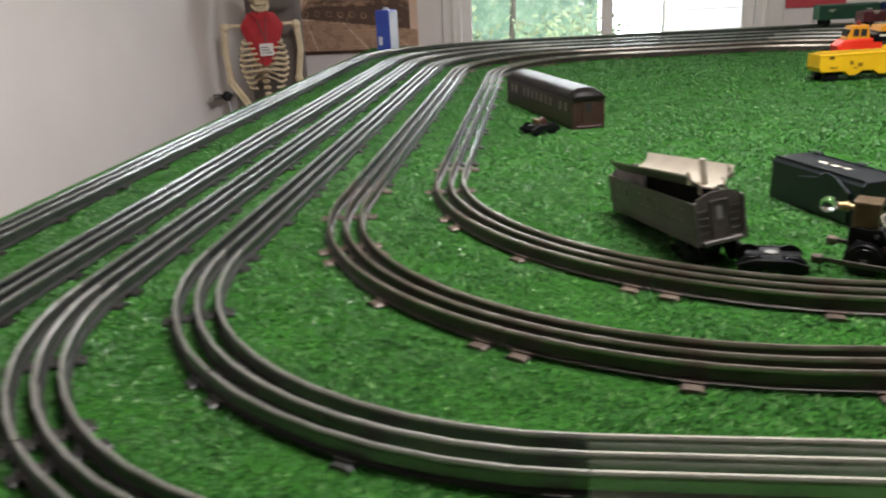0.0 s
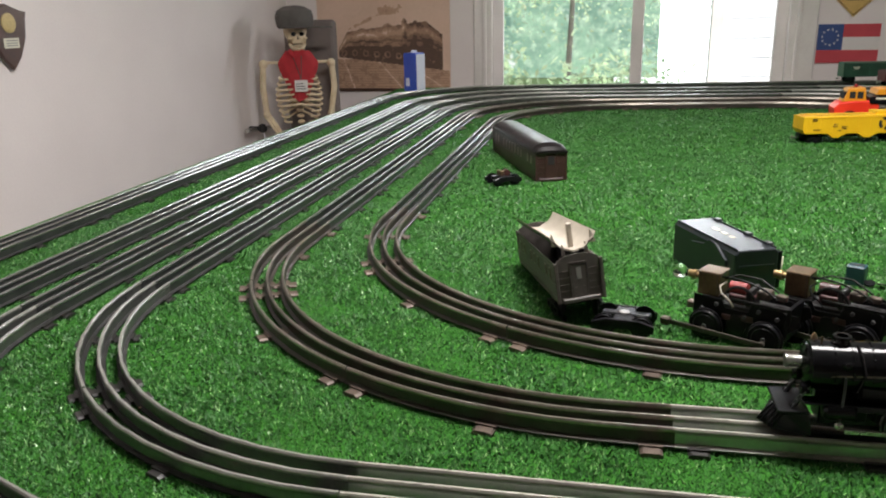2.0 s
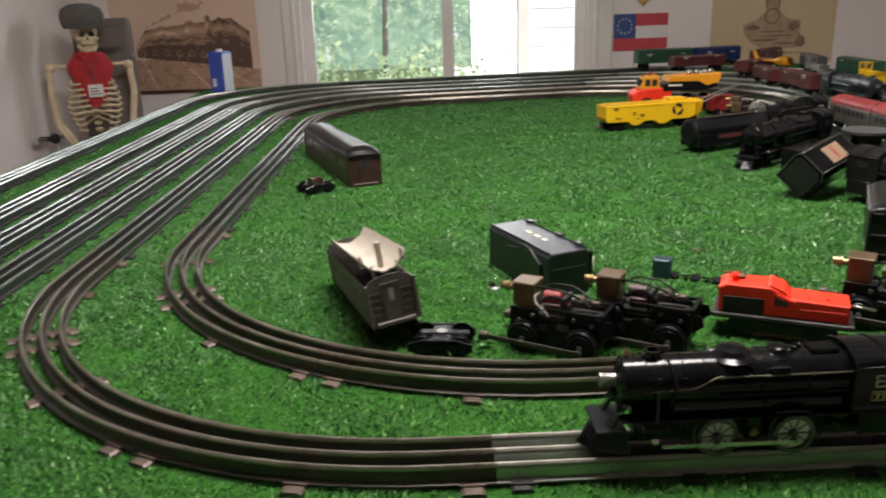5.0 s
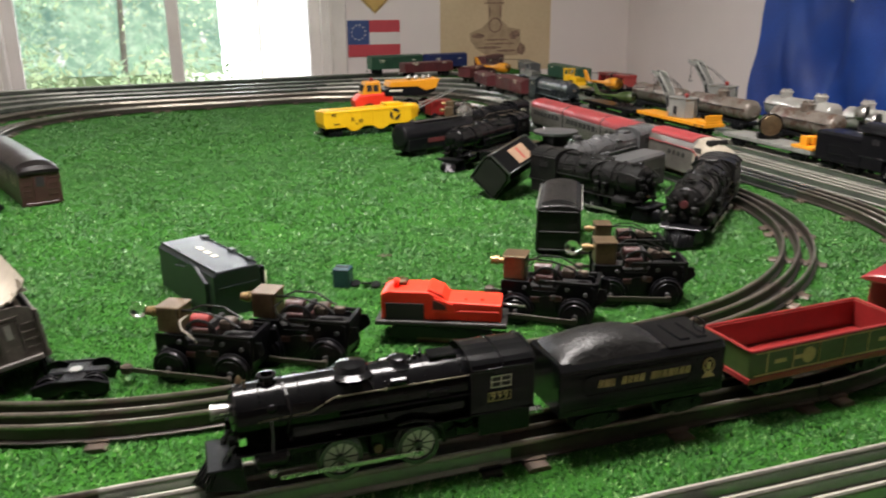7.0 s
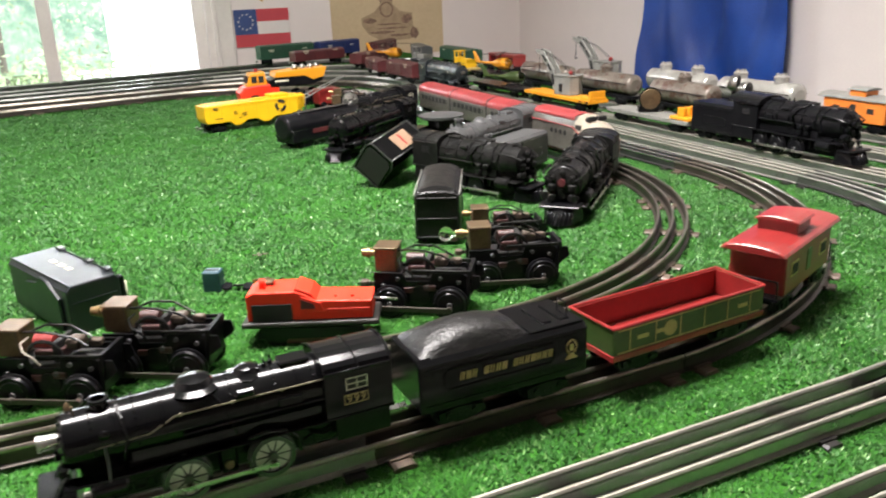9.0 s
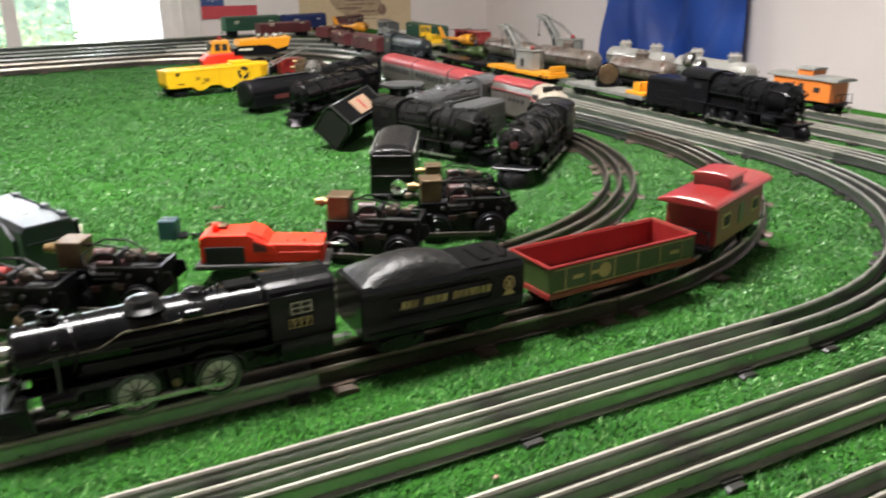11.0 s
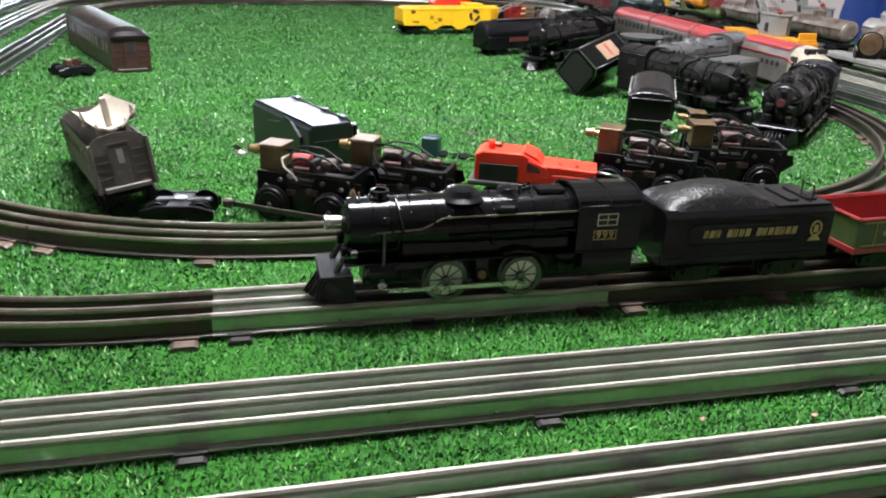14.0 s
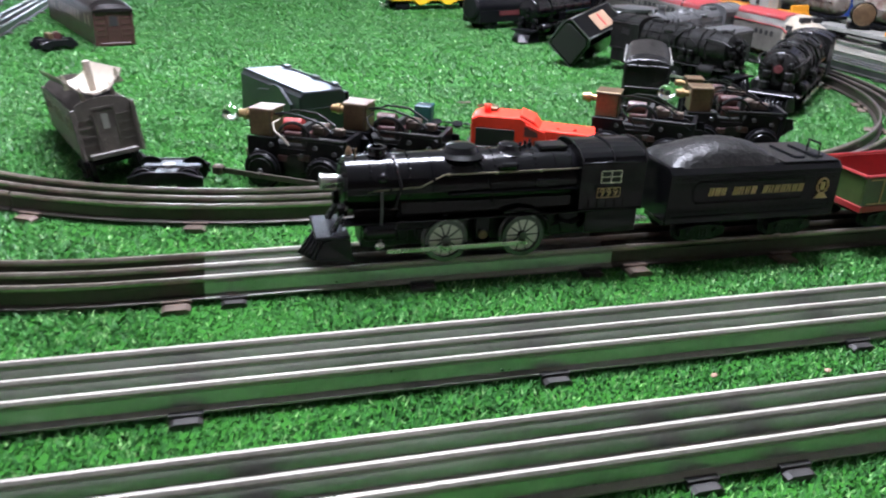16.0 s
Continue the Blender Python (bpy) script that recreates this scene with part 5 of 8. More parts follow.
def caboose(m, label, L=0.135, body=None, roof=None, group="", frames=None):
    body, roof = body or M_RED, roof or M_RED
    e = thing("caboose", m, label, "train car", group)
    hx, w, z0, z1 = L / 2, 0.0235, 0.017, 0.054
    part("body", box(B(), -hx + 0.014, hx - 0.014, -w, w, z0, z1, 0.001), body, e)
    bm = B()
    extrude(bm, arched(w + 0.003, z1, z1 + 0.0012, 0.006, 10), -hx, hx, "x", 0.001)
    part("roof", bm, roof, e)
    bm = B()
    extrude(bm, arched(w * 0.72, z1 + 0.003, z1 + 0.015, 0.004, 8), -0.016, 0.016, "x", 0.001)
    part("cupola", bm, body, e)
    bm = B()
    extrude(bm, arched(w * 0.72 + 0.002, z1 + 0.0152, z1 + 0.0156, 0.0042, 8), -0.019, 0.019, "x", 0.0006)
    part("cupola_roof", bm, roof, e)
    for s in (-1, 1):
        for x in (-0.034, 0.034):
            fr = part("window", box(B(), x - 0.0085, x + 0.0085, s * w - 0.0006, s * w + 0.0006, 0.031, 0.044, 0.0004), frames or M_GOLD, e, "yellow framed window")
            part("pane", box(B(), x - 0.0065, x + 0.0065, s * w - 0.0009, s * w + 0.0009, 0.033, 0.042), M_DARK, fr)
        part("door", box(B(), -0.005, 0.005, s * w - 0.0006, s * w + 0.0006, 0.027, 0.046, 0.0003), M_GREENTIN if body is M_RED else M_DARK, e)
        bm = B()
        box(bm, s * (hx - 0.014), s * (hx - 0.002), -w, w, z0 - 0.001, z0 + 0.001) if s > 0 else box(bm, -hx + 0.002, -hx + 0.014, -w, w, z0 - 0.001, z0 + 0.001)
        for y in (-w + 0.002, -0.006, 0.006, w - 0.002):
            tube(bm, [(s * (hx - 0.003), y, z0), (s * (hx - 0.003), y, z0 + 0.016)], 0.0007, 5)
        tube(bm, [(s * (hx - 0.003), -w + 0.002, z0 + 0.016), (s * (hx - 0.003), w - 0.002, z0 + 0.016)], 0.0008, 5)
        part("platform", bm, M_SATIN, e)
    part("underframe", box(B(), -hx + 0.006, hx - 0.006, -0.017, 0.017, 0.011, z0 - 0.0012, 0.001), M_SATIN, e)
    truck(e, -hx * 0.6), truck(e, hx * 0.6)
    coupler(e, hx, 1)
    return e


def on_t1(s):
    """A pose on the second loop's near side: s metres past x = 0.886 round the right-hand bend, heading back along -x."""
    r, cx, cy = 0.483, 0.886, 0.816 + 0.483
    if s <= 0:
        return pose(cx + s, 0.811 if s < -0.2 else 0.814, RT, 0, 0, 180.4)
    a = s / r
    return pose(cx + r * math.sin(a), cy - r * math.cos(a), RT, 0, 0, 180 + math.degrees(a))


# the standing train
steam_loco(pose(0.5785, 0.809, RT, 0, 0, 180.4) @ Matrix.Scale(0.888, 4), "gloss black steam locomotive with pale spoked driving wheels, number 999", L=0.221, body=M_BLACK, light=True, number="999", wr=0.0148, dx=0.008, stack=0.008, stack_x=0.0225, domes=((0.37, 0.0115, 0.0070), (0.58, 0.0078, 0.0065)))
tender(pose(0.759, 0.811, RT, 0, 0, 180.4), "gloss black tender with heaped coal and gold lettering", L=0.125)
gondola(on_t1(0.031))
caboose(on_t1(0.190), "bright red tinplate caboose with yellow framed windows", group="cars of the standing train")

# ---- things lying on the turf ----


def at(x, y, deg, z=0.0, pitch=0.0, roll=0.0, s=1.0):
    return pose(x, y, z) @ pose(0, 0, 0, 0, 0, deg) @ pose(0, 0, 0, roll, pitch, 0) @ Matrix.Scale(s, 4)


def coach(m, label, L, w, h, body, roof, windows=11, roofed=True, wheels=(), name="passenger_coach", bottom=0.0, group="", broken=False):
    e = thing(name, m, label, "train car", group)
    hx = L / 2
    t = 0.0016
    for s in (-1, 1):
        side = part("side_wall", box(B(), -hx, hx, min(s * w, s * (w - t)), max(s * w, s * (w - t)), bottom, h, 0.0003), body, e)
        for i in range(windows):
            x = -hx + L * (i + 1.3) / (windows + 1.6)
            if i in (2, windows - 3):
                continue
            fr = part("window", box(B(), x - L * 0.014, x + L * 0.014, s * w - 0.0007, s * w + 0.0007, bottom + (h - bottom) * 0.52, bottom + (h - bottom) * 0.82, 0.0002), M_WINDOWC, side)
            if broken:
                part("pane", box(B(), x - L * 0.011, x + L * 0.011, s * w - 0.0010, s * w + 0.0010, bottom + (h - bottom) * 0.56, bottom + (h - bottom) * 0.79), M_GRAYCOACH, fr)
        bm = B()
        for z in (0.12, 0.45, 0.90):
            box(bm, -hx, hx, s * w - 0.0005, s * w + 0.0005, bottom + (h - bottom) * z - 0.0004, bottom + (h - bottom) * z + 0.0004)
        part("belt_moulding", bm, body, side)
    for s in (-1, 1):
        end = part("end_wall", extrude(B(), arched(w - t - 0.0001, bottom, h, 0.0075), min(s * hx, s * (hx - t)), max(s * hx, s * (hx - t)), "x"), body, e)
        dr = part("door", box(B(), s * hx - 0.0007, s * hx + 0.0007, -w * 0.33, w * 0.33, bottom + 0.001, bottom + (h - bottom) * 0.93, 0.0003), body, end)
        bm = B()
        for y in (-w * 0.36, w * 0.36):
            box(bm, s * hx - 0.0012, s * hx + 0.0012, y - 0.0006, y + 0.0006, bottom, h)
        box(bm, s * hx - 0.0012, s * hx + 0.0012, -w * 0.36, w * 0.36, h - 0.0012, h)
        for k in range(5):
            z = bottom + (h - bottom) * (0.1 + 0.17 * k)
            for y in (-w * 0.68, w * 0.68):
                box(bm, s * hx - 0.0006, s * hx + 0.0006, y - w * 0.26, y + w * 0.26, z, z + 0.0010)
        part("door_frame", bm, body, end)
        part("door_window", box(B(), s * hx - 0.0010, s * hx + 0.0010, -w * (0.09 if broken else 0.20), w * (0.12 if broken else 0.20), bottom + (h - bottom) * 0.56, bottom + (h - bottom) * 0.86), M_GREYP if broken else M_DARK, end)
    for s in (-1, 1):
        for y in (-w + 0.0006, w - 0.0006):
            part("corner_post", box(B(), s * hx - 0.0016, s * hx + 0.0016, y - 0.0016, y + 0.0016, bottom, h + 0.001, 0.0004), body, e)
        part("end_sill", box(B(), min(s * hx, s * (hx + 0.004)), max(s * hx, s * (hx + 0.004)), -w * 0.8, w * 0.8, bottom, bottom + 0.004, 0.0006), body, e)
    # near-black lining paints in the open shell's inner shade
    if broken:
        for s in (-1, 1):
            part("shaded_inner_side", box(B(), -hx + t, hx - t, min(s * (w - t - 0.0002), s * (w - t - 0.0008)), max(s * (w - t - 0.0002), s * (w - t - 0.0008)), bottom, h - 0.001), M_DARK, e)
    part("floor_plate", box(B(), -hx + t, hx - t, -w + t, w - t, bottom, bottom + 0.0015), M_SATIN, e)
    if roofed:
        bm = B()
        prof = [(-w - 0.0016, h - 0.001)] + [(-(w + 0.0016) * math.cos(math.pi * k / 14), h + 0.001 + 0.0150 * math.sin(math.pi * k / 14) ** 0.85) for k in range(15)] + [(w + 0.0016, h - 0.001)]
        rows = []
        for x, k in ((-hx - 0.003, 0.25), (-hx + 0.003, 0.62), (-hx + 0.016, 1), (hx - 0.016, 1), (hx - 0.003, 0.62), (hx + 0.003, 0.25)):
            rows.append([bm.verts.new((x, y, h + (z - h) * (k if z > h else 1))) for y, z in prof])
        for a, b in zip(rows, rows[1:]):
            for j in range(len(prof) - 1):
                bm.faces.new((a[j], b[j], b[j + 1], a[j + 1])).smooth = 0.5 < k
        bm.faces.new(rows[0]), bm.faces.new(rows[-1][::-1])
        bmesh.ops.recalc_face_normals(bm, faces=bm.faces)
        part("roof", bm, roof, e)
    for x in wheels:
        truck(e, x, z=bottom - 0.0215, wb=0.024, r=0.0110, gauge=0.0175)
    return e


coach(at(0.217, 1.822, 110.5, 0.002), "dark brown heavyweight coach shell resting on the turf", 0.335, 0.0275, 0.049, M_COACH, M_COACHROOF, 13)
_e = coach(at(0.323, 1.094, 107.0, 0.0160, 5.5, -7.0), "weathered grey coach shell with its pale roof upturned", 0.185, 0.0222, 0.038, M_GRAYCOACH, None, 9, roofed=False, wheels=(-0.062,), broken=True)
# the roof lies upside down on top, pale inside and grey outside, its ends broken


def roof_sheet(lift, thick):
    bm = B()
    rows = []
    for i in range(13):
        y = 0.0215 * (1 - i / 6)
        z = lift + 0.0140 * abs(y / 0.0215) ** 2.2
        x0 = -0.089 + 0.0020 * math.sin(i * 2.1) + 0.004 * abs(y / 0.0215)
        x1 = 0.086 + 0.0020 * math.sin(i * 1.7)
        rows.append([bm.verts.new(p) for p in ((x0, y, 0.0468 + z), (x1, y, 0.0395 + z), (x1, y, 0.0395 + z + thick), (x0, y, 0.0468 + z + thick))])
    for a, b in zip(rows, rows[1:]):
        bridge(bm, a, b)
    bm.faces.new(rows[0]), bm.faces.new(rows[-1][::-1])
    bmesh.ops.recalc_face_normals(bm, faces=bm.faces)
    return bm


_sd = part("upturned_roof", roof_sheet(0.0, 0.0014), M_PLASTER, _e, "pale upturned roof with broken ends")
part("roof_skin", roof_sheet(-0.0009, 0.0008), M_GRAYCOACH, _sd, "grey painted outside of the roof")
part("resin_post", box(B(), -0.074, -0.069, -0.0026, 0.0026, 0.047, 0.071, 0.0010), M_PLASTER, _sd, "pale upright stub")
for y, z, d in ((0.0185, 0.065, 0.0024), (0.010, 0.0545, 0.002), (-0.012, 0.054, 0.002), (-0.0185, 0.064, 0.0028)):
    part("broken_lug", extrude(B(), [(y - d, z - 0.012), (y + d, z - 0.012), (y + d * 0.7, z), (y + d * 0.1, z - 0.002)], -0.084, -0.0815, "x"), M_PLASTER, _sd)


def loose_truck(m, label, mat=None, windings=False):
    e = thing("wheel_truck", m, label, "train truck", "loose trucks on the turf")
    bm = B()
    for s in (-1, 1):
        extrude(bm, [(-0.028, 0.006), (-0.016, 0.004), (-0.006, 0.008), (0.006, 0.008), (0.016, 0.004), (0.028, 0.006), (0.028, 0.013), (0.014, 0.017), (-0.014, 0.017), (-0.028, 0.013)], s * 0.0185 - 0.0016, s * 0.0185 + 0.0016, "y", 0.0005)
    part("side_frame", bm, mat or M_SATIN, e)
    bm = B()
    box(bm, -0.009, 0.009, -0.017, 0.017, 0.0125, 0.0165, 0.0012)
    box(bm, -0.024, 0.020, -0.005, 0.005, 0.014, 0.0175, 0.0012)
    part("bolster", bm, mat or M_SATIN, e)
    part("pin", lathe(B(), (0, 0, 0.0165), (0, 0, 1), [(0, 0.005), (0.0015, 0.005), (0.0018, 0.003)], 12), M_GREYP, e)
    for k in (-1, 1):
        bm = B()
        cyl(bm, (k * 0.0165, -0.017, 0.0095), (k * 0.0165, 0.017, 0.0095), 0.0014, 8)
        part("axle", bm, M_STEEL, e)
        for s in (-1, 1):
            wheel(e, k * 0.0165, s * 0.0145, 0.0095, "disc", 0.0024)
    if windings:
        bm = B()
        lathe(bm, (0.004, -0.006, 0.021), (0.3, 1, 0), [(0, 0.005), (0.0005, 0.0065), (0.010, 0.0065), (0.0105, 0.005)], 12)
        part("coil", bm, M_COPPER, e, "dark copper winding")
        part("brush_plate", box(B(), -0.010, -0.002, -0.008, 0.008, 0.017, 0.026, 0.001), M_BRASS, e)
    return e


loose_truck(at(0.389, 1.001, 172, 0.0), "black four-wheeled truck lying loose beside the coach shell")
loose_truck(at(0.196, 1.635, 35, 0.0, s=0.95), "small motor truck with copper windings lying loose", windings=True)


def motor_unit(m, label, bulb=True, red=False, rear=True):
    """An open electric locomotive chassis: side plates, brass reverser box, field coil, brush plate, wheels and rods."""
    e = thing("motor_chassis", m, label, "motor chassis", "open motor chassis on the turf")
    for s in (-1, 1):
        bm = B()
        extrude(bm, [(-0.042, 0.012), (-0.038, 0.007), (0.031, 0.007), (0.036, 0.013), (0.036, 0.037), (0.012, 0.037), (0.009, 0.030), (-0.010, 0.030), (-0.013, 0.038), (-0.036, 0.038), (-0.042, 0.034)], s * 0.0125 - 0.0008, s * 0.0125 + 0.0008, "y", 0.0003)
        part("side_plate", bm, M_SATIN, e)
        for x in (-0.027, 0.022):
            wheel(e, x, s * 0.0185, 0.0132, "disc", 0.0032)
        bm = B()
        y = s * 0.0262
        extrude(bm, [(-0.029, 0.0078), (0.048, 0.0098), (0.056, 0.0096), (0.058, 0.0120), (0.055, 0.0145), (0.046, 0.0138), (-0.028, 0.0124)], y - 0.0007, y + 0.0007, "y", 0.0003)
        cyl(bm, (-0.027, y - s * 0.003, 0.0105), (-0.027, y + s * 0.0014, 0.0105), 0.0026, 10)
        cyl(bm, (0.022, y - s * 0.003, 0.0110), (0.022, y + s * 0.0014, 0.0110), 0.0022, 10)
        part("side_rod", bm, M_BROWN, e)
        part("crosshead", box(B(), 0.050, 0.058, y - 0.0035, y + 0.0035, 0.0085, 0.0155, 0.0012), M_TIEB, e)
        for x, z in ((-0.008, 0.026), (0.016, 0.032), (-0.019, 0.033), (0.028, 0.026), (-0.034, 0.030)):
            part("stud", cyl(B(), (x, s * 0.0128, z), (x, s * 0.0155, z), 0.0017, 8), M_SLATE, e)
        part("gear", lathe(B(), (-0.002, s * 0.0130, 0.018), (0, s, 0), [(0, 0.0085), (0.0015, 0.0085), (0.0018, 0.002)], 16), M_DUSTY, e)
        part("top_strap", box(B(), -0.044, 0.004, s * 0.0145 - 0.0008, s * 0.0145 + 0.0008, 0.0375, 0.0405, 0.0005), M_DUSTY, e)
        part("rear_bracket", extrude(B(), [(-0.052, 0.028), (-0.042, 0.020), (-0.042, 0.036), (-0.050, 0.036)], s * 0.0135 - 0.0008, s * 0.0135 + 0.0008, "y"), M_SATIN, e)
    part("frame_block", box(B(), -0.037, 0.034, -0.0115, 0.0115, 0.010, 0.034, 0.0012), M_DARK, e)
    if rear:
        part("rear_plate", extrude(B(), [(-0.0445, 0.033), (-0.0415, 0.012), (-0.0390, 0.012), (-0.0415, 0.041), (-0.0445, 0.041)], -0.0155, 0.0155, "y", 0.0005), M_SATIN, e)
    rb = part("reverser_box", box(B(), 0.0165, 0.0350, -0.0100, 0.0100, 0.0365, 0.0560, 0.0010, 2), M_BRASS, e, "tarnished brass reverser box")
    part("lid", box(B(), 0.0158, 0.0357, -0.0107, 0.0107, 0.0561, 0.0570, 0.0004), M_BRASS, rb)
    for s in (-1, 1):
        part("fold_seam", box(B(), 0.0180, 0.0186, s * 0.0100 - 0.0004, s * 0.0100 + 0.0004, 0.038, 0.0555), M_TIEB, rb)
    bm = B()
    lathe(bm, (0.010, 0.002, 0.0455), (-1, 0, 0), [(0, 0.003), (0.0006, 0.0052), (0.0145, 0.0052), (0.0150, 0.003)], 18)
    part("coil_base", box(B(), -0.012, 0.008, -0.0100, 0.0100, 0.034, 0.0420, 0.0015, 2), M_COPPER, e)
    part("field_coil", bm, M_REDWIRE if red else M_COPPER, e, "red wrapped field coil" if red else "dark maroon field coil")
    part("core_plate", box(B(), -0.0105, -0.0065, -0.0112, 0.0112, 0.030, 0.0480, 0.0008), M_DARK, e)
    bm = B()
    box(bm, -0.024, -0.013, -0.007, 0.007, 0.0400, 0.0480, 0.0024, 3)
    box(bm, -0.034, -0.025, -0.0095, -0.003, 0.0385, 0.0440, 0.0014, 2)
    part("brush_holder", bm, M_TIEB, e)
    part("wire", tube(B(), [(0.0165, 0.004, 0.053), (0.008, 0.009, 0.0555), (-0.006, 0.009, 0.0545), (-0.020, 0.005, 0.049), (-0.030, 0.006, 0.043)], 0.0009, 5), M_DUSTY, e)
    part("wire", tube(B(), [(0.012, 0.006, 0.0500), (0.0145, 0.0125, 0.0480), (0.012, 0.0155, 0.043), (0.005, 0.0155, 0.038), (0.001, 0.0155, 0.033)], 0.0008, 5), M_PLASTER if red else M_DUSTY, e)
    part("wire", tube(B(), [(0.0165, -0.002, 0.050), (0.004, -0.004, 0.0550), (-0.012, -0.006, 0.0540), (-0.028, -0.004, 0.046)], 0.0009, 5), M_DUSTY, e)
    part("brush_plate", tube(B(), [(-0.002 + 0.0130 * math.cos(0.3 * k), 0.0128, 0.037 + 0.0130 * math.sin(0.3 * k)) for k in range(11)], 0.0013, 6), M_DUSTY, e)
    for x, z, w2 in ((-0.010, 0.0245, 0.005), (0.007, 0.0225, 0.004)):
        for s in (-1, 1):
            part("armature_end", box(B(), x - w2, x + w2, s * 0.0138 - 0.0008, s * 0.0138 + 0.0008, z - 0.0025, z + 0.0025, 0.0005), M_COPPER, e)
    bm = B()
    lathe(bm, (0.0355, 0.002, 0.0500), (1, 0, 0), [(0, 0.0026), (0.004, 0.0026), (0.0042, 0.0042), (0.007, 0.0042), (0.0072, 0.0034), (0.011, 0.0034)], 12)
    part("lamp_socket", bm, M_SOCKET, e, "brass lamp socket")
    if bulb:
        bm = B()
        lathe(bm, (0.0467, 0.002, 0.0500), (1, 0, 0), [(0, 0.0028), (0.002, 0.0036), (0.005, 0.0060), (0.008, 0.0068), (0.011, 0.0060), (0.0135, 0.0034), (0.0142, 0.0004)], 14)
        part("bulb", bm, M_LENS, e, "clear glass bulb")
    return e


motor_unit(at(0.489, 0.994, 150, s=1.06), "open black motor chassis with brass box and red coil", red=True)
motor_unit(at(0.564, 0.999, 150, s=1.08), "open black motor chassis with tarnished brass box", bulb=False)
motor_unit(at(0.795, 1.012, 146, s=1.12), "open black motor chassis leaning with wires exposed", bulb=False)
motor_unit(at(0.898, 1.030, 160, s=1.12), "open black motor chassis with a clear glass bulb")
motor_unit(at(0.940, 1.118, 160, 0, s=0.95), "open dark motor chassis behind the others", bulb=False)


def shell_tender(m):
    e = thing("tender_shell", m, "glossy green-black plastic tender shell standing on turf", "tender")
    bm = B()
    extrude(bm, [(-0.0245, 0.0), (0.0245, 0.0), (0.0245, 0.043), (0.0205, 0.0475), (-0.0205, 0.0475), (-0.0245, 0.043)], -0.066, 0.066, "x", 0.0016, 2)
    part("body", bm, M_TENDERG, e)
    bm = B()
    extrude(bm, [(-0.020, 0.004), (0.052, 0.004), (0.052, 0.034), (0.030, 0.046), (0.018, 0.048), (0.006, 0.040), (-0.020, 0.036)], -0.0275, -0.0240, "y", 0.0006)
    part("side_panel", bm, M_TENDERG, e)
    bm = B()
    for s in (-1, 1):
        box(bm, -0.064, 0.064, s * 0.0215 - 0.0007, s * 0.0215 + 0.0007, 0.0470, 0.0488, 0.0003)
    box(bm, 0.0655, 0.0672, -0.02, 0.02, 0.030, 0.0315)
    part("moulding", bm, M_TENDERG, e)
    bm = B()
    for x, l in ((-0.018, 0.012), (0.000, 0.010), (0.016, 0.008)):
        box(bm, x - l / 2, x + l / 2, -0.002, 0.003, 0.0474, 0.0479)
    part("lettering", bm, M_CREAM, e, "faded pale lettering")
    for x in (-0.050, 0.012, 0.050):
        part("hinge_lug", box(B(), x - 0.005, x + 0.005, 0.018, 0.025, 0.047, 0.0505, 0.001), M_TENDERG, e)
    bm = B()
    box(bm, 0.058, 0.066, 0.0245, 0.029, 0.004, 0.044, 0.001)
    part("end_step", bm, M_SATIN, e)
    bm = B()
    tube(bm, [(0.064, 0.0295, 0.012), (0.064, 0.0300, 0.038)], 0.0010, 6)
    part("grab_rail", bm, M_CREAM, e)
    return e


shell_tender(at(0.497, 1.180, -67.5))


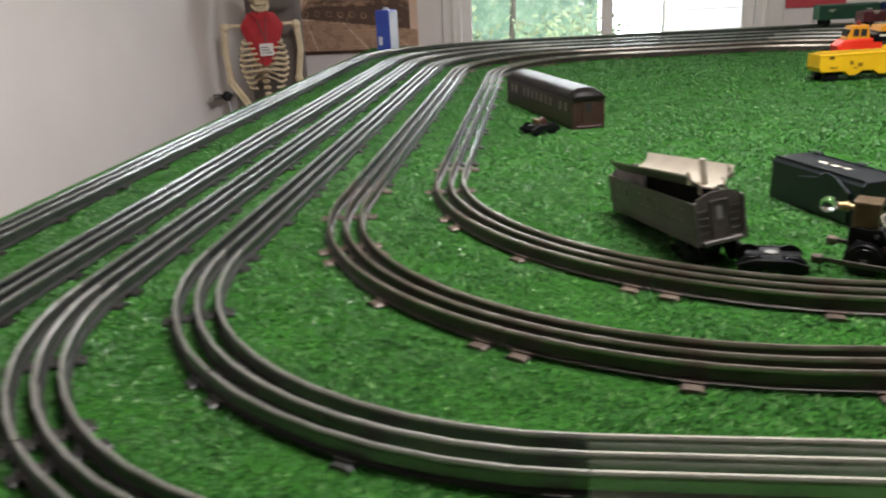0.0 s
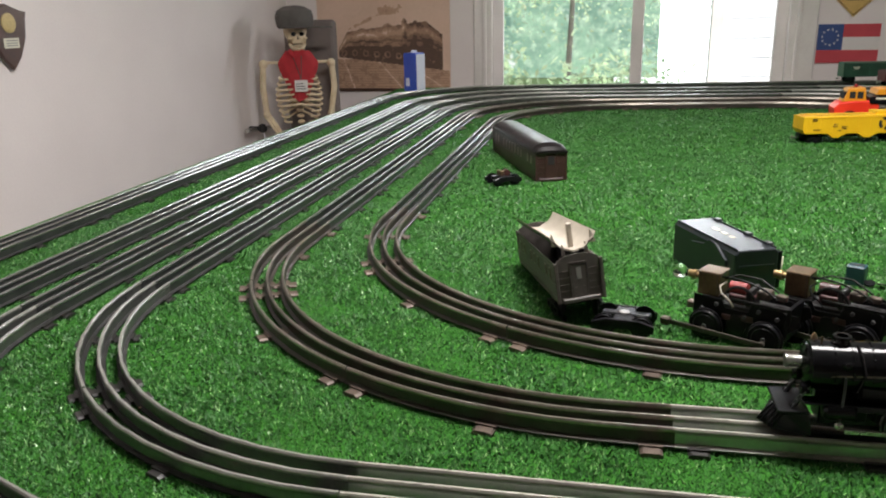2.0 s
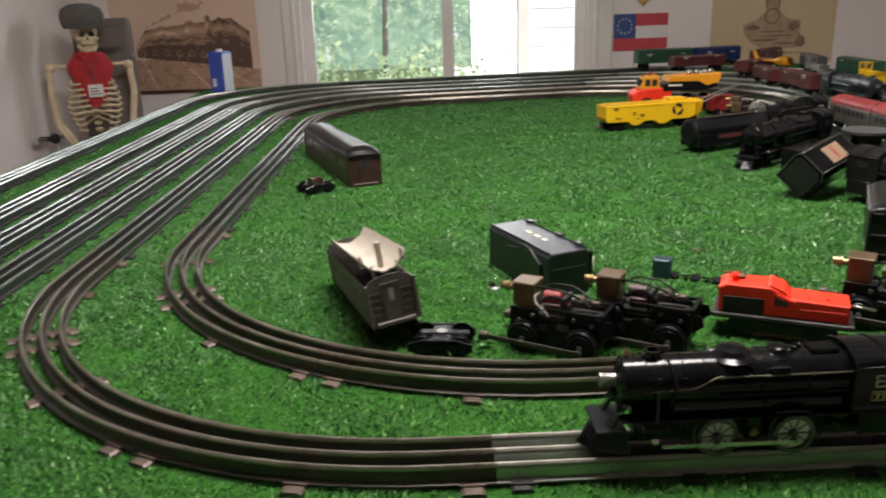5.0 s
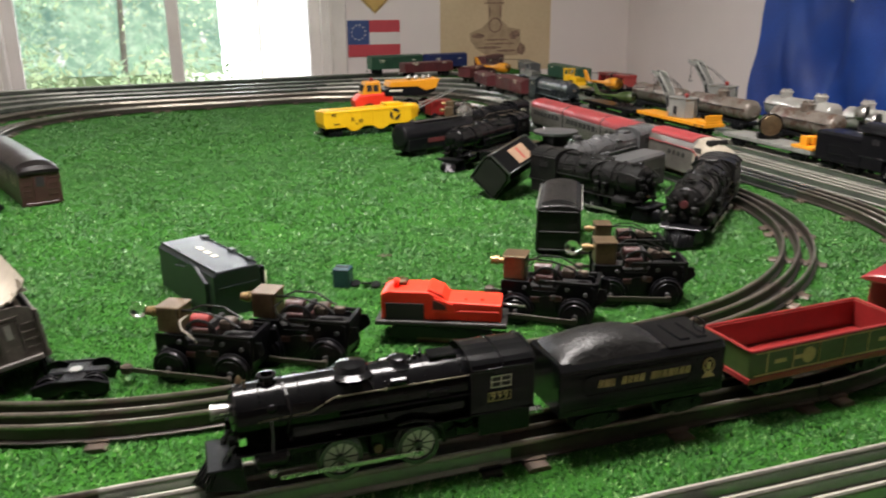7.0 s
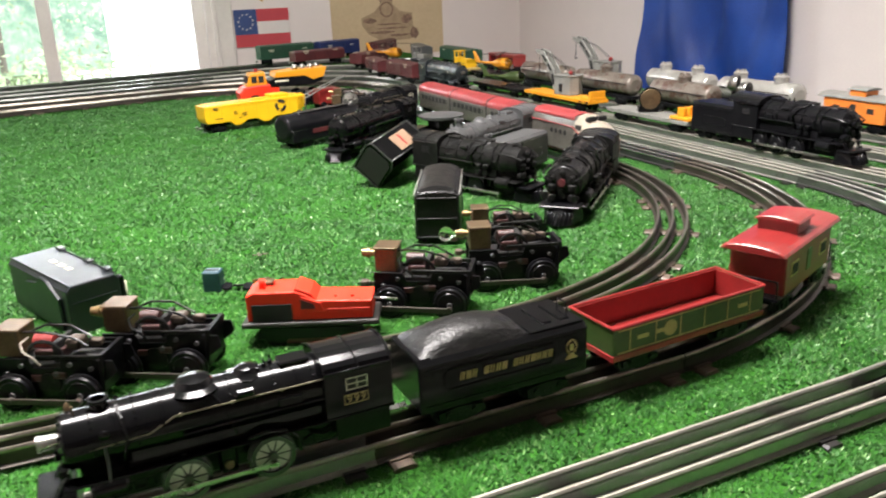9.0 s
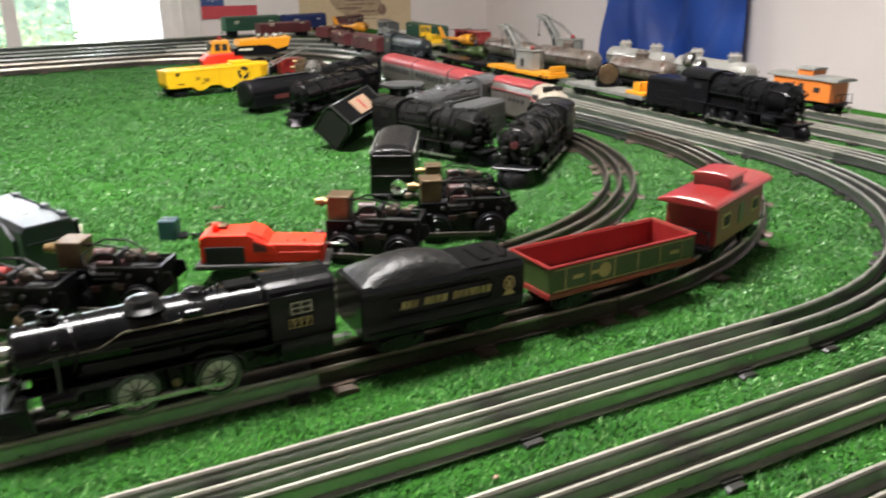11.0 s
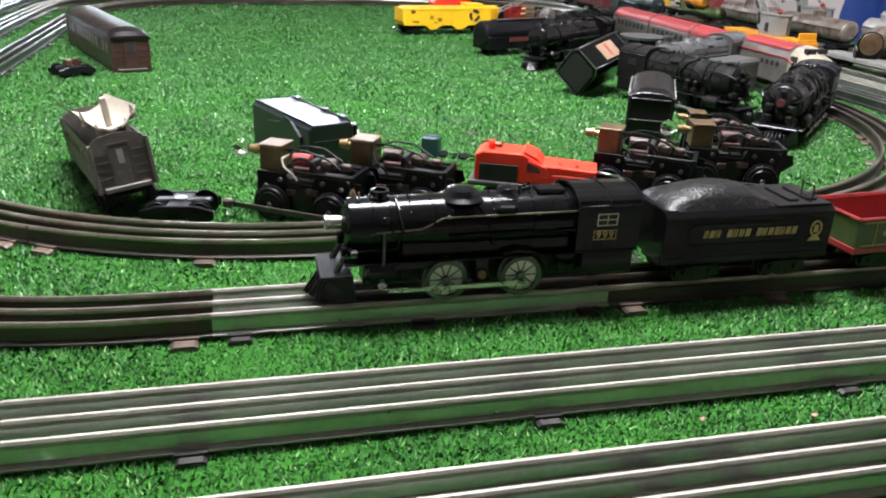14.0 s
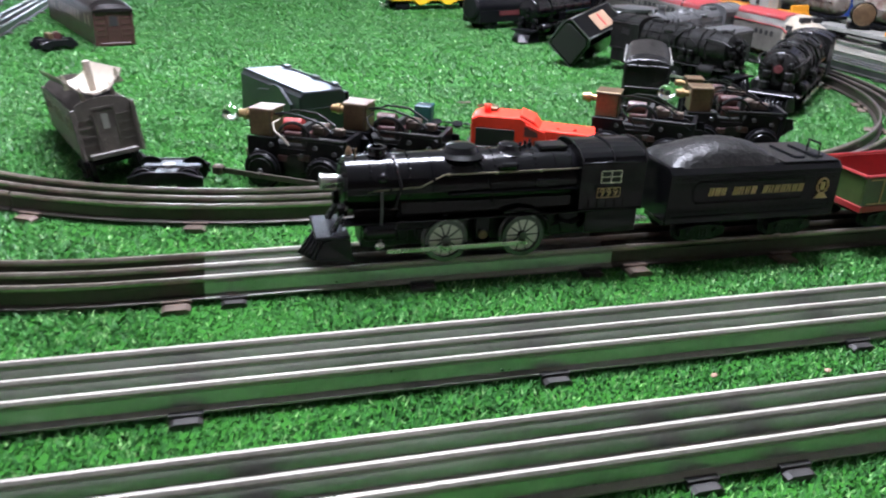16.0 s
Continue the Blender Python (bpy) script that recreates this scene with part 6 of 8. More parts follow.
def orange_unit(m):
    e = thing("switcher_locomotive", m, "bright orange toy switcher locomotive on a black frame", "locomotive")
    bm = B()
    extrude(bm, [(0.050, 0.0220), (0.050, 0.0435), (0.044, 0.0465), (0.010, 0.0465), (0.004, 0.0440), (-0.006, 0.0385), (-0.050, 0.0370), (-0.050, 0.0220)], -0.0155, 0.0155, "y", 0.0012, 2)
    part("body", bm, M_ORANGE, e)
    bm = B()
    extrude(bm, [(0.006, 0.029), (0.006, 0.0425), (-0.010, 0.0365), (-0.012, 0.029)], -0.0165, -0.0150, "y", 0.0004)
    extrude(bm, [(0.006, 0.029), (0.006, 0.0425), (-0.010, 0.0365), (-0.012, 0.029)], 0.0150, 0.0165, "y", 0.0004)
    box(bm, -0.048, -0.014, -0.0160, 0.0160, 0.0285, 0.0315, 0.0006)
    part("step_panel", bm, M_ORANGE, e)
    for s in (-1, 1):
        part("side_grille", box(B(), 0.014, 0.046, s * 0.0158 - 0.0006, s * 0.0158 + 0.0006, 0.022, 0.0365, 0.0003), M_DARK, e)
    part("frame", box(B(), -0.055, 0.055, -0.0195, 0.0195, 0.0172, 0.0218, 0.0016, 2), M_TIEK, e, "dark running plate")
    part("gear_case", box(B(), -0.022, 0.022, -0.0165, 0.0165, 0.0015, 0.0171, 0.0025, 2), M_MAROON, e, "dark red gear case")
    for s in (-1, 1):
        for x in (-0.030, 0.028):
            wheel(e, x, s * 0.0150, 0.0095, "disc", 0.0026)
        bm = B()
        extrude(bm, [(-0.046, 0.008), (0.044, 0.008), (0.040, 0.0171), (-0.042, 0.0171)], s * 0.0185 - 0.0008, s * 0.0185 + 0.0008, "y")
        part("side_frame", bm, M_SATIN, e)
    bm = B()
    cyl(bm, (0.038, 0.004, 0.0465), (0.038, 0.004, 0.0535), 0.0026, 10)
    part("exhaust_pipe", bm, M_ORANGE, e)
    part("cab_hood", extrude(B(), [(0.012, 0.0465), (0.010, 0.0490), (-0.001, 0.0445), (-0.006, 0.0385), (0.004, 0.0440)], -0.0140, 0.0140, "y", 0.0006), M_ORANGE, e)
    part("side_window", extrude(B(), [(0.0065, 0.0320), (0.0065, 0.0405), (-0.0040, 0.0360), (-0.0050, 0.0320)], 0.0164, 0.0170, "y"), M_MAROON, e, "dark red window recess")
    for x in (-0.020, -0.034):
        part("hood_stud", cyl(B(), (x, 0.006, 0.0372), (x, 0.006, 0.0392), 0.0014, 8), M_ORANGE, e)
    bm = B()
    box(bm, 0.030, 0.040, -0.009, 0.000, 0.0465, 0.0505, 0.0010)
    tube(bm, [(0.048, -0.008, 0.049), (0.034, -0.006, 0.051)], 0.0012, 6)
    part("horn", bm, M_BRASS, e)
    bm = B()
    tube(bm, [(-0.050, 0.0, 0.033), (-0.070, 0.0, 0.031)], 0.0011, 6)
    part("pin_rod", bm, M_STEEL, e)
    return e


orange_unit(at(0.690, 1.003, 155.5, s=1.05))
_e = thing("coupling_piece", at(0.632, 1.166, 152, 0), "small teal plastic weight on a black chain link", "train part")
part("weight", box(B(), -0.009, 0.009, -0.008, 0.008, 0.0, 0.0215, 0.0012), M_TEAL, _e)
part("groove", box(B(), -0.0075, 0.0075, -0.0022, 0.0022, 0.0210, 0.0219, 0.0003), M_DARK, _e)
_b = B()
for i in range(6):
    ax = -0.014 - i * 0.011
    lathe(_b, (ax, 0.001 * (-1) ** i, 0.0035), (0, 0.3 * (-1) ** i, 1), [(0, 0.0055), (0.0018, 0.0055)], 10)
part("chain", _b, M_SATIN, _e)

# ---- the pile of black locomotives ----
GP = "black locomotives parked on the turf"


def stub_tender(m):
    """A tall black tender seen end on, with an arched rough top and a sunk end panel."""
    e = thing("tender", m, "upright black tender with rough arched coal top", "tender", GP)
    w, hx = 0.0235, 0.060
    part("body", extrude(B(), arched(w, 0.006, 0.052, 0.006), -hx, hx, "x", 0.001), M_DUSTY, e)
    bm = B()
    nx, ny, V = 26, 12, []
    for i in range(nx + 1):
        for j in range(ny + 1):
            u, v = i / nx, j / ny * 2 - 1
            z = 0.0545 + 0.0080 * (1 - v * v) ** 0.6 + 0.0012 * noise.noise((u * 26, v * 9, 5)) + 0.0007 * noise.noise((u * 70, v * 30, 8))
            V.append(bm.verts.new((-hx + 0.002 + (2 * hx - 0.004) * u, v * (w - 0.001), z if 0 < i < nx and 0 < j < ny else 0.052)))
    for i in range(nx):
        for j in range(ny):
            bm.faces.new((V[i * (ny + 1) + j], V[(i + 1) * (ny + 1) + j], V[(i + 1) * (ny + 1) + j + 1], V[i * (ny + 1) + j + 1])).smooth = True
    part("coal_load", bm, M_COAL, e, "black coal with glints painted in its colour")
    for s in (-1, 1):
        bm = B()
        x0, x1 = min(s * hx, s * (hx + 0.002)), max(s * hx, s * (hx + 0.002))
        for y in (-w + 0.001, w - 0.003):
            box(bm, x0, x1, y, y + 0.002, 0.008, 0.054, 0.0004)
        for z in (0.008, 0.028, 0.050):
            box(bm, x0, x1, -w + 0.003, w - 0.003, z, z + 0.0018, 0.0004)
        for y in (-0.010, 0.0, 0.010):
            box(bm, x0, x1, y - 0.001, y + 0.001, 0.050, 0.058, 0.0004)
        part("end_frame", bm, M_DUSTY, e)
        bm = B()
        tube(bm, [(-hx + 0.002, s * (w + 0.0004), 0.054), (hx - 0.002, s * (w + 0.0004), 0.054)], 0.0008, 5)
        part("edge_bead", bm, M_GREYP, e)
    truck(e, -0.032, z=-0.006), truck(e, 0.032, z=-0.006)
    return e


stub_tender(at(0.920, 1.236, 62, s=1.1))
steam_loco(at(1.137, 1.252, -136, s=1.2), "large dusty black steam locomotive with a red front marker", L=0.220, r=0.0212, az=0.0415, cab_h=0.0625, body=M_DUSTY, drivers=4, wr=0.0115, style="disc", group=GP, bands=4, stack=0.006, rods=True, marker=True)
steam_loco(at(1.044, 1.368, -68, s=1.06), "dusty black steam locomotive with a heavy round boiler front", L=0.195, r=0.0212, az=0.050, body=M_DUSTY, drivers=3, wr=0.0135, style="disc", group=GP, bands=4, stack=0.005)
steam_loco(at(1.140, 1.520, -152, s=1.12), "slate grey cast steam locomotive with tall stack", L=0.215, r=0.017, az=0.052, body=M_SLATE, drivers=3, wr=0.0125, style="disc", group=GP, stack=0.013, bands=3)
tender(at(1.130, 1.425, 28), "slate grey smooth tender with rounded edges", L=0.145, w=0.022, h=0.062, z0=0.012, body=M_SLATE, coal=False, letters=False)


def tilted_shell(m):
    e = thing("cab_shell", m, "black tender shell tipped on its side with tan label", "tender", GP)
    bm = B()
    extrude(bm, [(-0.026, 0.0), (0.026, 0.0), (0.026, 0.046), (0.020, 0.056), (-0.020, 0.056), (-0.026, 0.046)], -0.050, 0.050, "x", 0.002, 2)
    part("body", bm, M_BLACK, e)
    # dark patch paints the hollow's shade on the solid end
    bm = B()
    extrude(bm, [(-0.022, 0.004), (0.022, 0.004), (0.022, 0.044), (0.016, 0.050), (-0.016, 0.050), (-0.022, 0.044)], 0.0502, 0.0512, "x")
    part("painted_hollow", bm, M_DARK, e)
    bm = B()
    box(bm, -0.026, 0.014, -0.013, 0.015, 0.0562, 0.0568)
    lb = part("label_plate", bm, M_TANLABEL, e, "tan printed label")
    bm = B()
    box(bm, -0.0075, -0.0035, -0.010, 0.012, 0.0568, 0.0571)
    part("label_print", bm, M_REDWIRE, lb)
    # pale beads paint edge highlights on the glossy shell
    ol = [(-0.026, 0.0), (0.026, 0.0), (0.026, 0.046), (0.020, 0.056), (-0.020, 0.056), (-0.026, 0.046), (-0.026, 0.0)]
    for x in (-0.050, 0.050):
        part("rim", tube(B(), [(x, y, z) for y, z in ol], 0.0011, 6), M_GREY, e, "pale bead painting the rim's highlight")
    for y, z in ((-0.020, 0.0562), (0.020, 0.0562)):
        part("edge_bead", tube(B(), [(-0.050, y, z), (0.050, y, z)], 0.0009, 6), M_GREY, e)
    return e


tilted_shell(at(0.953, 1.513, -145, 0.024, 10, -40))
steam_loco(at(1.025, 1.765, -141, s=1.05), "black steam locomotive with ribbed boiler facing the camera side", L=0.250, r=0.021, body=M_BLACK, drivers=3, wr=0.0125, style="disc", group=GP, bands=6, stack=0.004)
tender(at(1.040, 1.665, 36), "flat topped black tender with pale edge lines", L=0.150, w=0.022, h=0.044, z0=0.010, body=M_BLACK, coal=False, letters=False)


def vandy(m):
    e = thing("tank_tender", m, "long rounded black tank tender on trucks", "tender", GP)
    bm = B()
    lathe(bm, (-0.095, 0, 0.040), (1, 0, 0), [(0, 0.018), (0.002, 0.0225), (0.006, 0.0245), (0.184, 0.0245), (0.188, 0.0225), (0.190, 0.018)], 24)
    box(bm, -0.090, 0.090, -0.0245, 0.0245, 0.013, 0.036, 0.001)
    part("body", bm, M_SATIN, e)
    part("deck", box(B(), -0.070, 0.060, -0.010, 0.010, 0.0625, 0.0655, 0.001), M_SATIN, e)
    part("number_board", box(B(), -0.040, 0.040, 0.0244, 0.0252, 0.026, 0.034), M_MAROON, e)
    truck(e, -0.055), truck(e, 0.055)
    return e


vandy(at(0.965, 1.890, -155))
_e = thing("turntable_stand", at(1.135, 1.690, 20), "small black stand with a flat round grey top", "train part")
part("post", box(B(), -0.020, 0.020, -0.016, 0.016, 0.0, 0.056, 0.002), M_SATIN, _e)
part("disc", lathe(B(), (0, 0, 0.056), (0, 0, 1), [(0, 0.026), (0.001, 0.040), (0.0055, 0.041), (0.006, 0.036), (0.007, 0.010)], 24), M_SLATE, _e)
steam_loco(at(1.130, 2.000, -150), "far black steam locomotive with a bright headlamp", L=0.22, r=0.018, body=M_SATIN, drivers=3, wr=0.0125, style="disc", group=GP, light=True)
_e = thing("chrome_lamp", at(1.052, 1.955, -110), "round chrome headlamp propped among the black locomotives", "lamp")
part("stand", lathe(B(), (0, 0, 0), (0, 0, 1), [(0, 0.016), (0.004, 0.016), (0.006, 0.007), (0.052, 0.006)], 12), M_SATIN, _e)
part("shell", lathe(B(), (-0.014, 0, 0.066), (1, 0, 0), [(0, 0.003), (0.003, 0.009), (0.009, 0.0145), (0.016, 0.0165), (0.020, 0.0165)], 18), M_STEEL, _e, "bright chrome shell")
part("glass", lathe(B(), (0.0055, 0, 0.066), (1, 0, 0), [(0, 0.0155), (0.002, 0.014), (0.005, 0.004)], 18), M_STEEL, _e)
motor_unit(at(1.100, 2.120, 170), "open motor chassis with wires behind the locomotives", bulb=False)
motor_unit(at(1.140, 2.230, 160), "far open motor chassis among loose rods", bulb=False)


def trestle(m):
    e = thing("derrick_frame", m, "thin grey metal derrick frame lying folded", "train part")
    for y in (-0.014, 0.014):
        part("boom", tube(B(), [(-0.06, y, 0.03), (0.09, y * 0.4, 0.075)], 0.0016, 6), M_GREYP, e)
    for k in range(5):
        f = k / 4
        part("strut", tube(B(), [(-0.06 + 0.15 * f, -0.014 * (1 - 0.6 * f), 0.03 + 0.045 * f), (-0.045 + 0.13 * f, 0.014 * (1 - 0.6 * f), 0.034 + 0.04 * f)], 0.0012, 5), M_GREYP, e)
    for x, y in ((-0.06, -0.014), (-0.06, 0.014), (-0.03, 0.0)):
        part("leg", tube(B(), [(x, y, 0.0), (x, y, 0.045)], 0.0016, 6), M_GREYP, e)
    return e


trestle(at(1.075, 2.30, 20))


def hopper(m):
    e = thing("hopper_car", m, "yellow plastic covered hopper car with black emblem", "train car")
    hx, w = 0.118, 0.0265
    bm = B()
    extrude(bm, [(-hx, 0.030), (-hx + 0.004, 0.021), (-0.064, 0.021), (-0.052, 0.012), (-0.040, 0.012), (-0.022, 0.021), (0.000, 0.021), (0.014, 0.012), (0.026, 0.012), (0.044, 0.021), (hx - 0.030, 0.021), (hx - 0.004, 0.034), (hx, 0.046), (hx, 0.060), (hx - 0.052, 0.060), (-hx, 0.057)], -w, w, "y", 0.0008)
    part("body", bm, M_YELLOW, e)
    part("roof_hatch", box(B(), 0.040, 0.082, -0.017, 0.017, 0.0592, 0.0672, 0.001), M_YELLOW, e)
    part("running_board", box(B(), -hx + 0.002, hx + 0.006, -0.006, 0.006, 0.0602, 0.0615), M_YELLOW, e)
    for s in (-1, 1):
        bm = B()
        for i in range(9):
            x = -hx + 0.012 + i * 0.0265
            box(bm, x - 0.0008, x + 0.0008, s * w - 0.0009, s * w + 0.0009, 0.022, 0.056)
        box(bm, -hx, hx, s * w - 0.0009, s * w + 0.0009, 0.0545, 0.0565)
        part("rib", bm, M_YELLOW, e)
        bm = B()
        for k in range(3):
            a0 = 0.5 + k * 2.09
            pts = [(0.056 + math.cos(a0 + j * 0.26) * 0.0135, 0.0425 + math.sin(a0 + j * 0.26) * 0.0135) for j in range(7)] + [(0.056 + math.cos(a0 + j * 0.26) * 0.0072, 0.0425 + math.sin(a0 + j * 0.26) * 0.0072) for j in range(6, -1, -1)]
            extrude(bm, pts, s * w + s * 0.0010, s * w + s * 0.0015, "y")
        part("emblem", bm, M_DARK, e, "round black arrow emblem")
        for k in range(6):
            part("ladder_rung", box(B(), 0.098, 0.115, s * (w + 0.0016) - 0.0006, s * (w + 0.0016) + 0.0006, 0.034 + 0.0042 * k, 0.0352 + 0.0042 * k), M_YELLOW, e)
        bm = B()
        for x, z, l in ((-0.094, 0.052, 0.010), (-0.094, 0.049, 0.010), (-0.050, 0.041, 0.008), (-0.050, 0.037, 0.009), (-0.030, 0.036, 0.012), (-0.030, 0.032, 0.010), (-0.088, 0.030, 0.016), (-0.040, 0.028, 0.006)):
            box(bm, x - l / 2, x + l / 2, s * w + s * 0.0011 - 0.0002, s * w + s * 0.0011 + 0.0002, z - 0.0007, z + 0.0007)
        part("lettering", bm, M_DARK, e)
    part("underframe", box(B(), -hx, hx, -0.008, 0.008, 0.012, 0.0205), M_SATIN, e)
    truck(e, -hx + 0.030), truck(e, hx - 0.032)
    coupler(e, -hx, -1), coupler(e, hx, 1)
    return e


hopper(at(0.893, 2.168, 11.0))


def dump_truck(m):
    e = thing("toy_dump_truck", m, "orange and yellow toy dump truck with black bed stripe", "toy truck")
    bm = B()
    extrude(bm, [(0.110, 0.020), (0.112, 0.040), (0.100, 0.052), (0.070, 0.056), (0.020, 0.056), (0.020, 0.020)], -0.028, 0.028, "y", 0.003, 2)
    part("hood", bm, M_ORANGE, e)
    bm = B()
    extrude(bm, [(0.094, 0.054), (0.084, 0.082), (0.050, 0.084), (0.046, 0.054)], -0.024, 0.024, "y", 0.002, 2)
    cab = part("cab", bm, M_AMBER, e)
    for s in (-1, 1):
        for x in (0.060, 0.076):
            part("cab_window", box(B(), x - 0.006, x + 0.006, s * 0.0243 - 0.0005, s * 0.0243 + 0.0005, 0.061, 0.076), M_DARK, cab)
    part("windshield", box(B(), 0.0865, 0.0925, -0.019, 0.019, 0.060, 0.075), M_DARK, cab)
    part("beacon", lathe(B(), (0.066, 0, 0.084), (0, 0, 1), [(0, 0.005), (0.005, 0.0045), (0.008, 0.001)], 10), M_RED, cab, "red roof beacon")
    bm = B()
    extrude(bm, [(0.040, 0.050), (0.042, 0.064), (0.020, 0.070), (0.006, 0.080), (-0.092, 0.082), (-0.082, 0.056), (-0.050, 0.048)], -0.032, 0.032, "y", 0.002)
    bed = part("bed", bm, M_SATIN, e, "black dump bed")
    part("bed_side", extrude(B(), [(0.030, 0.070), (0.026, 0.0815), (-0.094, 0.0865), (-0.086, 0.066), (-0.060, 0.060), (-0.040, 0.070)], -0.0335, 0.0335, "y", 0.001), M_AMBER, bed, "amber bed side")
    part("bed_lettering", box(B(), -0.002, 0.030, -0.0325, 0.0325, 0.060, 0.064), M_CREAM, bed)
    part("chassis", box(B(), -0.095, 0.105, -0.018, 0.018, 0.014, 0.030, 0.002), M_RED, e, "red chassis block")
    for s in (-1, 1):
        for x in (0.078, -0.030, -0.070):
            wheel(e, x, s * 0.027, 0.0175, "disc", 0.0045)
    for x in (-0.024, -0.042, -0.060, -0.078):
        part("load_ball", ball(B(), (x, 0.006 * (-1) ** int(x * 100), 0.088), 0.0075, 10), M_STEEL, e)
    return e


dump_truck(at(1.040, 2.440, 178, s=1.1))
part("bumper", box(B(), -0.004, 0.004, -0.02, 0.02, 0.0, 0.03, 0.002), M_GREYP, thing("grey_buffer", at(1.165, 2.42, 10), "grey plastic buffer stop on the turf", "train part"))
_e = thing("red_toy_wagon", at(1.115, 2.33, 8), "small red toy wagon beside the truck", "toy truck")
part("tub", box(B(), -0.030, 0.030, -0.018, 0.018, 0.012, 0.050, 0.002), M_RED, _e)
for _s in (-1, 1):
    for _x in (-0.018, 0.018):
        wheel(_e, _x, _s * 0.019, 0.009, "disc", 0.003)
# a dry leaf scrap
_b = B()
for i in range(5):
    a = i * 1.25
    extrude(_b, [(0, 0), (math.cos(a) * 0.010, math.sin(a) * 0.010), (math.cos(a + 0.5) * 0.007, math.sin(a + 0.5) * 0.007)], 0.004 + 0.0006 * i, 0.0046 + 0.0006 * i, "z")
solo("dry_leaf", _b, M_TIEB, "curled brown dry leaf on the turf", "leaf", m=at(0.696, 1.238, 20))
for _x, _y in ((0.03, 0.78), (-0.16, 0.93), (0.13, 0.70), (0.585, 0.648), (0.66, 0.662), (0.72, 0.655), (0.45, 0.955), (0.92, 0.70)):
    solo("turf_crumb", ball(B(), (0, 0, 0.004), 0.0016, 7, 1.5, 1.0, 0.6), M_TANLABEL, "small tan crumb lying on the turf", "crumb", "crumbs on the turf", m=at(_x, _y, 30))

# ---- trains on the right-hand tracks ----
GQ = "cars on the right-hand tracks"
TR = {0: 1.265, 1: 1.369, 2: 1.447, 3: 1.532, 4: 1.655, 5: 1.775}


def rail_at(k, y, deg=-90.0):
    return at(TR[k], y, deg, RT)


def streamliner(m, label, L=0.155):
    e = thing("streamlined_coach", m, label, "train car", "red roofed passenger train")
    hx, w = L / 2, 0.0245
    part("body", box(B(), -hx, hx, -w, w, 0.010, 0.046, 0.002, 2), M_SILVERP, e)
    bm = B()
    extrude(bm, arched(w + 0.0006, 0.0462, 0.050, 0.013, 12), -hx + 0.001, hx - 0.001, "x", 0.0008)
    part("roof", bm, M_ROOFRED, e, "faded red roof")
    for s in (-1, 1):
        part("window_band", box(B(), -hx + 0.010, hx - 0.010, s * w - 0.0006, s * w + 0.0006, 0.030, 0.040), M_DARK, e)
        bm = B()
        for i in range(8):
            x = -hx + L * (i + 0.8) / 8.6
            box(bm, x - 0.0022, x + 0.0022, s * w - 0.0009, s * w + 0.0009, 0.029, 0.041)
        for z in (0.016, 0.020, 0.024):
            box(bm, -hx + 0.002, hx - 0.002, s * w - 0.0007, s * w + 0.0007, z - 0.0005, z + 0.0005)
        part("fluting", bm, M_SILVERP, e)
    bm = B()
    extrude(bm, arched(w - 0.001, 0.012, 0.050, 0.0125, 12), hx - 0.0005, hx + 0.006, "x")
    part("vestibule", bm, M_DARK, e, "black rubber diaphragm")
    truck(e, -hx * 0.65), truck(e, hx * 0.65)
    return e


for _y in (1.955, 1.795, 1.635):
    streamliner(rail_at(0, _y), "silver streamlined coach with faded red roof")


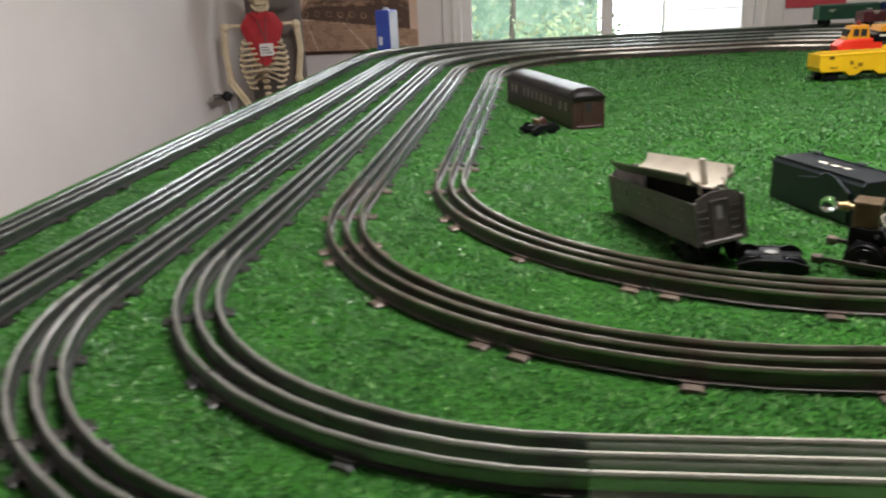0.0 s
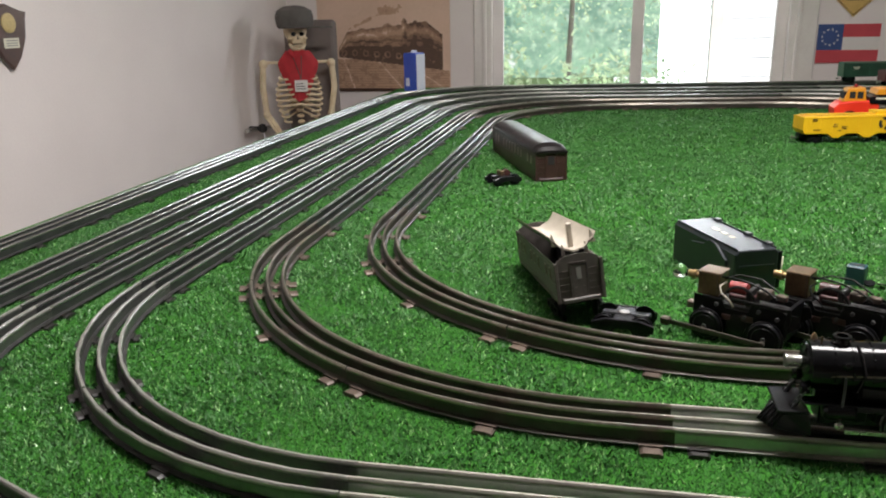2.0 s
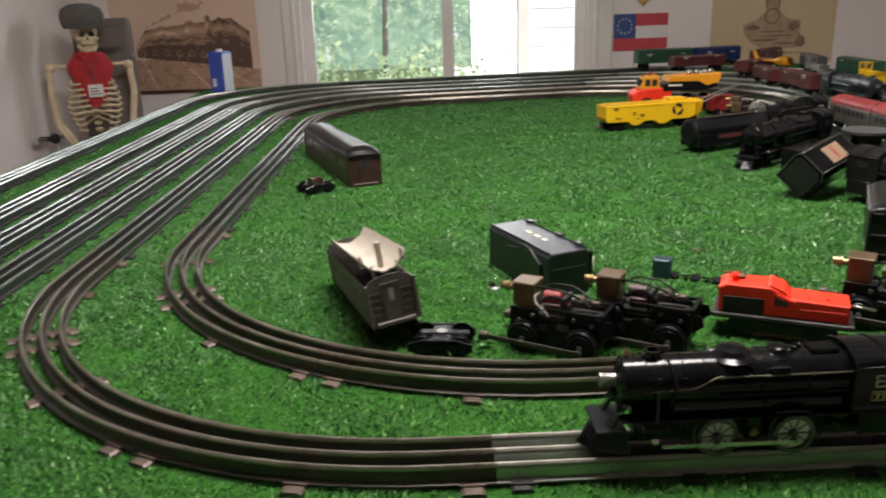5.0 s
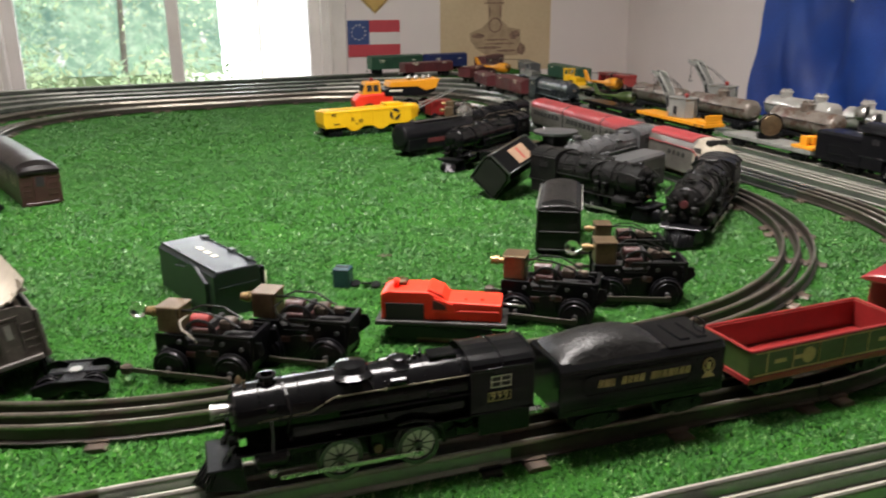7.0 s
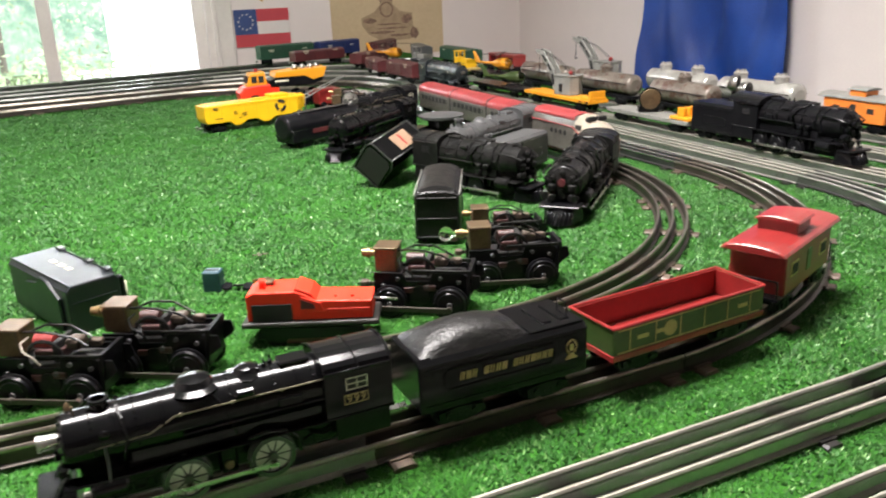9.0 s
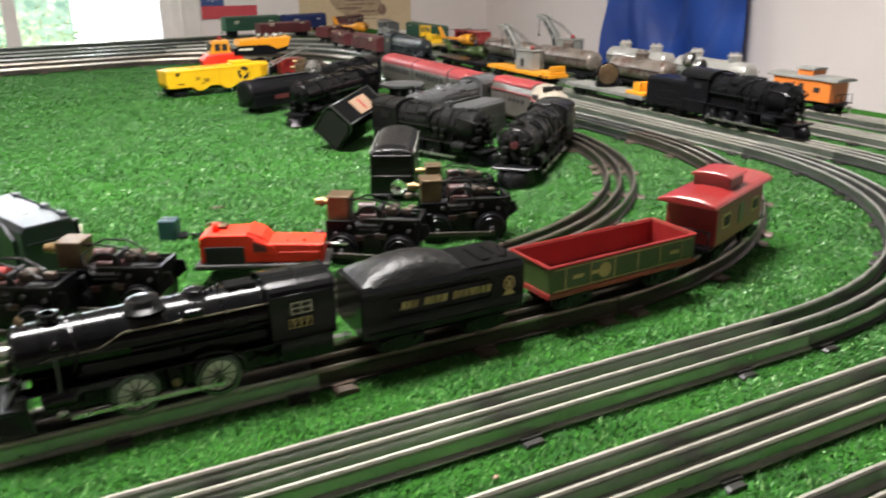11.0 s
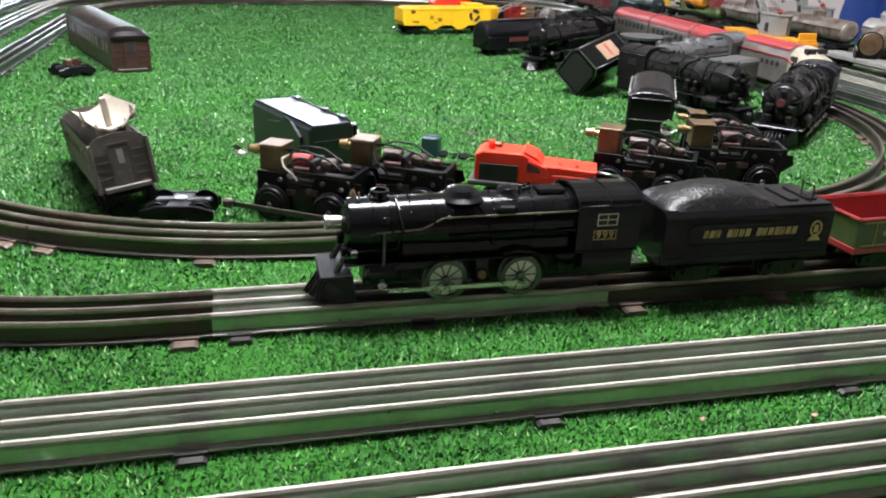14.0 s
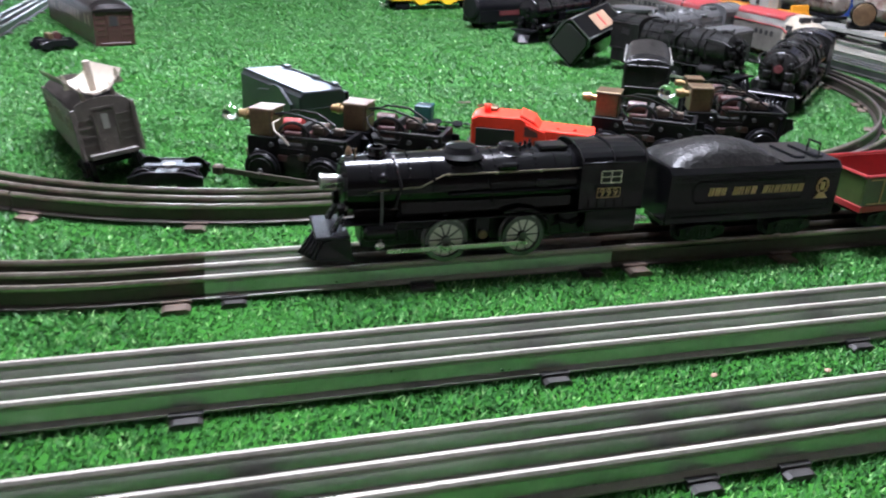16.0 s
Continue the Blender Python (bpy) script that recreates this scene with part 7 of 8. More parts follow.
def diesel(m):
    e = thing("diesel_locomotive", m, "silver diesel locomotive with red roof and rounded nose", "locomotive")
    w = 0.0250
    bm = B()
    rows = []
    for x, k, zt in ((-0.095, 1, 0.066), (0.020, 1, 0.066), (0.034, 1, 0.068), (0.046, 0.99, 0.069), (0.062, 0.97, 0.060), (0.078, 0.93, 0.056), (0.092, 0.80, 0.049), (0.101, 0.55, 0.038), (0.104, 0.30, 0.028)):
        prof = [(-w * k, 0.009), (-w * k, 0.040), (-w * 0.93 * k, zt * 0.80), (-w * 0.6 * k, zt * 0.95), (0, zt), (w * 0.6 * k, zt * 0.95), (w * 0.93 * k, zt * 0.80), (w * k, 0.040), (w * k, 0.009)]
        rows.append([bm.verts.new((x, y, max(z, 0.009) if z < zt else zt)) for y, z in prof])
    for a, b in zip(rows, rows[1:]):
        for j in range(len(a) - 1):
            f = bm.faces.new((a[j], b[j], b[j + 1], a[j + 1]))
            f.smooth, f.material_index = True, int(a[0].co.x > 0.025)
        bm.faces.new((a[-1], b[-1], b[0], a[0]))
    bm.faces.new(rows[0]), bm.faces.new(rows[-1][::-1])
    bmesh.ops.recalc_face_normals(bm, faces=bm.faces)
    part("body", bm, (M_SILVERP, M_NOSE), e)
    bm = B()
    extrude(bm, arched(w * 0.80, 0.058, 0.0605, 0.0072, 10), -0.094, 0.026, "x", 0.0008)
    part("roof", bm, M_ROOFRED, e, "faded red roof")
    for s in (-1, 1):
        bm = B()
        for i in range(4):
            lathe(bm, (-0.030 + i * 0.013, s * (w - 0.0005), 0.036), (0, s, 0), [(0, 0.0042), (0.0008, 0.0042), (0.0009, 0.003)], 12)
        part("porthole", bm, M_DARK, e)
        part("cab_side_window", box(B(), 0.036, 0.052, s * w * 0.93 - 0.001, s * w * 0.93 + 0.001, 0.044, 0.053, 0.0005), M_DARK, e)
        part("windshield", box(B(), 0.0545, 0.0625, min(s * 0.002, s * 0.017), max(s * 0.002, s * 0.017), 0.0595, 0.0660), M_DARK, e)
        bm = B()
        tube(bm, [(-0.094, s * w, 0.048), (0.030, s * w, 0.048), (0.046, s * w * 0.99, 0.040), (0.070, s * w * 0.96, 0.038), (0.092, s * w * 0.8, 0.034)], 0.0010, 6)
        part("trim_line", bm, M_ROOFRED, e)
    bm = B()
    for k in range(7):
        z = 0.014 + k * 0.0034
        tube(bm, [(0.088, -w * 0.86, z), (0.101, -w * 0.55, z), (0.106, 0, z), (0.101, w * 0.55, z), (0.088, w * 0.86, z)], 0.0008, 5)
    part("nose_grille", bm, M_ROOFRED, e)
    part("headlight", lathe(B(), (0.094, 0, 0.043), (1, 0, 0.25), [(0, 0.006), (0.004, 0.006), (0.0042, 0.004)], 14), M_DARK, e)
    part("lower_skirt", box(B(), -0.094, 0.084, -w * 0.9, w * 0.9, 0.004, 0.010, 0.001), M_MAROON, e)
    truck(e, -0.055), truck(e, 0.050)
    return e


diesel(rail_at(0, 1.455))


def flatcar(m, label, body, L=0.215, name="flat_car", deck=0.022):
    e = thing(name, m, label, "train car", GQ)
    hx, w = L / 2, 0.0255
    part("deck", box(B(), -hx, hx, -w, w, deck - 0.007, deck, 0.0008), body, e)
    for s in (-1, 1):
        for i in range(8):
            x = -hx + L * (i + 0.5) / 8
            part("stake_pocket", box(B(), x - 0.002, x + 0.002, s * w - 0.0012, s * w + 0.0012, deck - 0.006, deck + 0.001), body, e)
    part("centre_sill", box(B(), -hx + 0.01, hx - 0.01, -0.008, 0.008, 0.010, deck - 0.0072), M_SATIN, e)
    truck(e, -hx * 0.68), truck(e, hx * 0.68)
    coupler(e, -hx, -1), coupler(e, hx, 1)
    return e


def crane_cab(m, label, s=1.0):
    e = thing("toy_crane", m, label, "crane", "grey toy cranes")
    bm = B()
    pts = [(-0.030, -0.020), (0.020, -0.022), (0.030, -0.010), (0.030, 0.010), (0.020, 0.022), (-0.030, 0.020), (-0.038, 0.0)]
    extrude(bm, pts, 0.0, 0.042, "z", 0.0012)
    cab = part("cab", bm, M_GREYP, e)
    part("cab_roof", extrude(B(), [(x * 1.06, y * 1.08) for x, y in pts], 0.0422, 0.045, "z", 0.0008), M_GREYP, cab)
    for y in (-0.0225, 0.0225):
        part("cab_door", box(B(), -0.006, 0.004, y - 0.0006, y + 0.0006, 0.008, 0.026), M_DARK, cab)
    part("roof_knob", ball(B(), (-0.016, 0.004, 0.050), 0.0055, 10), M_RED, cab, "round red knob")
    bm = B()
    out = [(0.020, 0.010), (0.036, 0.008), (0.048, 0.046), (0.076, 0.082), (0.098, 0.093), (0.098, 0.100), (0.070, 0.096), (0.036, 0.055)]
    for y in (-0.011, 0.008):
        extrude(bm, out, y, y + 0.003, "y", 0.0005)
    for k in range(5):
        f = k / 4
        box(bm, 0.036 + 0.048 * f, 0.042 + 0.048 * f, -0.008, 0.008, 0.040 + 0.048 * f, 0.043 + 0.048 * f)
    bo = part("boom", bm, M_GREYP, e, "grey lattice boom")
    # dark patches paint the shade of the lattice openings
    for y in (-0.0114, 0.0114):
        for q in ([(0.038, 0.018), (0.043, 0.044), (0.036, 0.046), (0.030, 0.022)], [(0.046, 0.051), (0.058, 0.067), (0.053, 0.070), (0.041, 0.054)], [(0.061, 0.070), (0.076, 0.086), (0.071, 0.090), (0.056, 0.073)]):
            part("boom_opening", extrude(B(), q, y - 0.0002, y + 0.0002, "y"), M_DARK, bo)
        part("boom_pulley", lathe(B(), (0.094, y * 0.6, 0.095), (0, 1, 0), [(-0.002, 0.004), (0.002, 0.004)], 10), M_SATIN, bo)
    bm = B()
    for y in (-0.004, 0.004):
        tube(bm, [(-0.020, y, 0.046), (0.030, y, 0.078), (0.090, y, 0.098)], 0.0007, 5)
    tube(bm, [(0.096, 0, 0.096), (0.096, 0, 0.060)], 0.0007, 5)
    part("cable", bm, M_SATIN, e)
    part("hook", tube(B(), [(0.096, 0, 0.062), (0.096, 0, 0.055), (0.100, 0, 0.050), (0.096, 0, 0.046), (0.092, 0, 0.049)], 0.0014, 6), M_SATIN, e)
    e.matrix_world = m @ Matrix.Scale(s, 4)
    return e


def searchlight(m):
    e = thing("searchlight", m, "black toy searchlight drum with amber lens on a flat car", "lamp")
    part("yoke", box(B(), -0.008, 0.008, -0.019, 0.019, 0.0, 0.012, 0.001), M_SATIN, e)
    bm = B()
    lathe(bm, (-0.018, 0, 0.026), (1, 0, 0), [(0, 0.010), (0.003, 0.016), (0.020, 0.018), (0.030, 0.021), (0.033, 0.022), (0.034, 0.0195)], 22)
    part("drum", bm, M_BLACK, e)
    bm = B()
    lathe(bm, (0.0162, 0, 0.026), (1, 0, 0), [(0, 0.0193), (0.0008, 0.0185), (0.0022, 0.008)], 22)
    part("lens", bm, M_BRASS, e, "amber lens")
    return e


def tank_car(m, label, L=0.20, domes=1, body=None, r=0.0225):
    e = thing("tank_car", m, label, "train car", "silver tank cars")
    body = body or M_TANK
    hx = L / 2
    bm = B()
    lathe(bm, (-hx, 0, 0.043), (1, 0, 0), [(0, r * 0.55), (0.003, r * 0.88), (0.007, r), (L - 0.007, r), (L - 0.003, r * 0.88), (L, r * 0.55)], 24)
    for f in (0.12, 0.38, 0.62, 0.88):
        lathe(bm, (-hx + L * f, 0, 0.043), (1, 0, 0), [(0, r + 0.0006), (0.002, r + 0.0006)], 24)
    part("tank", bm, body, e)
    for i in range(domes):
        x = 0.0 if domes == 1 else (-0.052 + 0.104 * i / (domes - 1))
        bm = B()
        lathe(bm, (x, 0, 0.043 + r * 0.9), (0, 0, 1), [(0, 0.013), (0.010, 0.013), (0.0105, 0.0145), (0.013, 0.0145), (0.015, 0.010)], 16)
        for k in range(6):
            a = k * 1.047
            cyl(bm, (x + math.cos(a) * 0.009, math.sin(a) * 0.009, 0.043 + r * 0.9 + 0.013), (x + math.cos(a) * 0.009, math.sin(a) * 0.009, 0.043 + r * 0.9 + 0.019), 0.0018, 6)
        part("dome", bm, body, e)
    bm = B()
    for s in (-1, 1):
        tube(bm, [(-hx + 0.006, s * (r + 0.002), 0.047), (hx - 0.006, s * (r + 0.002), 0.047)], 0.0009, 5)
    part("handrail", bm, M_SATIN, e)
    part("underframe", box(B(), -hx - 0.004, hx + 0.004, -0.014, 0.014, 0.013, 0.0205, 0.001), M_SATIN, e)
    truck(e, -hx * 0.7), truck(e, hx * 0.7)
    coupler(e, -hx - 0.004, -1), coupler(e, hx + 0.004, 1)
    return e


def helicopter(m, label, body, s=1.0):
    e = thing("toy_helicopter", m, label, "toy helicopter", "toy helicopters")
    bm = B()
    lathe(bm, (0.034, 0, 0.022), (-1, 0, 0.02), [(0, 0.002), (0.004, 0.009), (0.014, 0.014), (0.034, 0.014), (0.048, 0.009), (0.060, 0.004), (0.100, 0.0028), (0.112, 0.002)], 14)
    part("fuselage", bm, body, e)
    part("tail_fin", extrude(B(), [(-0.066, 0.024), (-0.082, 0.024), (-0.092, 0.050), (-0.084, 0.050)], -0.0015, 0.0015, "y", 0.0004), body, e)
    bm = B()
    ball(bm, (0.020, 0, 0.0235), 0.0135, 12, 1.15, 0.95, 0.92)
    part("canopy", bm, M_CLEAR, e, "clear canopy")
    part("mast", cyl(B(), (0.0, 0, 0.034), (0.0, 0, 0.046), 0.0016, 8), M_SATIN, e)
    for k in range(2):
        bm = B()
        a = 0.5 + k * math.pi / 2
        d, n = Vector((math.cos(a), math.sin(a), 0)), Vector((-math.sin(a), math.cos(a), 0))
        vs = [bm.verts.new(d * u * 0.058 + n * v * 0.0028 + Vector((0, 0, 0.046 + z))) for z in (0, 0.001) for u, v in ((-1, -1), (1, -1), (1, 1), (-1, 1))]
        for q in ((3, 2, 1, 0), (4, 5, 6, 7), (0, 1, 5, 4), (1, 2, 6, 5), (2, 3, 7, 6), (3, 0, 4, 7)):
            bm.faces.new([vs[j] for j in q])
        part("rotor_blade", bm, M_SATIN, e)
    for y in (-0.013, 0.013):
        part("skid", tube(B(), [(-0.026, y, 0.0015), (0.030, y, 0.0015), (0.036, y, 0.005)], 0.0012, 6), M_SATIN, e)
        part("skid_strut", tube(B(), [(0.010, y, 0.001), (0.008, y * 0.6, 0.013)], 0.0011, 6), M_SATIN, e)
    e.matrix_world = m @ Matrix.Scale(s, 4)
    return e


def bulldozer(m, label, body):
    e = thing("toy_bulldozer", m, label, "toy vehicle")
    part("hood", box(B(), -0.004, 0.030, -0.012, 0.012, 0.010, 0.026, 0.0015), body, e)
    part("cab", box(B(), -0.026, -0.004, -0.014, 0.014, 0.010, 0.030, 0.0015), body, e)
    for x in (-0.024, -0.006):
        for y in (-0.0125, 0.0125):
            part("cab_post", box(B(), x - 0.0015, x + 0.0015, y - 0.0015, y + 0.0015, 0.030, 0.046), body, e)
    part("cab_roof", box(B(), -0.028, -0.002, -0.0155, 0.0155, 0.046, 0.050, 0.001), body, e)
    part("blade", extrude(B(), [(0.036, 0.002), (0.041, 0.000), (0.039, 0.012), (0.043, 0.024), (0.037, 0.024), (0.035, 0.012)], -0.022, 0.022, "y", 0.0005), body, e)
    for s in (-1, 1):
        part("track", box(B(), -0.028, 0.030, s * 0.016 - 0.004, s * 0.016 + 0.004, 0.0, 0.013, 0.004, 3), M_SATIN, e)
        part("lift_arm", box(B(), 0.010, 0.037, s * 0.0205 - 0.001, s * 0.0205 + 0.001, 0.008, 0.012), body, e)
    return e


def boxcar(m, label, body, L=0.23, group=GQ, h=0.066):
    e = thing("boxcar", m, label, "train car", group)
    hx, w = L / 2, 0.0255
    part("body", box(B(), -hx, hx, -w, w, 0.017, h, 0.001), body, e)
    bm = B()
    extrude(bm, [(-w - 0.001, h), (w + 0.001, h), (w * 0.6, h + 0.004), (0, h + 0.0055), (-w * 0.6, h + 0.004)], -hx, hx, "x", 0.0005)
    part("roof", bm, body, e)
    for s in (-1, 1):
        part("door", box(B(), -0.022, 0.022, s * w - 0.0014, s * w + 0.0014, 0.020, h - 0.004, 0.0004), body, e)
        for i in range(12):
            x = -hx + L * (i + 0.5) / 12
            if abs(x) > 0.024:
                part("rib", box(B(), x - 0.0008, x + 0.0008, s * w - 0.0009, s * w + 0.0009, 0.019, h - 0.002), body, e)
        for x, z, l in ((hx - 0.045, 0.052, 0.024), (hx - 0.045, 0.046, 0.016), (-hx + 0.040, 0.050, 0.018)):
            bm = B()
            box(bm, x - l / 2, x + l / 2, s * w + s * 0.0011 - 0.0002, s * w + s * 0.0011 + 0.0002, z - 0.0014, z + 0.0014)
            part("lettering_bar", bm, M_CREAM, e)
    truck(e, -hx * 0.72), truck(e, hx * 0.72)
    coupler(e, -hx, -1), coupler(e, hx, 1)
    return e


# track four: black locomotive, searchlight car, crane car, flats with toys
steam_loco(rail_at(3, 1.243, -90) @ Matrix.Scale(1.08, 4), "big satin black steam locomotive with silver handrail", L=0.200, r=0.021, az=0.052, body=M_SATIN, drivers=3, wr=0.0135, style="disc", light=False, bands=3, stack=0.005)
tender(rail_at(3, 1.402, -90), "satin black flat topped tender behind the big locomotive", L=0.098, w=0.0265, h=0.062, z0=0.014, body=M_SATIN, coal=False, letters=False)
part("roof_overhang", extrude(B(), arched(0.029, 0.0, 0.001, 0.012, 10), -0.032, 0.034, "x", 0.0008), M_SATIN, thing("cab_roof", rail_at(3, 1.335, -90) @ pose(0, 0, 0.0715), "satin black overhanging cab roof on the big locomotive", "train part"))
flatcar(rail_at(3, 1.580), "grey flat car with a yellow end platform", M_GREYP, 0.235)
part("end_platform", box(B(), -0.026, 0.026, -0.022, 0.022, 0.0, 0.006, 0.001), M_AMBER, _e := thing("yellow_platform", at(TR[3], 1.487, -90, RT + 0.0222), "yellow plastic end platform with rails on the flat car", "train part"))
for _y in (-0.014, 0.0, 0.014):
    part("stand_plate", box(B(), -0.010, 0.006, _y - 0.004, _y + 0.004, 0.006, 0.022, 0.0008), M_AMBER, _e)
searchlight(at(TR[3], 1.600, -115, RT + 0.0222))
flatcar(rail_at(4, 1.440), "black flat car under a round lamp drum", M_SATIN, 0.19)
for _y, _z, _r, _d in ((1.505, 0.052, 0.0155, -60), (1.478, 0.042, 0.0150, -75)):
    _e = thing("chrome_lamp", at(TR[4], _y, _d, RT + 0.0222), "round chrome lamp on a black post of the flat car", "lamp", "chrome lamps on the flat car")
    part("post", lathe(B(), (0, 0, 0), (0, 0, 1), [(0, 0.010), (0.004, 0.010), (0.005, 0.006), (_z - 0.012, 0.006)], 12), M_SATIN, _e)
    part("shell", lathe(B(), (-_r, 0, _z), (1, 0, 0), [(0, 0.002), (0.002, _r * 0.5), (_r * 0.5, _r * 0.88), (_r, _r), (_r * 1.25, _r * 1.06), (_r * 1.4, _r * 1.0)], 18), M_STEEL, _e, "bright chrome shell")
    part("glass", lathe(B(), (_r * 0.405, 0, _z), (1, 0, 0), [(0, _r * 0.96), (0.001, _r * 0.90), (0.003, _r * 0.4)], 18), M_DARK, _e, "dark lamp glass")
flatcar(rail_at(3, 1.890), "amber yellow crane flat car with black lettering", M_AMBER, 0.26, deck=0.026)
part("end_step", box(B(), -0.016, 0.016, -0.022, 0.022, 0.0, 0.005, 0.001), M_AMBER, _e := thing("yellow_step", at(TR[3], 1.778, -90, RT + 0.0262), "yellow plastic end step on the crane car", "train part"))
part("end_board", box(B(), 0.010, 0.015, -0.020, 0.020, 0.005, 0.018, 0.0008), M_AMBER, _e)
for _x in (-0.012, 0.0, 0.012):
    for _s in (-1, 1):
        part("lettering_bar", box(B(), _x - 0.004, _x + 0.004, _s * 0.0257 - 0.0003, _s * 0.0257 + 0.0003, -0.0055, -0.0020), M_DARK, _e)
crane_cab(at(TR[3] + 0.005, 1.885, 100, RT + 0.0262), "grey toy crane cab with boom and red knob", 0.95)
flatcar(rail_at(3, 2.165), "black flat car carrying a toy helicopter", M_SATIN, 0.24)
helicopter(at(TR[3], 2.120, -60, RT + 0.0222), "olive drab toy helicopter with clear canopy", M_GREENTIN, 1.0)
steam_loco(rail_at(2, 2.330, -90), "dark green-black steam locomotive with white stripes", L=0.24, r=0.020, body=M_TENDERG, drivers=3, wr=0.0125, style="disc", light=True)
boxcar(rail_at(2, 2.60), "weathered red caboose-like car with roof walk", M_MAROON, 0.20, h=0.052)
# track five: tank cars and flats
tank_car(rail_at(4, 1.640), "weathered silver tank car with rust stains and red cap", 0.175, 1)
tank_car(rail_at(4, 1.900), "dull grey brown tank car with dark ends", 0.215, 1)
tank_car(rail_at(4, 2.150), "grey weathered tank car on the fifth track", 0.215, 1)
flatcar(rail_at(4, 2.420), "black flat car carrying an orange helicopter", M_SATIN, 0.24)
helicopter(at(TR[4], 2.400, -70, RT + 0.0222), "orange toy helicopter with white rotor head", M_AMBER, 1.15)
flatcar(rail_at(4, 2.70), "brown flat car carrying a yellow bulldozer", M_GOLD, 0.26)
bulldozer(at(TR[4], 2.640, -75, RT + 0.0222), "bright yellow toy bulldozer with raised cab", M_YELLOW)
helicopter(at(TR[4] - 0.07, 3.060, -55, RT + 0.02), "orange toy helicopter with tall tail fin", M_AMBER, 1.2)
bulldozer(at(TR[4] - 0.02, 2.930, -70, RT + 0.02), "grey camouflage toy vehicle on a flat car", M_GREYP)
flatcar(at(TR[4] - 0.04, 2.985, -78, RT), "dark flat car carrying toy vehicles", M_SATIN, 0.24)
# track six along the wall
caboose(rail_at(5, 1.326), "orange caboose with grey arched roof", 0.150, M_PEACH, M_GREYP, GQ, M_PEACH)
tank_car(rail_at(5, 1.559), "bright silver tank car with two domes", 0.20, 2, M_SILVERB)
tank_car(rail_at(5, 1.787), "silver tank car with two domes", 0.20, 2, M_SILVERB)
flatcar(rail_at(5, 2.065), "dark flat car carrying a grey crane", M_SATIN, 0.22)
crane_cab(at(TR[5], 2.065, 105, RT + 0.0222), "grey toy crane with weathered boom", 1.05)
_e = flatcar(rail_at(5, 2.585), "flat car under a red frame load", M_SATIN, 0.20)
_e = thing("red_frame_load", at(TR[5], 2.575, -90, RT + 0.0222), "bright red open frame load on a flat car", "train load")
for _x in (-0.075, -0.025, 0.025, 0.075):
    part("upright", box(B(), _x - 0.004, _x + 0.004, -0.022, 0.022, 0.0, 0.028, 0.001), M_RED, _e)
part("top_bar", box(B(), -0.080, 0.080, -0.022, 0.022, 0.0282, 0.036, 0.001), M_RED, _e)
boxcar(at(1.775, 2.90, -92, RT), "dark green coach-like boxcar by the wall", M_GREEN, 0.25, h=0.056)
boxcar(at(1.755, 3.19, -104, RT), "grey boxcar with dark roof by the wall", M_SLATE, 0.20, h=0.052)
boxcar(at(1.70, 3.46, -132, RT), "dull red boxcar on the corner curve", M_MAROON, 0.21, h=0.060)
boxcar(at(1.545, 3.565, -164, RT), "navy blue boxcar with white lettering", M_BLUE, 0.19)
boxcar(at(1.325, 3.545, -171, RT), "dark green boxcar with a white emblem", M_GREEN, 0.225)
boxcar(at(1.40, 3.36, -168, RT), "dark maroon gondola loaded on the far curve", M_MAROON, 0.21, h=0.050)
boxcar(at(1.52, 3.12, -140, RT), "faded maroon hopper car on the far curve", M_MAROON, 0.19, h=0.048)
boxcar(at(1.447, 2.83, -98, RT), "rusty red car near the far bend", M_MAROON, 0.19, h=0.046)

# ---- on and by the walls ----


def sketch(m, w, h, paper, label, blobs, frame_mat=None):
    """A printed poster: a paper sheet with an engine drawn in flat sepia shapes."""
    e = thing("wall_poster", m, label, "poster", "engine posters on the wall")
    part("sheet", box(B(), -w / 2, w / 2, -0.002, 0.0, 0.0, h), paper, e)
    if frame_mat:
        part("bottom_strip", box(B(), -w / 2 - 0.004, w / 2 + 0.004, -0.006, 0.0, -0.010, 0.004, 0.001), frame_mat, e)
    for i, (pts, mat) in enumerate(blobs):
        part("printed_shape", extrude(B(), pts, -0.0026 - 0.00003 * i, -0.0021, "y"), mat, e)
    return e


def wob(cx, cz, rx, rz, n=22, k=0.16, seed=0):
    """An uneven printed blot."""
    return [(cx + rx * math.cos(6.2832 * i / n) * (1 + k * noise.noise((math.cos(6.2832 * i / n) * 2, math.sin(6.2832 * i / n) * 2, seed))), cz + rz * math.sin(6.2832 * i / n) * (1 + k * noise.noise((math.cos(6.2832 * i / n) * 2, math.sin(6.2832 * i / n) * 2, seed + 9)))) for i in range(n)]


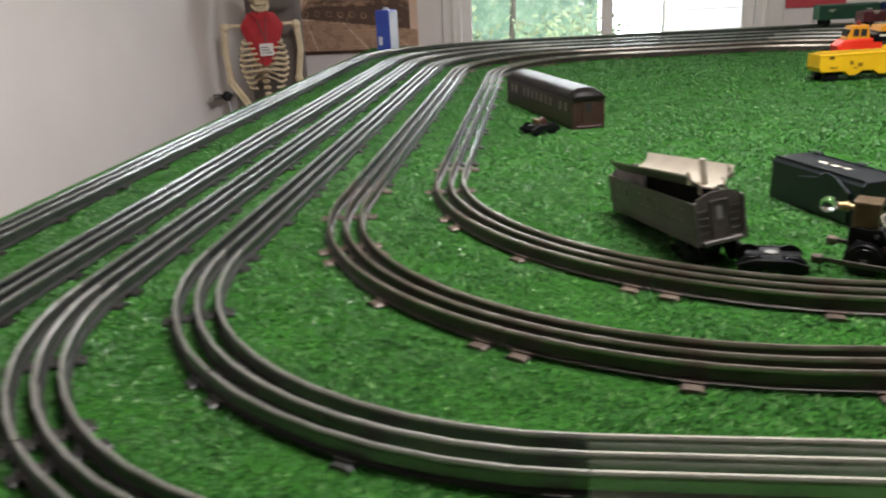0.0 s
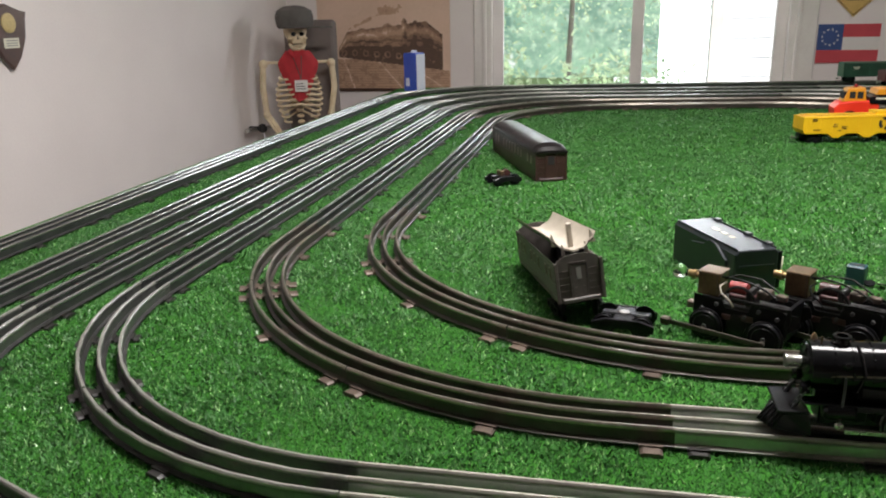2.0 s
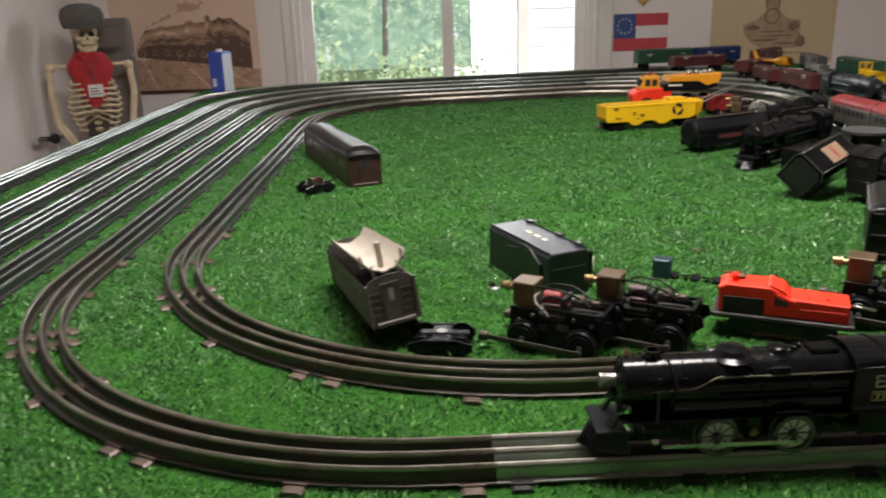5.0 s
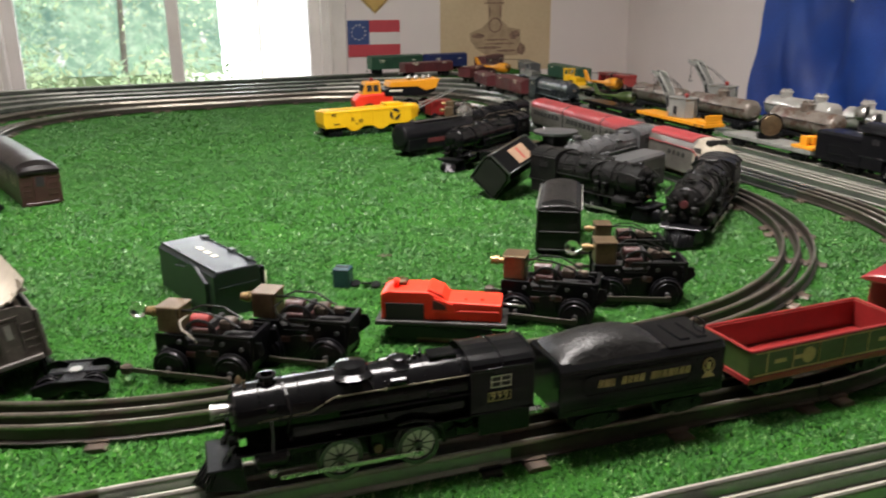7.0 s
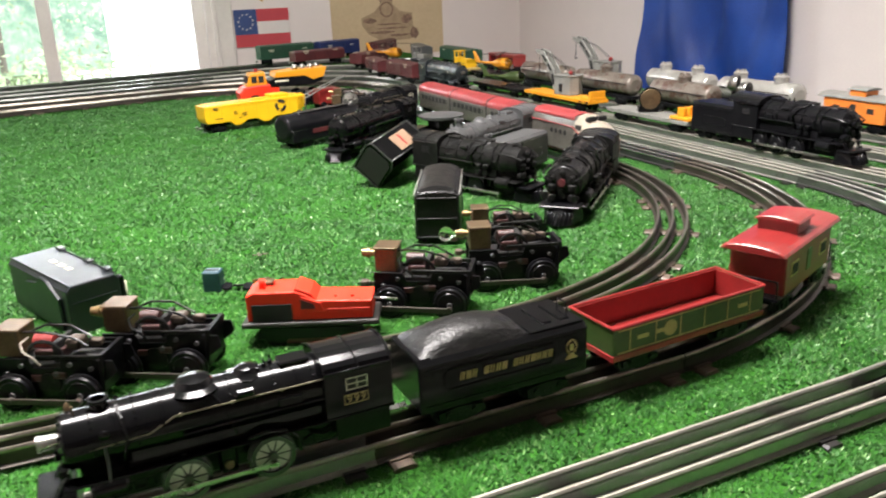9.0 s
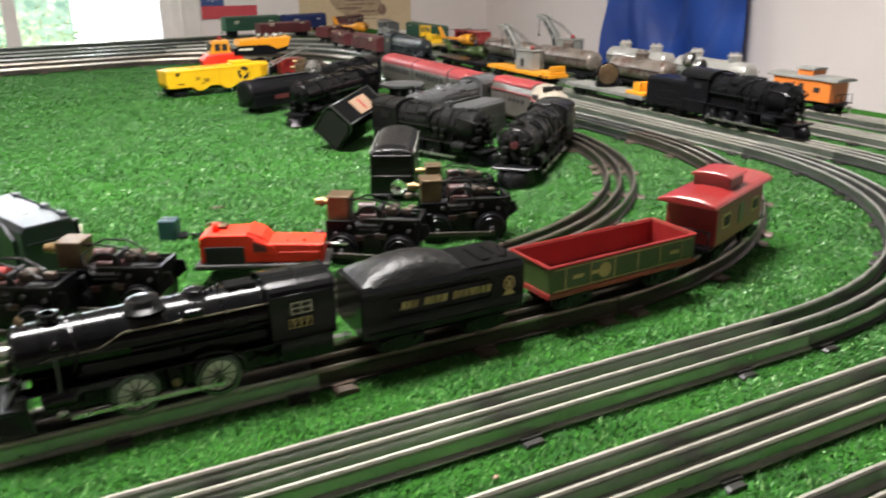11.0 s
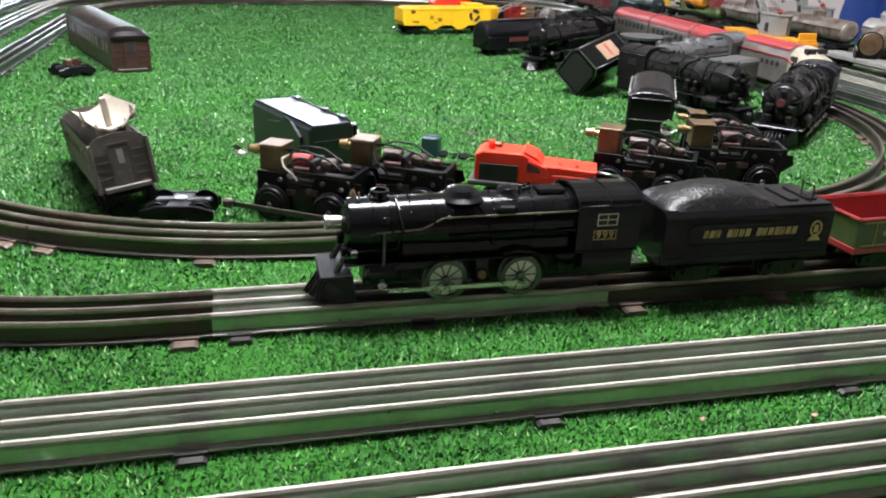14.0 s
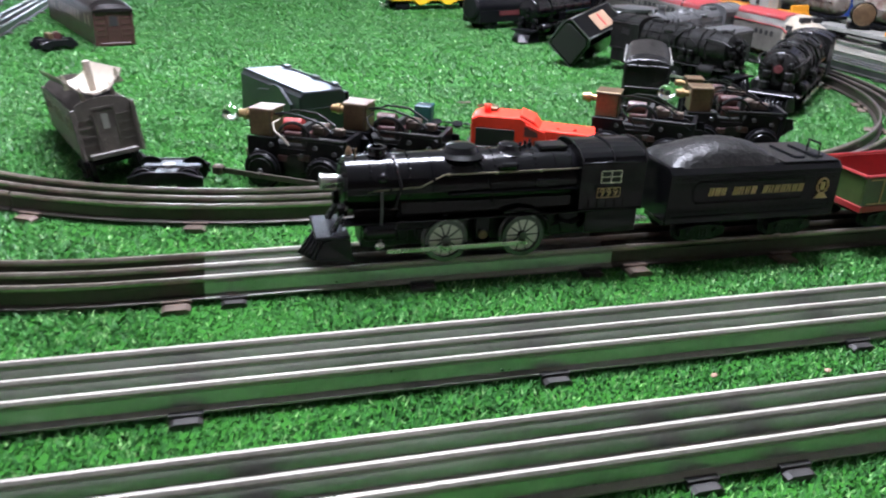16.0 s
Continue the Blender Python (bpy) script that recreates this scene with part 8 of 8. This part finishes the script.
def ink_side(u, v):
    """How dark the print of the heavy engine is at a spot of the sheet: boiler, domes, wheels, steam and yard tracks."""
    n = noise.noise((u * 38, v * 38, 1.3)) * 0.6 + noise.noise((u * 95, v * 95, 4.1)) * 0.4
    top = 0.256 + 0.110 * (u + 0.19) - 0.9 * max(0.0, u - 0.20) - 1.6 * max(0.0, -0.17 - u)
    low = 0.146 - 0.125 * (u + 0.215)
    for c, w, h in ((-0.10, 0.016, 0.007), (0.02, 0.022, 0.012), (0.10, 0.012, 0.026), (0.15, 0.010, 0.008)):
        if abs(u - c) < w:
            top += h * (1 - ((u - c) / w) ** 2) ** 0.5
    d = 0.0
    if -0.215 < u < 0.275 and low < v < top:
        h = (v - low) / (top - low)
        d = 0.50 - 0.34 * math.exp(-((h - 0.80) / 0.10) ** 2) + 0.28 * (h < 0.46) + 0.30 * n
        if h < 0.46:
            k = ((u + 0.215) / 0.052) % 1.0 - 0.5
            q = math.hypot(k * 0.052, (h - 0.22) * (top - low))
            d += 0.20 * (q < 0.019) - 0.42 * (0.008 < q < 0.015)
        d += 0.20 * (u > 0.10) * (h > 0.2) + 0.18 * (abs(h - 0.60) < 0.03)
        d = max(0.14, d)
    elif v < low and v < 0.135 - 0.10 * max(0.0, u - 0.02):
        d = 0.30 + 0.16 * n + 0.10 * ((v * 88) % 1.0 < 0.3)
        for a, b in ((-0.19, 0.35), (-0.03, 0.9), (0.09, 1.5)):
            d -= 0.18 * (abs(u - a - (0.13 - v) * b) < 0.0045)
    else:
        puff = 1.3 * math.exp(-((u - 0.04) / 0.07) ** 2 - ((v - 0.352) / 0.026) ** 2) + 1.3 * math.exp(-((u + 0.09) / 0.10) ** 2 - ((v - 0.300 - 0.42 * (u + 0.09)) / 0.010) ** 2)
        d = puff * (0.16 + 0.30 * n)
    return d


def halftone(ink, w, h, step, tones):
    """Small printed cells of a few inks, one mesh for each ink."""
    cells = [([], []) for _ in tones]
    for j in range(int(h / step)):
        for i in range(int(w / step)):
            u, v = -w / 2 + (i + 0.5) * step, (j + 0.5) * step
            k = min(len(tones), int(ink(u, v) * (len(tones) + 0.6) / 0.8 + 0.15)) - 1
            if k >= 0:
                V, F = cells[k]
                b, a = len(V), step / 2
                V += [(u - a, -0.0024, v - a), (u + a, -0.0024, v - a), (u + a, -0.0024, v + a), (u - a, -0.0024, v + a)]
                F.append((b, b + 1, b + 2, b + 3))
    return [(V, F, m) for (V, F), m in zip(cells, tones) if F]


def engine_front():
    """An engine seen head on: capped stack, round smokebox, deck and wheel."""
    out = [([(-0.045, 0.302), (0.026, 0.302), (0.022, 0.228), (0.058, 0.195), (0.118, 0.185), (0.120, 0.125), (0.145, 0.090), (0.100, 0.068), (-0.044, 0.068), (-0.100, 0.100), (-0.129, 0.138), (-0.131, 0.172), (-0.069, 0.195), (-0.037, 0.228)], M_INKF)]
    out.append(([(-0.056, 0.372), (0.038, 0.371), (0.036, 0.340), (0.026, 0.300), (-0.045, 0.300), (-0.052, 0.340)], M_INKF))
    out.append(([(-0.058, 0.306), (0.036, 0.306), (0.036, 0.299), (-0.058, 0.299)], M_INKL))
    out.append(([(-0.058, 0.372), (0.040, 0.372), (0.040, 0.367), (-0.058, 0.367)], M_INKL))
    out.append((wob(-0.008, 0.205, 0.034, 0.034, 20, 0.05, 3), M_INKL))
    out.append((wob(-0.008, 0.205, 0.027, 0.027, 20, 0.05, 4), M_INKF))
    for i, (x, z, a, b) in enumerate(((-0.090, 0.158, 0.034, 0.012), (0.090, 0.160, 0.026, 0.020), (0.0, 0.140, 0.060, 0.004), (0.02, 0.122, 0.075, 0.004), (-0.03, 0.105, 0.060, 0.006), (0.125, 0.095, 0.022, 0.026), (0.05, 0.090, 0.050, 0.006), (-0.036, 0.265, 0.004, 0.032), (0.018, 0.265, 0.004, 0.032))):
        out.append((wob(x, z, a, b, 14, 0.4, i + 40), M_INKL))
    return out


_e = sketch(pose(-0.640, WY1 - 0.004, -0.045), 0.62, 0.415, M_PAPER, "aged sepia hanging print of a steam locomotive on rails", (), M_PLAQUE)
for _v, _f, _m in halftone(ink_side, 0.612, 0.40, 0.0034, (M_TONE1, M_TONE2, M_TONE3, M_TONE4)):
    _me = bpy.data.meshes.new("printed_ink")
    _me.from_pydata(_v, [], _f)
    _me.materials.append(_m)
    new("printed_ink", _me).parent = _e
part("hanging_rod", cyl(B(), (-0.318, -0.010, 0.420), (0.302, -0.010, 0.420), 0.009, 12), M_PAPER, _e, "pale wooden rod")
for _x in (-0.326, 0.300):
    part("rod_cap", cyl(B(), (_x, -0.010, 0.420), (_x + 0.012, -0.010, 0.420), 0.012, 12), M_PLAQUE, _e, "dark end cap")
sketch(pose(1.905, WY1 - 0.004, -0.02), 0.545, 0.60, M_PAPER2, "yellowed poster of a locomotive seen from the front", engine_front())

# striped flag
_e = thing("wall_flag", pose(1.325, WY1 - 0.004, 0.060), "three striped flag with a blue canton of stars", "flag")
for i, mt in enumerate((M_FLAGR, M_FLAGW, M_FLAGR)):
    z0, x0 = i * 0.0515, (-0.118 if i == 0 else -0.021)
    part("stripe", box(B(), x0, 0.118, -0.0025, 0.0, z0 + 0.0001, z0 + 0.0514), mt, _e)
part("canton", box(B(), -0.118, -0.0212, -0.0025, 0.0, 0.0516, 0.1544), M_FLAGB, _e)
for i in range(11):
    a = 6.2832 * i / 11 + 0.2
    pts = [(-0.070 + math.cos(a) * 0.031 + math.cos(1.5708 + k * 0.62832) * (0.0052 if k % 2 == 0 else 0.0022), 0.103 + math.sin(a) * 0.031 + math.sin(1.5708 + k * 0.62832) * (0.0052 if k % 2 == 0 else 0.0022)) for k in range(10)]
    part("star", extrude(B(), pts, -0.0032, -0.0026, "y"), M_FLAGW, _e)
_e = thing("diamond_sign", pose(1.333, WY1 - 0.003, 0.330), "amber diamond railway sign with dark print", "sign")
part("plate", extrude(B(), [(0, -0.088), (0.092, 0), (0, 0.088), (-0.092, 0)], -0.003, 0.0, "y", 0.0008), M_SIGN, _e)
for _u in range(4):
    _c, _d = ((0, -0.080), (0.084, 0), (0, 0.080), (-0.084, 0))[_u], ((0.084, 0), (0, 0.080), (-0.084, 0), (0, -0.080))[_u]
    part("border_line", tube(B(), [(_c[0], -0.0032, _c[1]), (_d[0], -0.0032, _d[1])], 0.0012, 5), M_PLAQUE, _e)
for _z, _l in ((0.030, 0.028), (0.006, 0.050), (-0.018, 0.032)):
    part("print_bar", box(B(), -_l, _l, -0.0042, -0.0032, _z - 0.006, _z + 0.006), M_BRASS, _e)


def banner(m):
    """A hanging satin banner with soft folds."""
    bm = B()
    nx, nz = 40, 44
    front, back = [], []
    for j in range(nz + 1):
        for i in range(nx + 1):
            u, v = i / nx, j / nz
            y = 0.046 + 0.018 * math.sin(u * 17 + 2.5 * v + 1.5 * math.sin(v * 4)) * (0.35 + 0.65 * (1 - v)) + 0.024 * math.sin(u * 7 + 4 * v) + 0.016 * noise.noise((u * 5, v * 6, 2))
            swag = abs(u - 0.42) * 1.9 + 0.10 * noise.noise((u * 3, v * 3, 7))
            sag = 0.015 * max(0.0, math.sin((v - swag) * 11)) * min(1.0, 3 * v)
            x = (u - 0.5) * (0.70 + 0.02 * math.sin(v * 7)) * (1 - 0.04 * math.sin(v * 3.1))
            front.append(bm.verts.new((x, -y - sag, -0.36 + v * 1.0)))
            back.append(bm.verts.new((x, -y - sag + 0.003, -0.36 + v * 1.0)))
    for L in (front, back):
        for j in range(nz):
            for i in range(nx):
                k = j * (nx + 1) + i
                bm.faces.new((L[k], L[k + 1], L[k + nx + 2], L[k + nx + 1])).smooth = True
    bmesh.ops.recalc_face_normals(bm, faces=bm.faces)
    e = thing("satin_banner", m, "royal blue satin banner hanging in soft folds", "banner")
    part("cloth", bm, M_BANNER, e)
    part("cream_patch", extrude(B(), [(0.06, 0.30), (0.10, 0.26), (0.12, 0.22), (0.14, 0.27), (0.16, 0.36), (0.08, 0.36)], -0.075, -0.072, "y"), M_CREAM, e)
    part("hanging_rod", cyl(B(), (-0.37, -0.02, 0.645), (0.37, -0.02, 0.645), 0.006, 8), M_PLAQUE, e)
    return e


banner(pose(WX1 - 0.004, 2.525, 0, 0, 0, -90))

# shield plaque on the west wall
_e = thing("shield_plaque", pose(WX1 * 0 + WX0 + 0.003, 2.068, 0.170, 0, 0, 90), "dark walnut shield plaque with a gold medallion", "plaque")
_pts = [(0, 0), (0.030, 0.028), (0.056, 0.075), (0.064, 0.120), (0.070, 0.138), (0.048, 0.142), (0.022, 0.150), (0, 0.158), (-0.022, 0.150), (-0.048, 0.142), (-0.070, 0.138), (-0.064, 0.120), (-0.056, 0.075), (-0.030, 0.028)]
part("board", extrude(B(), _pts, -0.014, 0.0, "y", 0.003, 2), M_PLAQUE, _e)
_b = B()
lathe(_b, (0, -0.0142, 0.112), (0, -1, 0), [(0, 0.024), (0.002, 0.024), (0.003, 0.019), (0.0025, 0.015), (0.004, 0.008)], 20)
part("medallion", _b, M_GOLD, _e, "gold medallion")
_pl = part("name_plate", box(B(), -0.026, 0.026, -0.0162, -0.0142, 0.052, 0.076, 0.0005), M_CREAM, _e, "pale engraved plate")
for _z in (0.058, 0.064, 0.070):
    part("engraved_bar", box(B(), -0.020, 0.020, -0.0166, -0.0162, _z - 0.0012, _z + 0.0012), M_GREYP, _pl)

# blue carton on the table's far corner
_e = thing("carton", at(-0.362, 3.325, -22), "tall blue and white carton with a pale cap", "carton")
part("body", box(B(), -0.030, 0.030, -0.028, 0.028, 0.0, 0.140, 0.0015), M_CARTON, _e)
part("white_side", box(B(), 0.0301, 0.0308, -0.0275, 0.0275, 0.002, 0.138), M_CARTONW, _e)
_b = B()
extrude(_b, [(-0.0302, 0.139), (0.0302, 0.139), (0.026, 0.144), (-0.026, 0.144)], -0.028, 0.028, "y", 0.0006)
part("folded_top", _b, M_CARTON, _e)
part("cap", lathe(B(), (0, 0, 0.144), (0, 0, 1), [(0, 0.011), (0.008, 0.011), (0.0085, 0.009)], 14), M_CARTONW, _e)
part("front_bars", box(B(), -0.020, -0.004, -0.0290, -0.0281, 0.020, 0.050), M_CARTONW, _e)


def skeleton(m):
    """A seated toy skeleton in a cap and red shirt, one plain figure."""
    bm = B()
    # spine and pelvis (bone 0, shirt 1, cap 2, white 3, dark 4)
    for i in range(16):
        z = -0.30 + i * 0.026
        ball(bm, (0.004 * math.sin(i * 0.5), 0.030, z), 0.0125, 8, 1.3, 1.0, 0.8)
    ball(bm, (-0.03, 0.02, -0.30), 0.045, 10, 1.2, 0.8, 0.7), ball(bm, (0.03, 0.02, -0.30), 0.045, 10, 1.2, 0.8, 0.7)
    for k in range(9):
        z = 0.075 - k * 0.0215
        wd = 0.060 + 0.030 * math.sin(math.pi * (k + 1.5) / 10)
        for s in (-1, 1):
            pts = []
            for j in range(9):
                a = math.pi * j / 8 * (1.0 if k < 6 else 0.82)
                pts.append((s * wd * math.sin(a) * 1.05, 0.034 - 0.075 * (1 - math.cos(a)) / 2 * 1.15, z - 0.030 * math.sin(a * 0.8) - 0.012 * j / 8))
            tube(bm, pts, 0.0048, 6)
    box(bm, -0.010, 0.010, -0.056, -0.046, -0.03, 0.070, 0.003)
    for s in (-1, 1):
        tube(bm, [(s * 0.010, -0.040, 0.086), (s * 0.07, -0.020, 0.104), (s * 0.132, 0.002, 0.104)], 0.0065, 7)
        ball(bm, (s * 0.138, 0.0, 0.098), 0.019, 10)
        tube(bm, [(s * 0.140, 0.0, 0.10), (s * 0.146, -0.002, 0.0), (s * (0.138 if s < 0 else 0.128), -0.008, -0.105)], 0.0125, 8)
        ball(bm, (s * (0.138 if s < 0 else 0.128), -0.008, -0.108), 0.0165, 9)
        e0 = (-0.138, -0.008, -0.108) if s < 0 else (0.128, -0.008, -0.108)
        e1 = (-0.060, -0.060, -0.225) if s < 0 else (0.165, -0.050, -0.200)
        for d in (-0.008, 0.008):
            tube(bm, [(e0[0] + d, e0[1], e0[2]), (e1[0] + d, e1[1], e1[2])], 0.0075, 6)
        for f in range(4):
            tube(bm, [e1, (e1[0] + (0.03 if s < 0 else 0.02) + 0.006 * f, e1[1] - 0.02 - 0.01 * f, e1[2] - 0.05)], 0.0042, 5)
    # skull, brow, cheekbones and a narrow jaw, turned a little aside
    first = set(bm.verts)
    ball(bm, (0.0, 0.014, 0.232), 0.056, 16, 0.86, 1.10, 0.95)
    ball(bm, (0.0, -0.020, 0.203), 0.036, 12, 0.95, 0.85, 1.0)
    for x in (-1, 1):
        ball(bm, (x * 0.029, -0.036, 0.200), 0.0115, 8, 1.1, 0.8, 0.6)
        tube(bm, [(x * 0.032, -0.022, 0.196), (x * 0.031, -0.024, 0.176), (x * 0.020, -0.042, 0.160), (0.0, -0.050, 0.157)], 0.0068, 7)
        # dark balls paint shade into the eye sockets
        ball(bm, (x * 0.0165, -0.0475, 0.2165), 0.0100, 9, 1.05, 0.6, 0.85, mi=4)
        ball(bm, (x * 0.0165, -0.043, 0.2285), 0.0095, 8, 1.3, 0.8, 0.45)
    extrude(bm, [(-0.0045, 0.196), (0.0045, 0.196), (0.0015, 0.209), (-0.0015, 0.209)], -0.0535, -0.046, "y", mi=4)
    for k in range(7):
        x = -0.018 + 0.006 * k
        y = -0.0545 + 12 * x * x
        box(bm, x - 0.0026, x + 0.0026, y, y + 0.006, 0.1795, 0.1880, 0.0008)
        box(bm, x - 0.0024, x + 0.0024, y, y + 0.006, 0.1660, 0.1755, 0.0008)
    box(bm, -0.020, 0.020, -0.046, -0.030, 0.1757, 0.1795, mi=4)
    bmesh.ops.rotate(bm, cent=(0, 0.01, 0.20), matrix=Matrix.Rotation(radians(10), 3, 'Z'), verts=[v for v in bm.verts if v not in first])
    tube(bm, [(0, 0.028, 0.10), (0, 0.024, 0.175)], 0.013, 8)
    # shirt scrap with a white card
    V = {}
    for i in range(11):
        for j in range(9):
            u, v = i / 10 * 2 - 1, j / 8
            wdt = 0.082 * (0.42 + 0.58 * min(1, v * 1.5)) * (1 - 0.40 * max(0, v - 0.75) / 0.25)
            V[i, j] = bm.verts.new((u * wdt + 0.004, -0.066 + 0.035 * u * u + 0.004 * math.sin(u * 9 + v * 7), -0.052 + 0.018 * abs(u) + v * (0.205 - 0.020 * abs(u))))
    for i in range(10):
        for j in range(8):
            f = bm.faces.new((V[i, j], V[i + 1, j], V[i + 1, j + 1], V[i, j + 1]))
            f.material_index, f.smooth = 1, True
    for sx in (-1, 1):
        extrude(bm, [(sx * 0.004, 0.118), (sx * 0.034, 0.150), (sx * 0.022, 0.160), (sx * 0.002, 0.132)], -0.074, -0.066, "y", mi=1)
        tube(bm, [(sx * 0.020, -0.066, 0.150), (0.010 + sx * 0.006, -0.073, 0.070), (0.012, -0.0745, 0.040)], 0.0016, 5, mi=2)
    box(bm, -0.014, 0.038, -0.0765, -0.0735, -0.010, 0.036, 0.0008, mi=3)
    for k in range(3):
        box(bm, -0.009, 0.032 - 0.006 * k, -0.0772, -0.0766, 0.000 + 0.010 * k, 0.003 + 0.010 * k, mi=4)
    # cap
    lathe(bm, (0, 0.008, 0.238), (0, 0, 1), [(0, 0.068), (0.016, 0.075), (0.046, 0.078), (0.070, 0.070), (0.086, 0.042), (0.091, 0.004)], 18, mi=2)
    extrude(bm, [(-0.05, -0.048), (0.05, -0.048), (0.12, -0.072), (0.150, -0.090), (0.105, -0.118), (0.03, -0.104), (-0.035, -0.080)], 0.240, 0.246, "z", 0.001, mi=2)
    return solo("skeleton_figure", bm, (M_BONE, M_SHIRT, M_CAP, M_FLAGW, M_DARK), "ivory plastic skeleton in grey cap and red shirt", "figurine", m=m)


skeleton(pose(-0.890, 3.46, 0.0, 0, 0, 20))
_e = thing("chair", pose(-0.890, 3.56, FZ), "grey vinyl chair with tubular frame behind the skeleton", "chair")
part("backrest", box(B(), -0.110, 0.125, 0.030, 0.070, 0.55, 1.07, 0.02, 3), M_CHAIR, _e)
part("seat", box(B(), -0.20, 0.20, -0.36, 0.04, 0.40, 0.445, 0.015, 2), M_CHAIR, _e)
for _x in (-0.18, 0.18):
    part("leg", tube(B(), [(_x, -0.34, 0.0), (_x, -0.34, 0.40)], 0.012, 8), M_STEEL, _e)
    part("leg", tube(B(), [(_x, 0.05, 0.0), (_x, 0.05, 0.40), (_x * 0.8, 0.06, 0.60)], 0.012, 8), M_STEEL, _e)
    part("arm_rail", tube(B(), [(_x, 0.05, 0.45), (_x, 0.04, 0.62), (_x, -0.25, 0.64)], 0.010, 8), M_STEEL, _e)
# a dark knob with a hanging cord by the wall
_e = thing("cord_knob", pose(-1.04, 3.40, -0.162), "small black knob with a thin hanging cord", "knob")
part("knob", ball(B(), (0, 0, 0), 0.020, 10), M_DARK, _e)
part("cord", tube(B(), [(0.004, 0, -0.018), (0.012, 0, -0.06), (0.010, 0, -0.16)], 0.003, 6), M_CARTONW, _e)
part("bracket", box(B(), -0.058, -0.012, -0.008, 0.008, -0.008, 0.008, 0.002), M_DARK, _e)
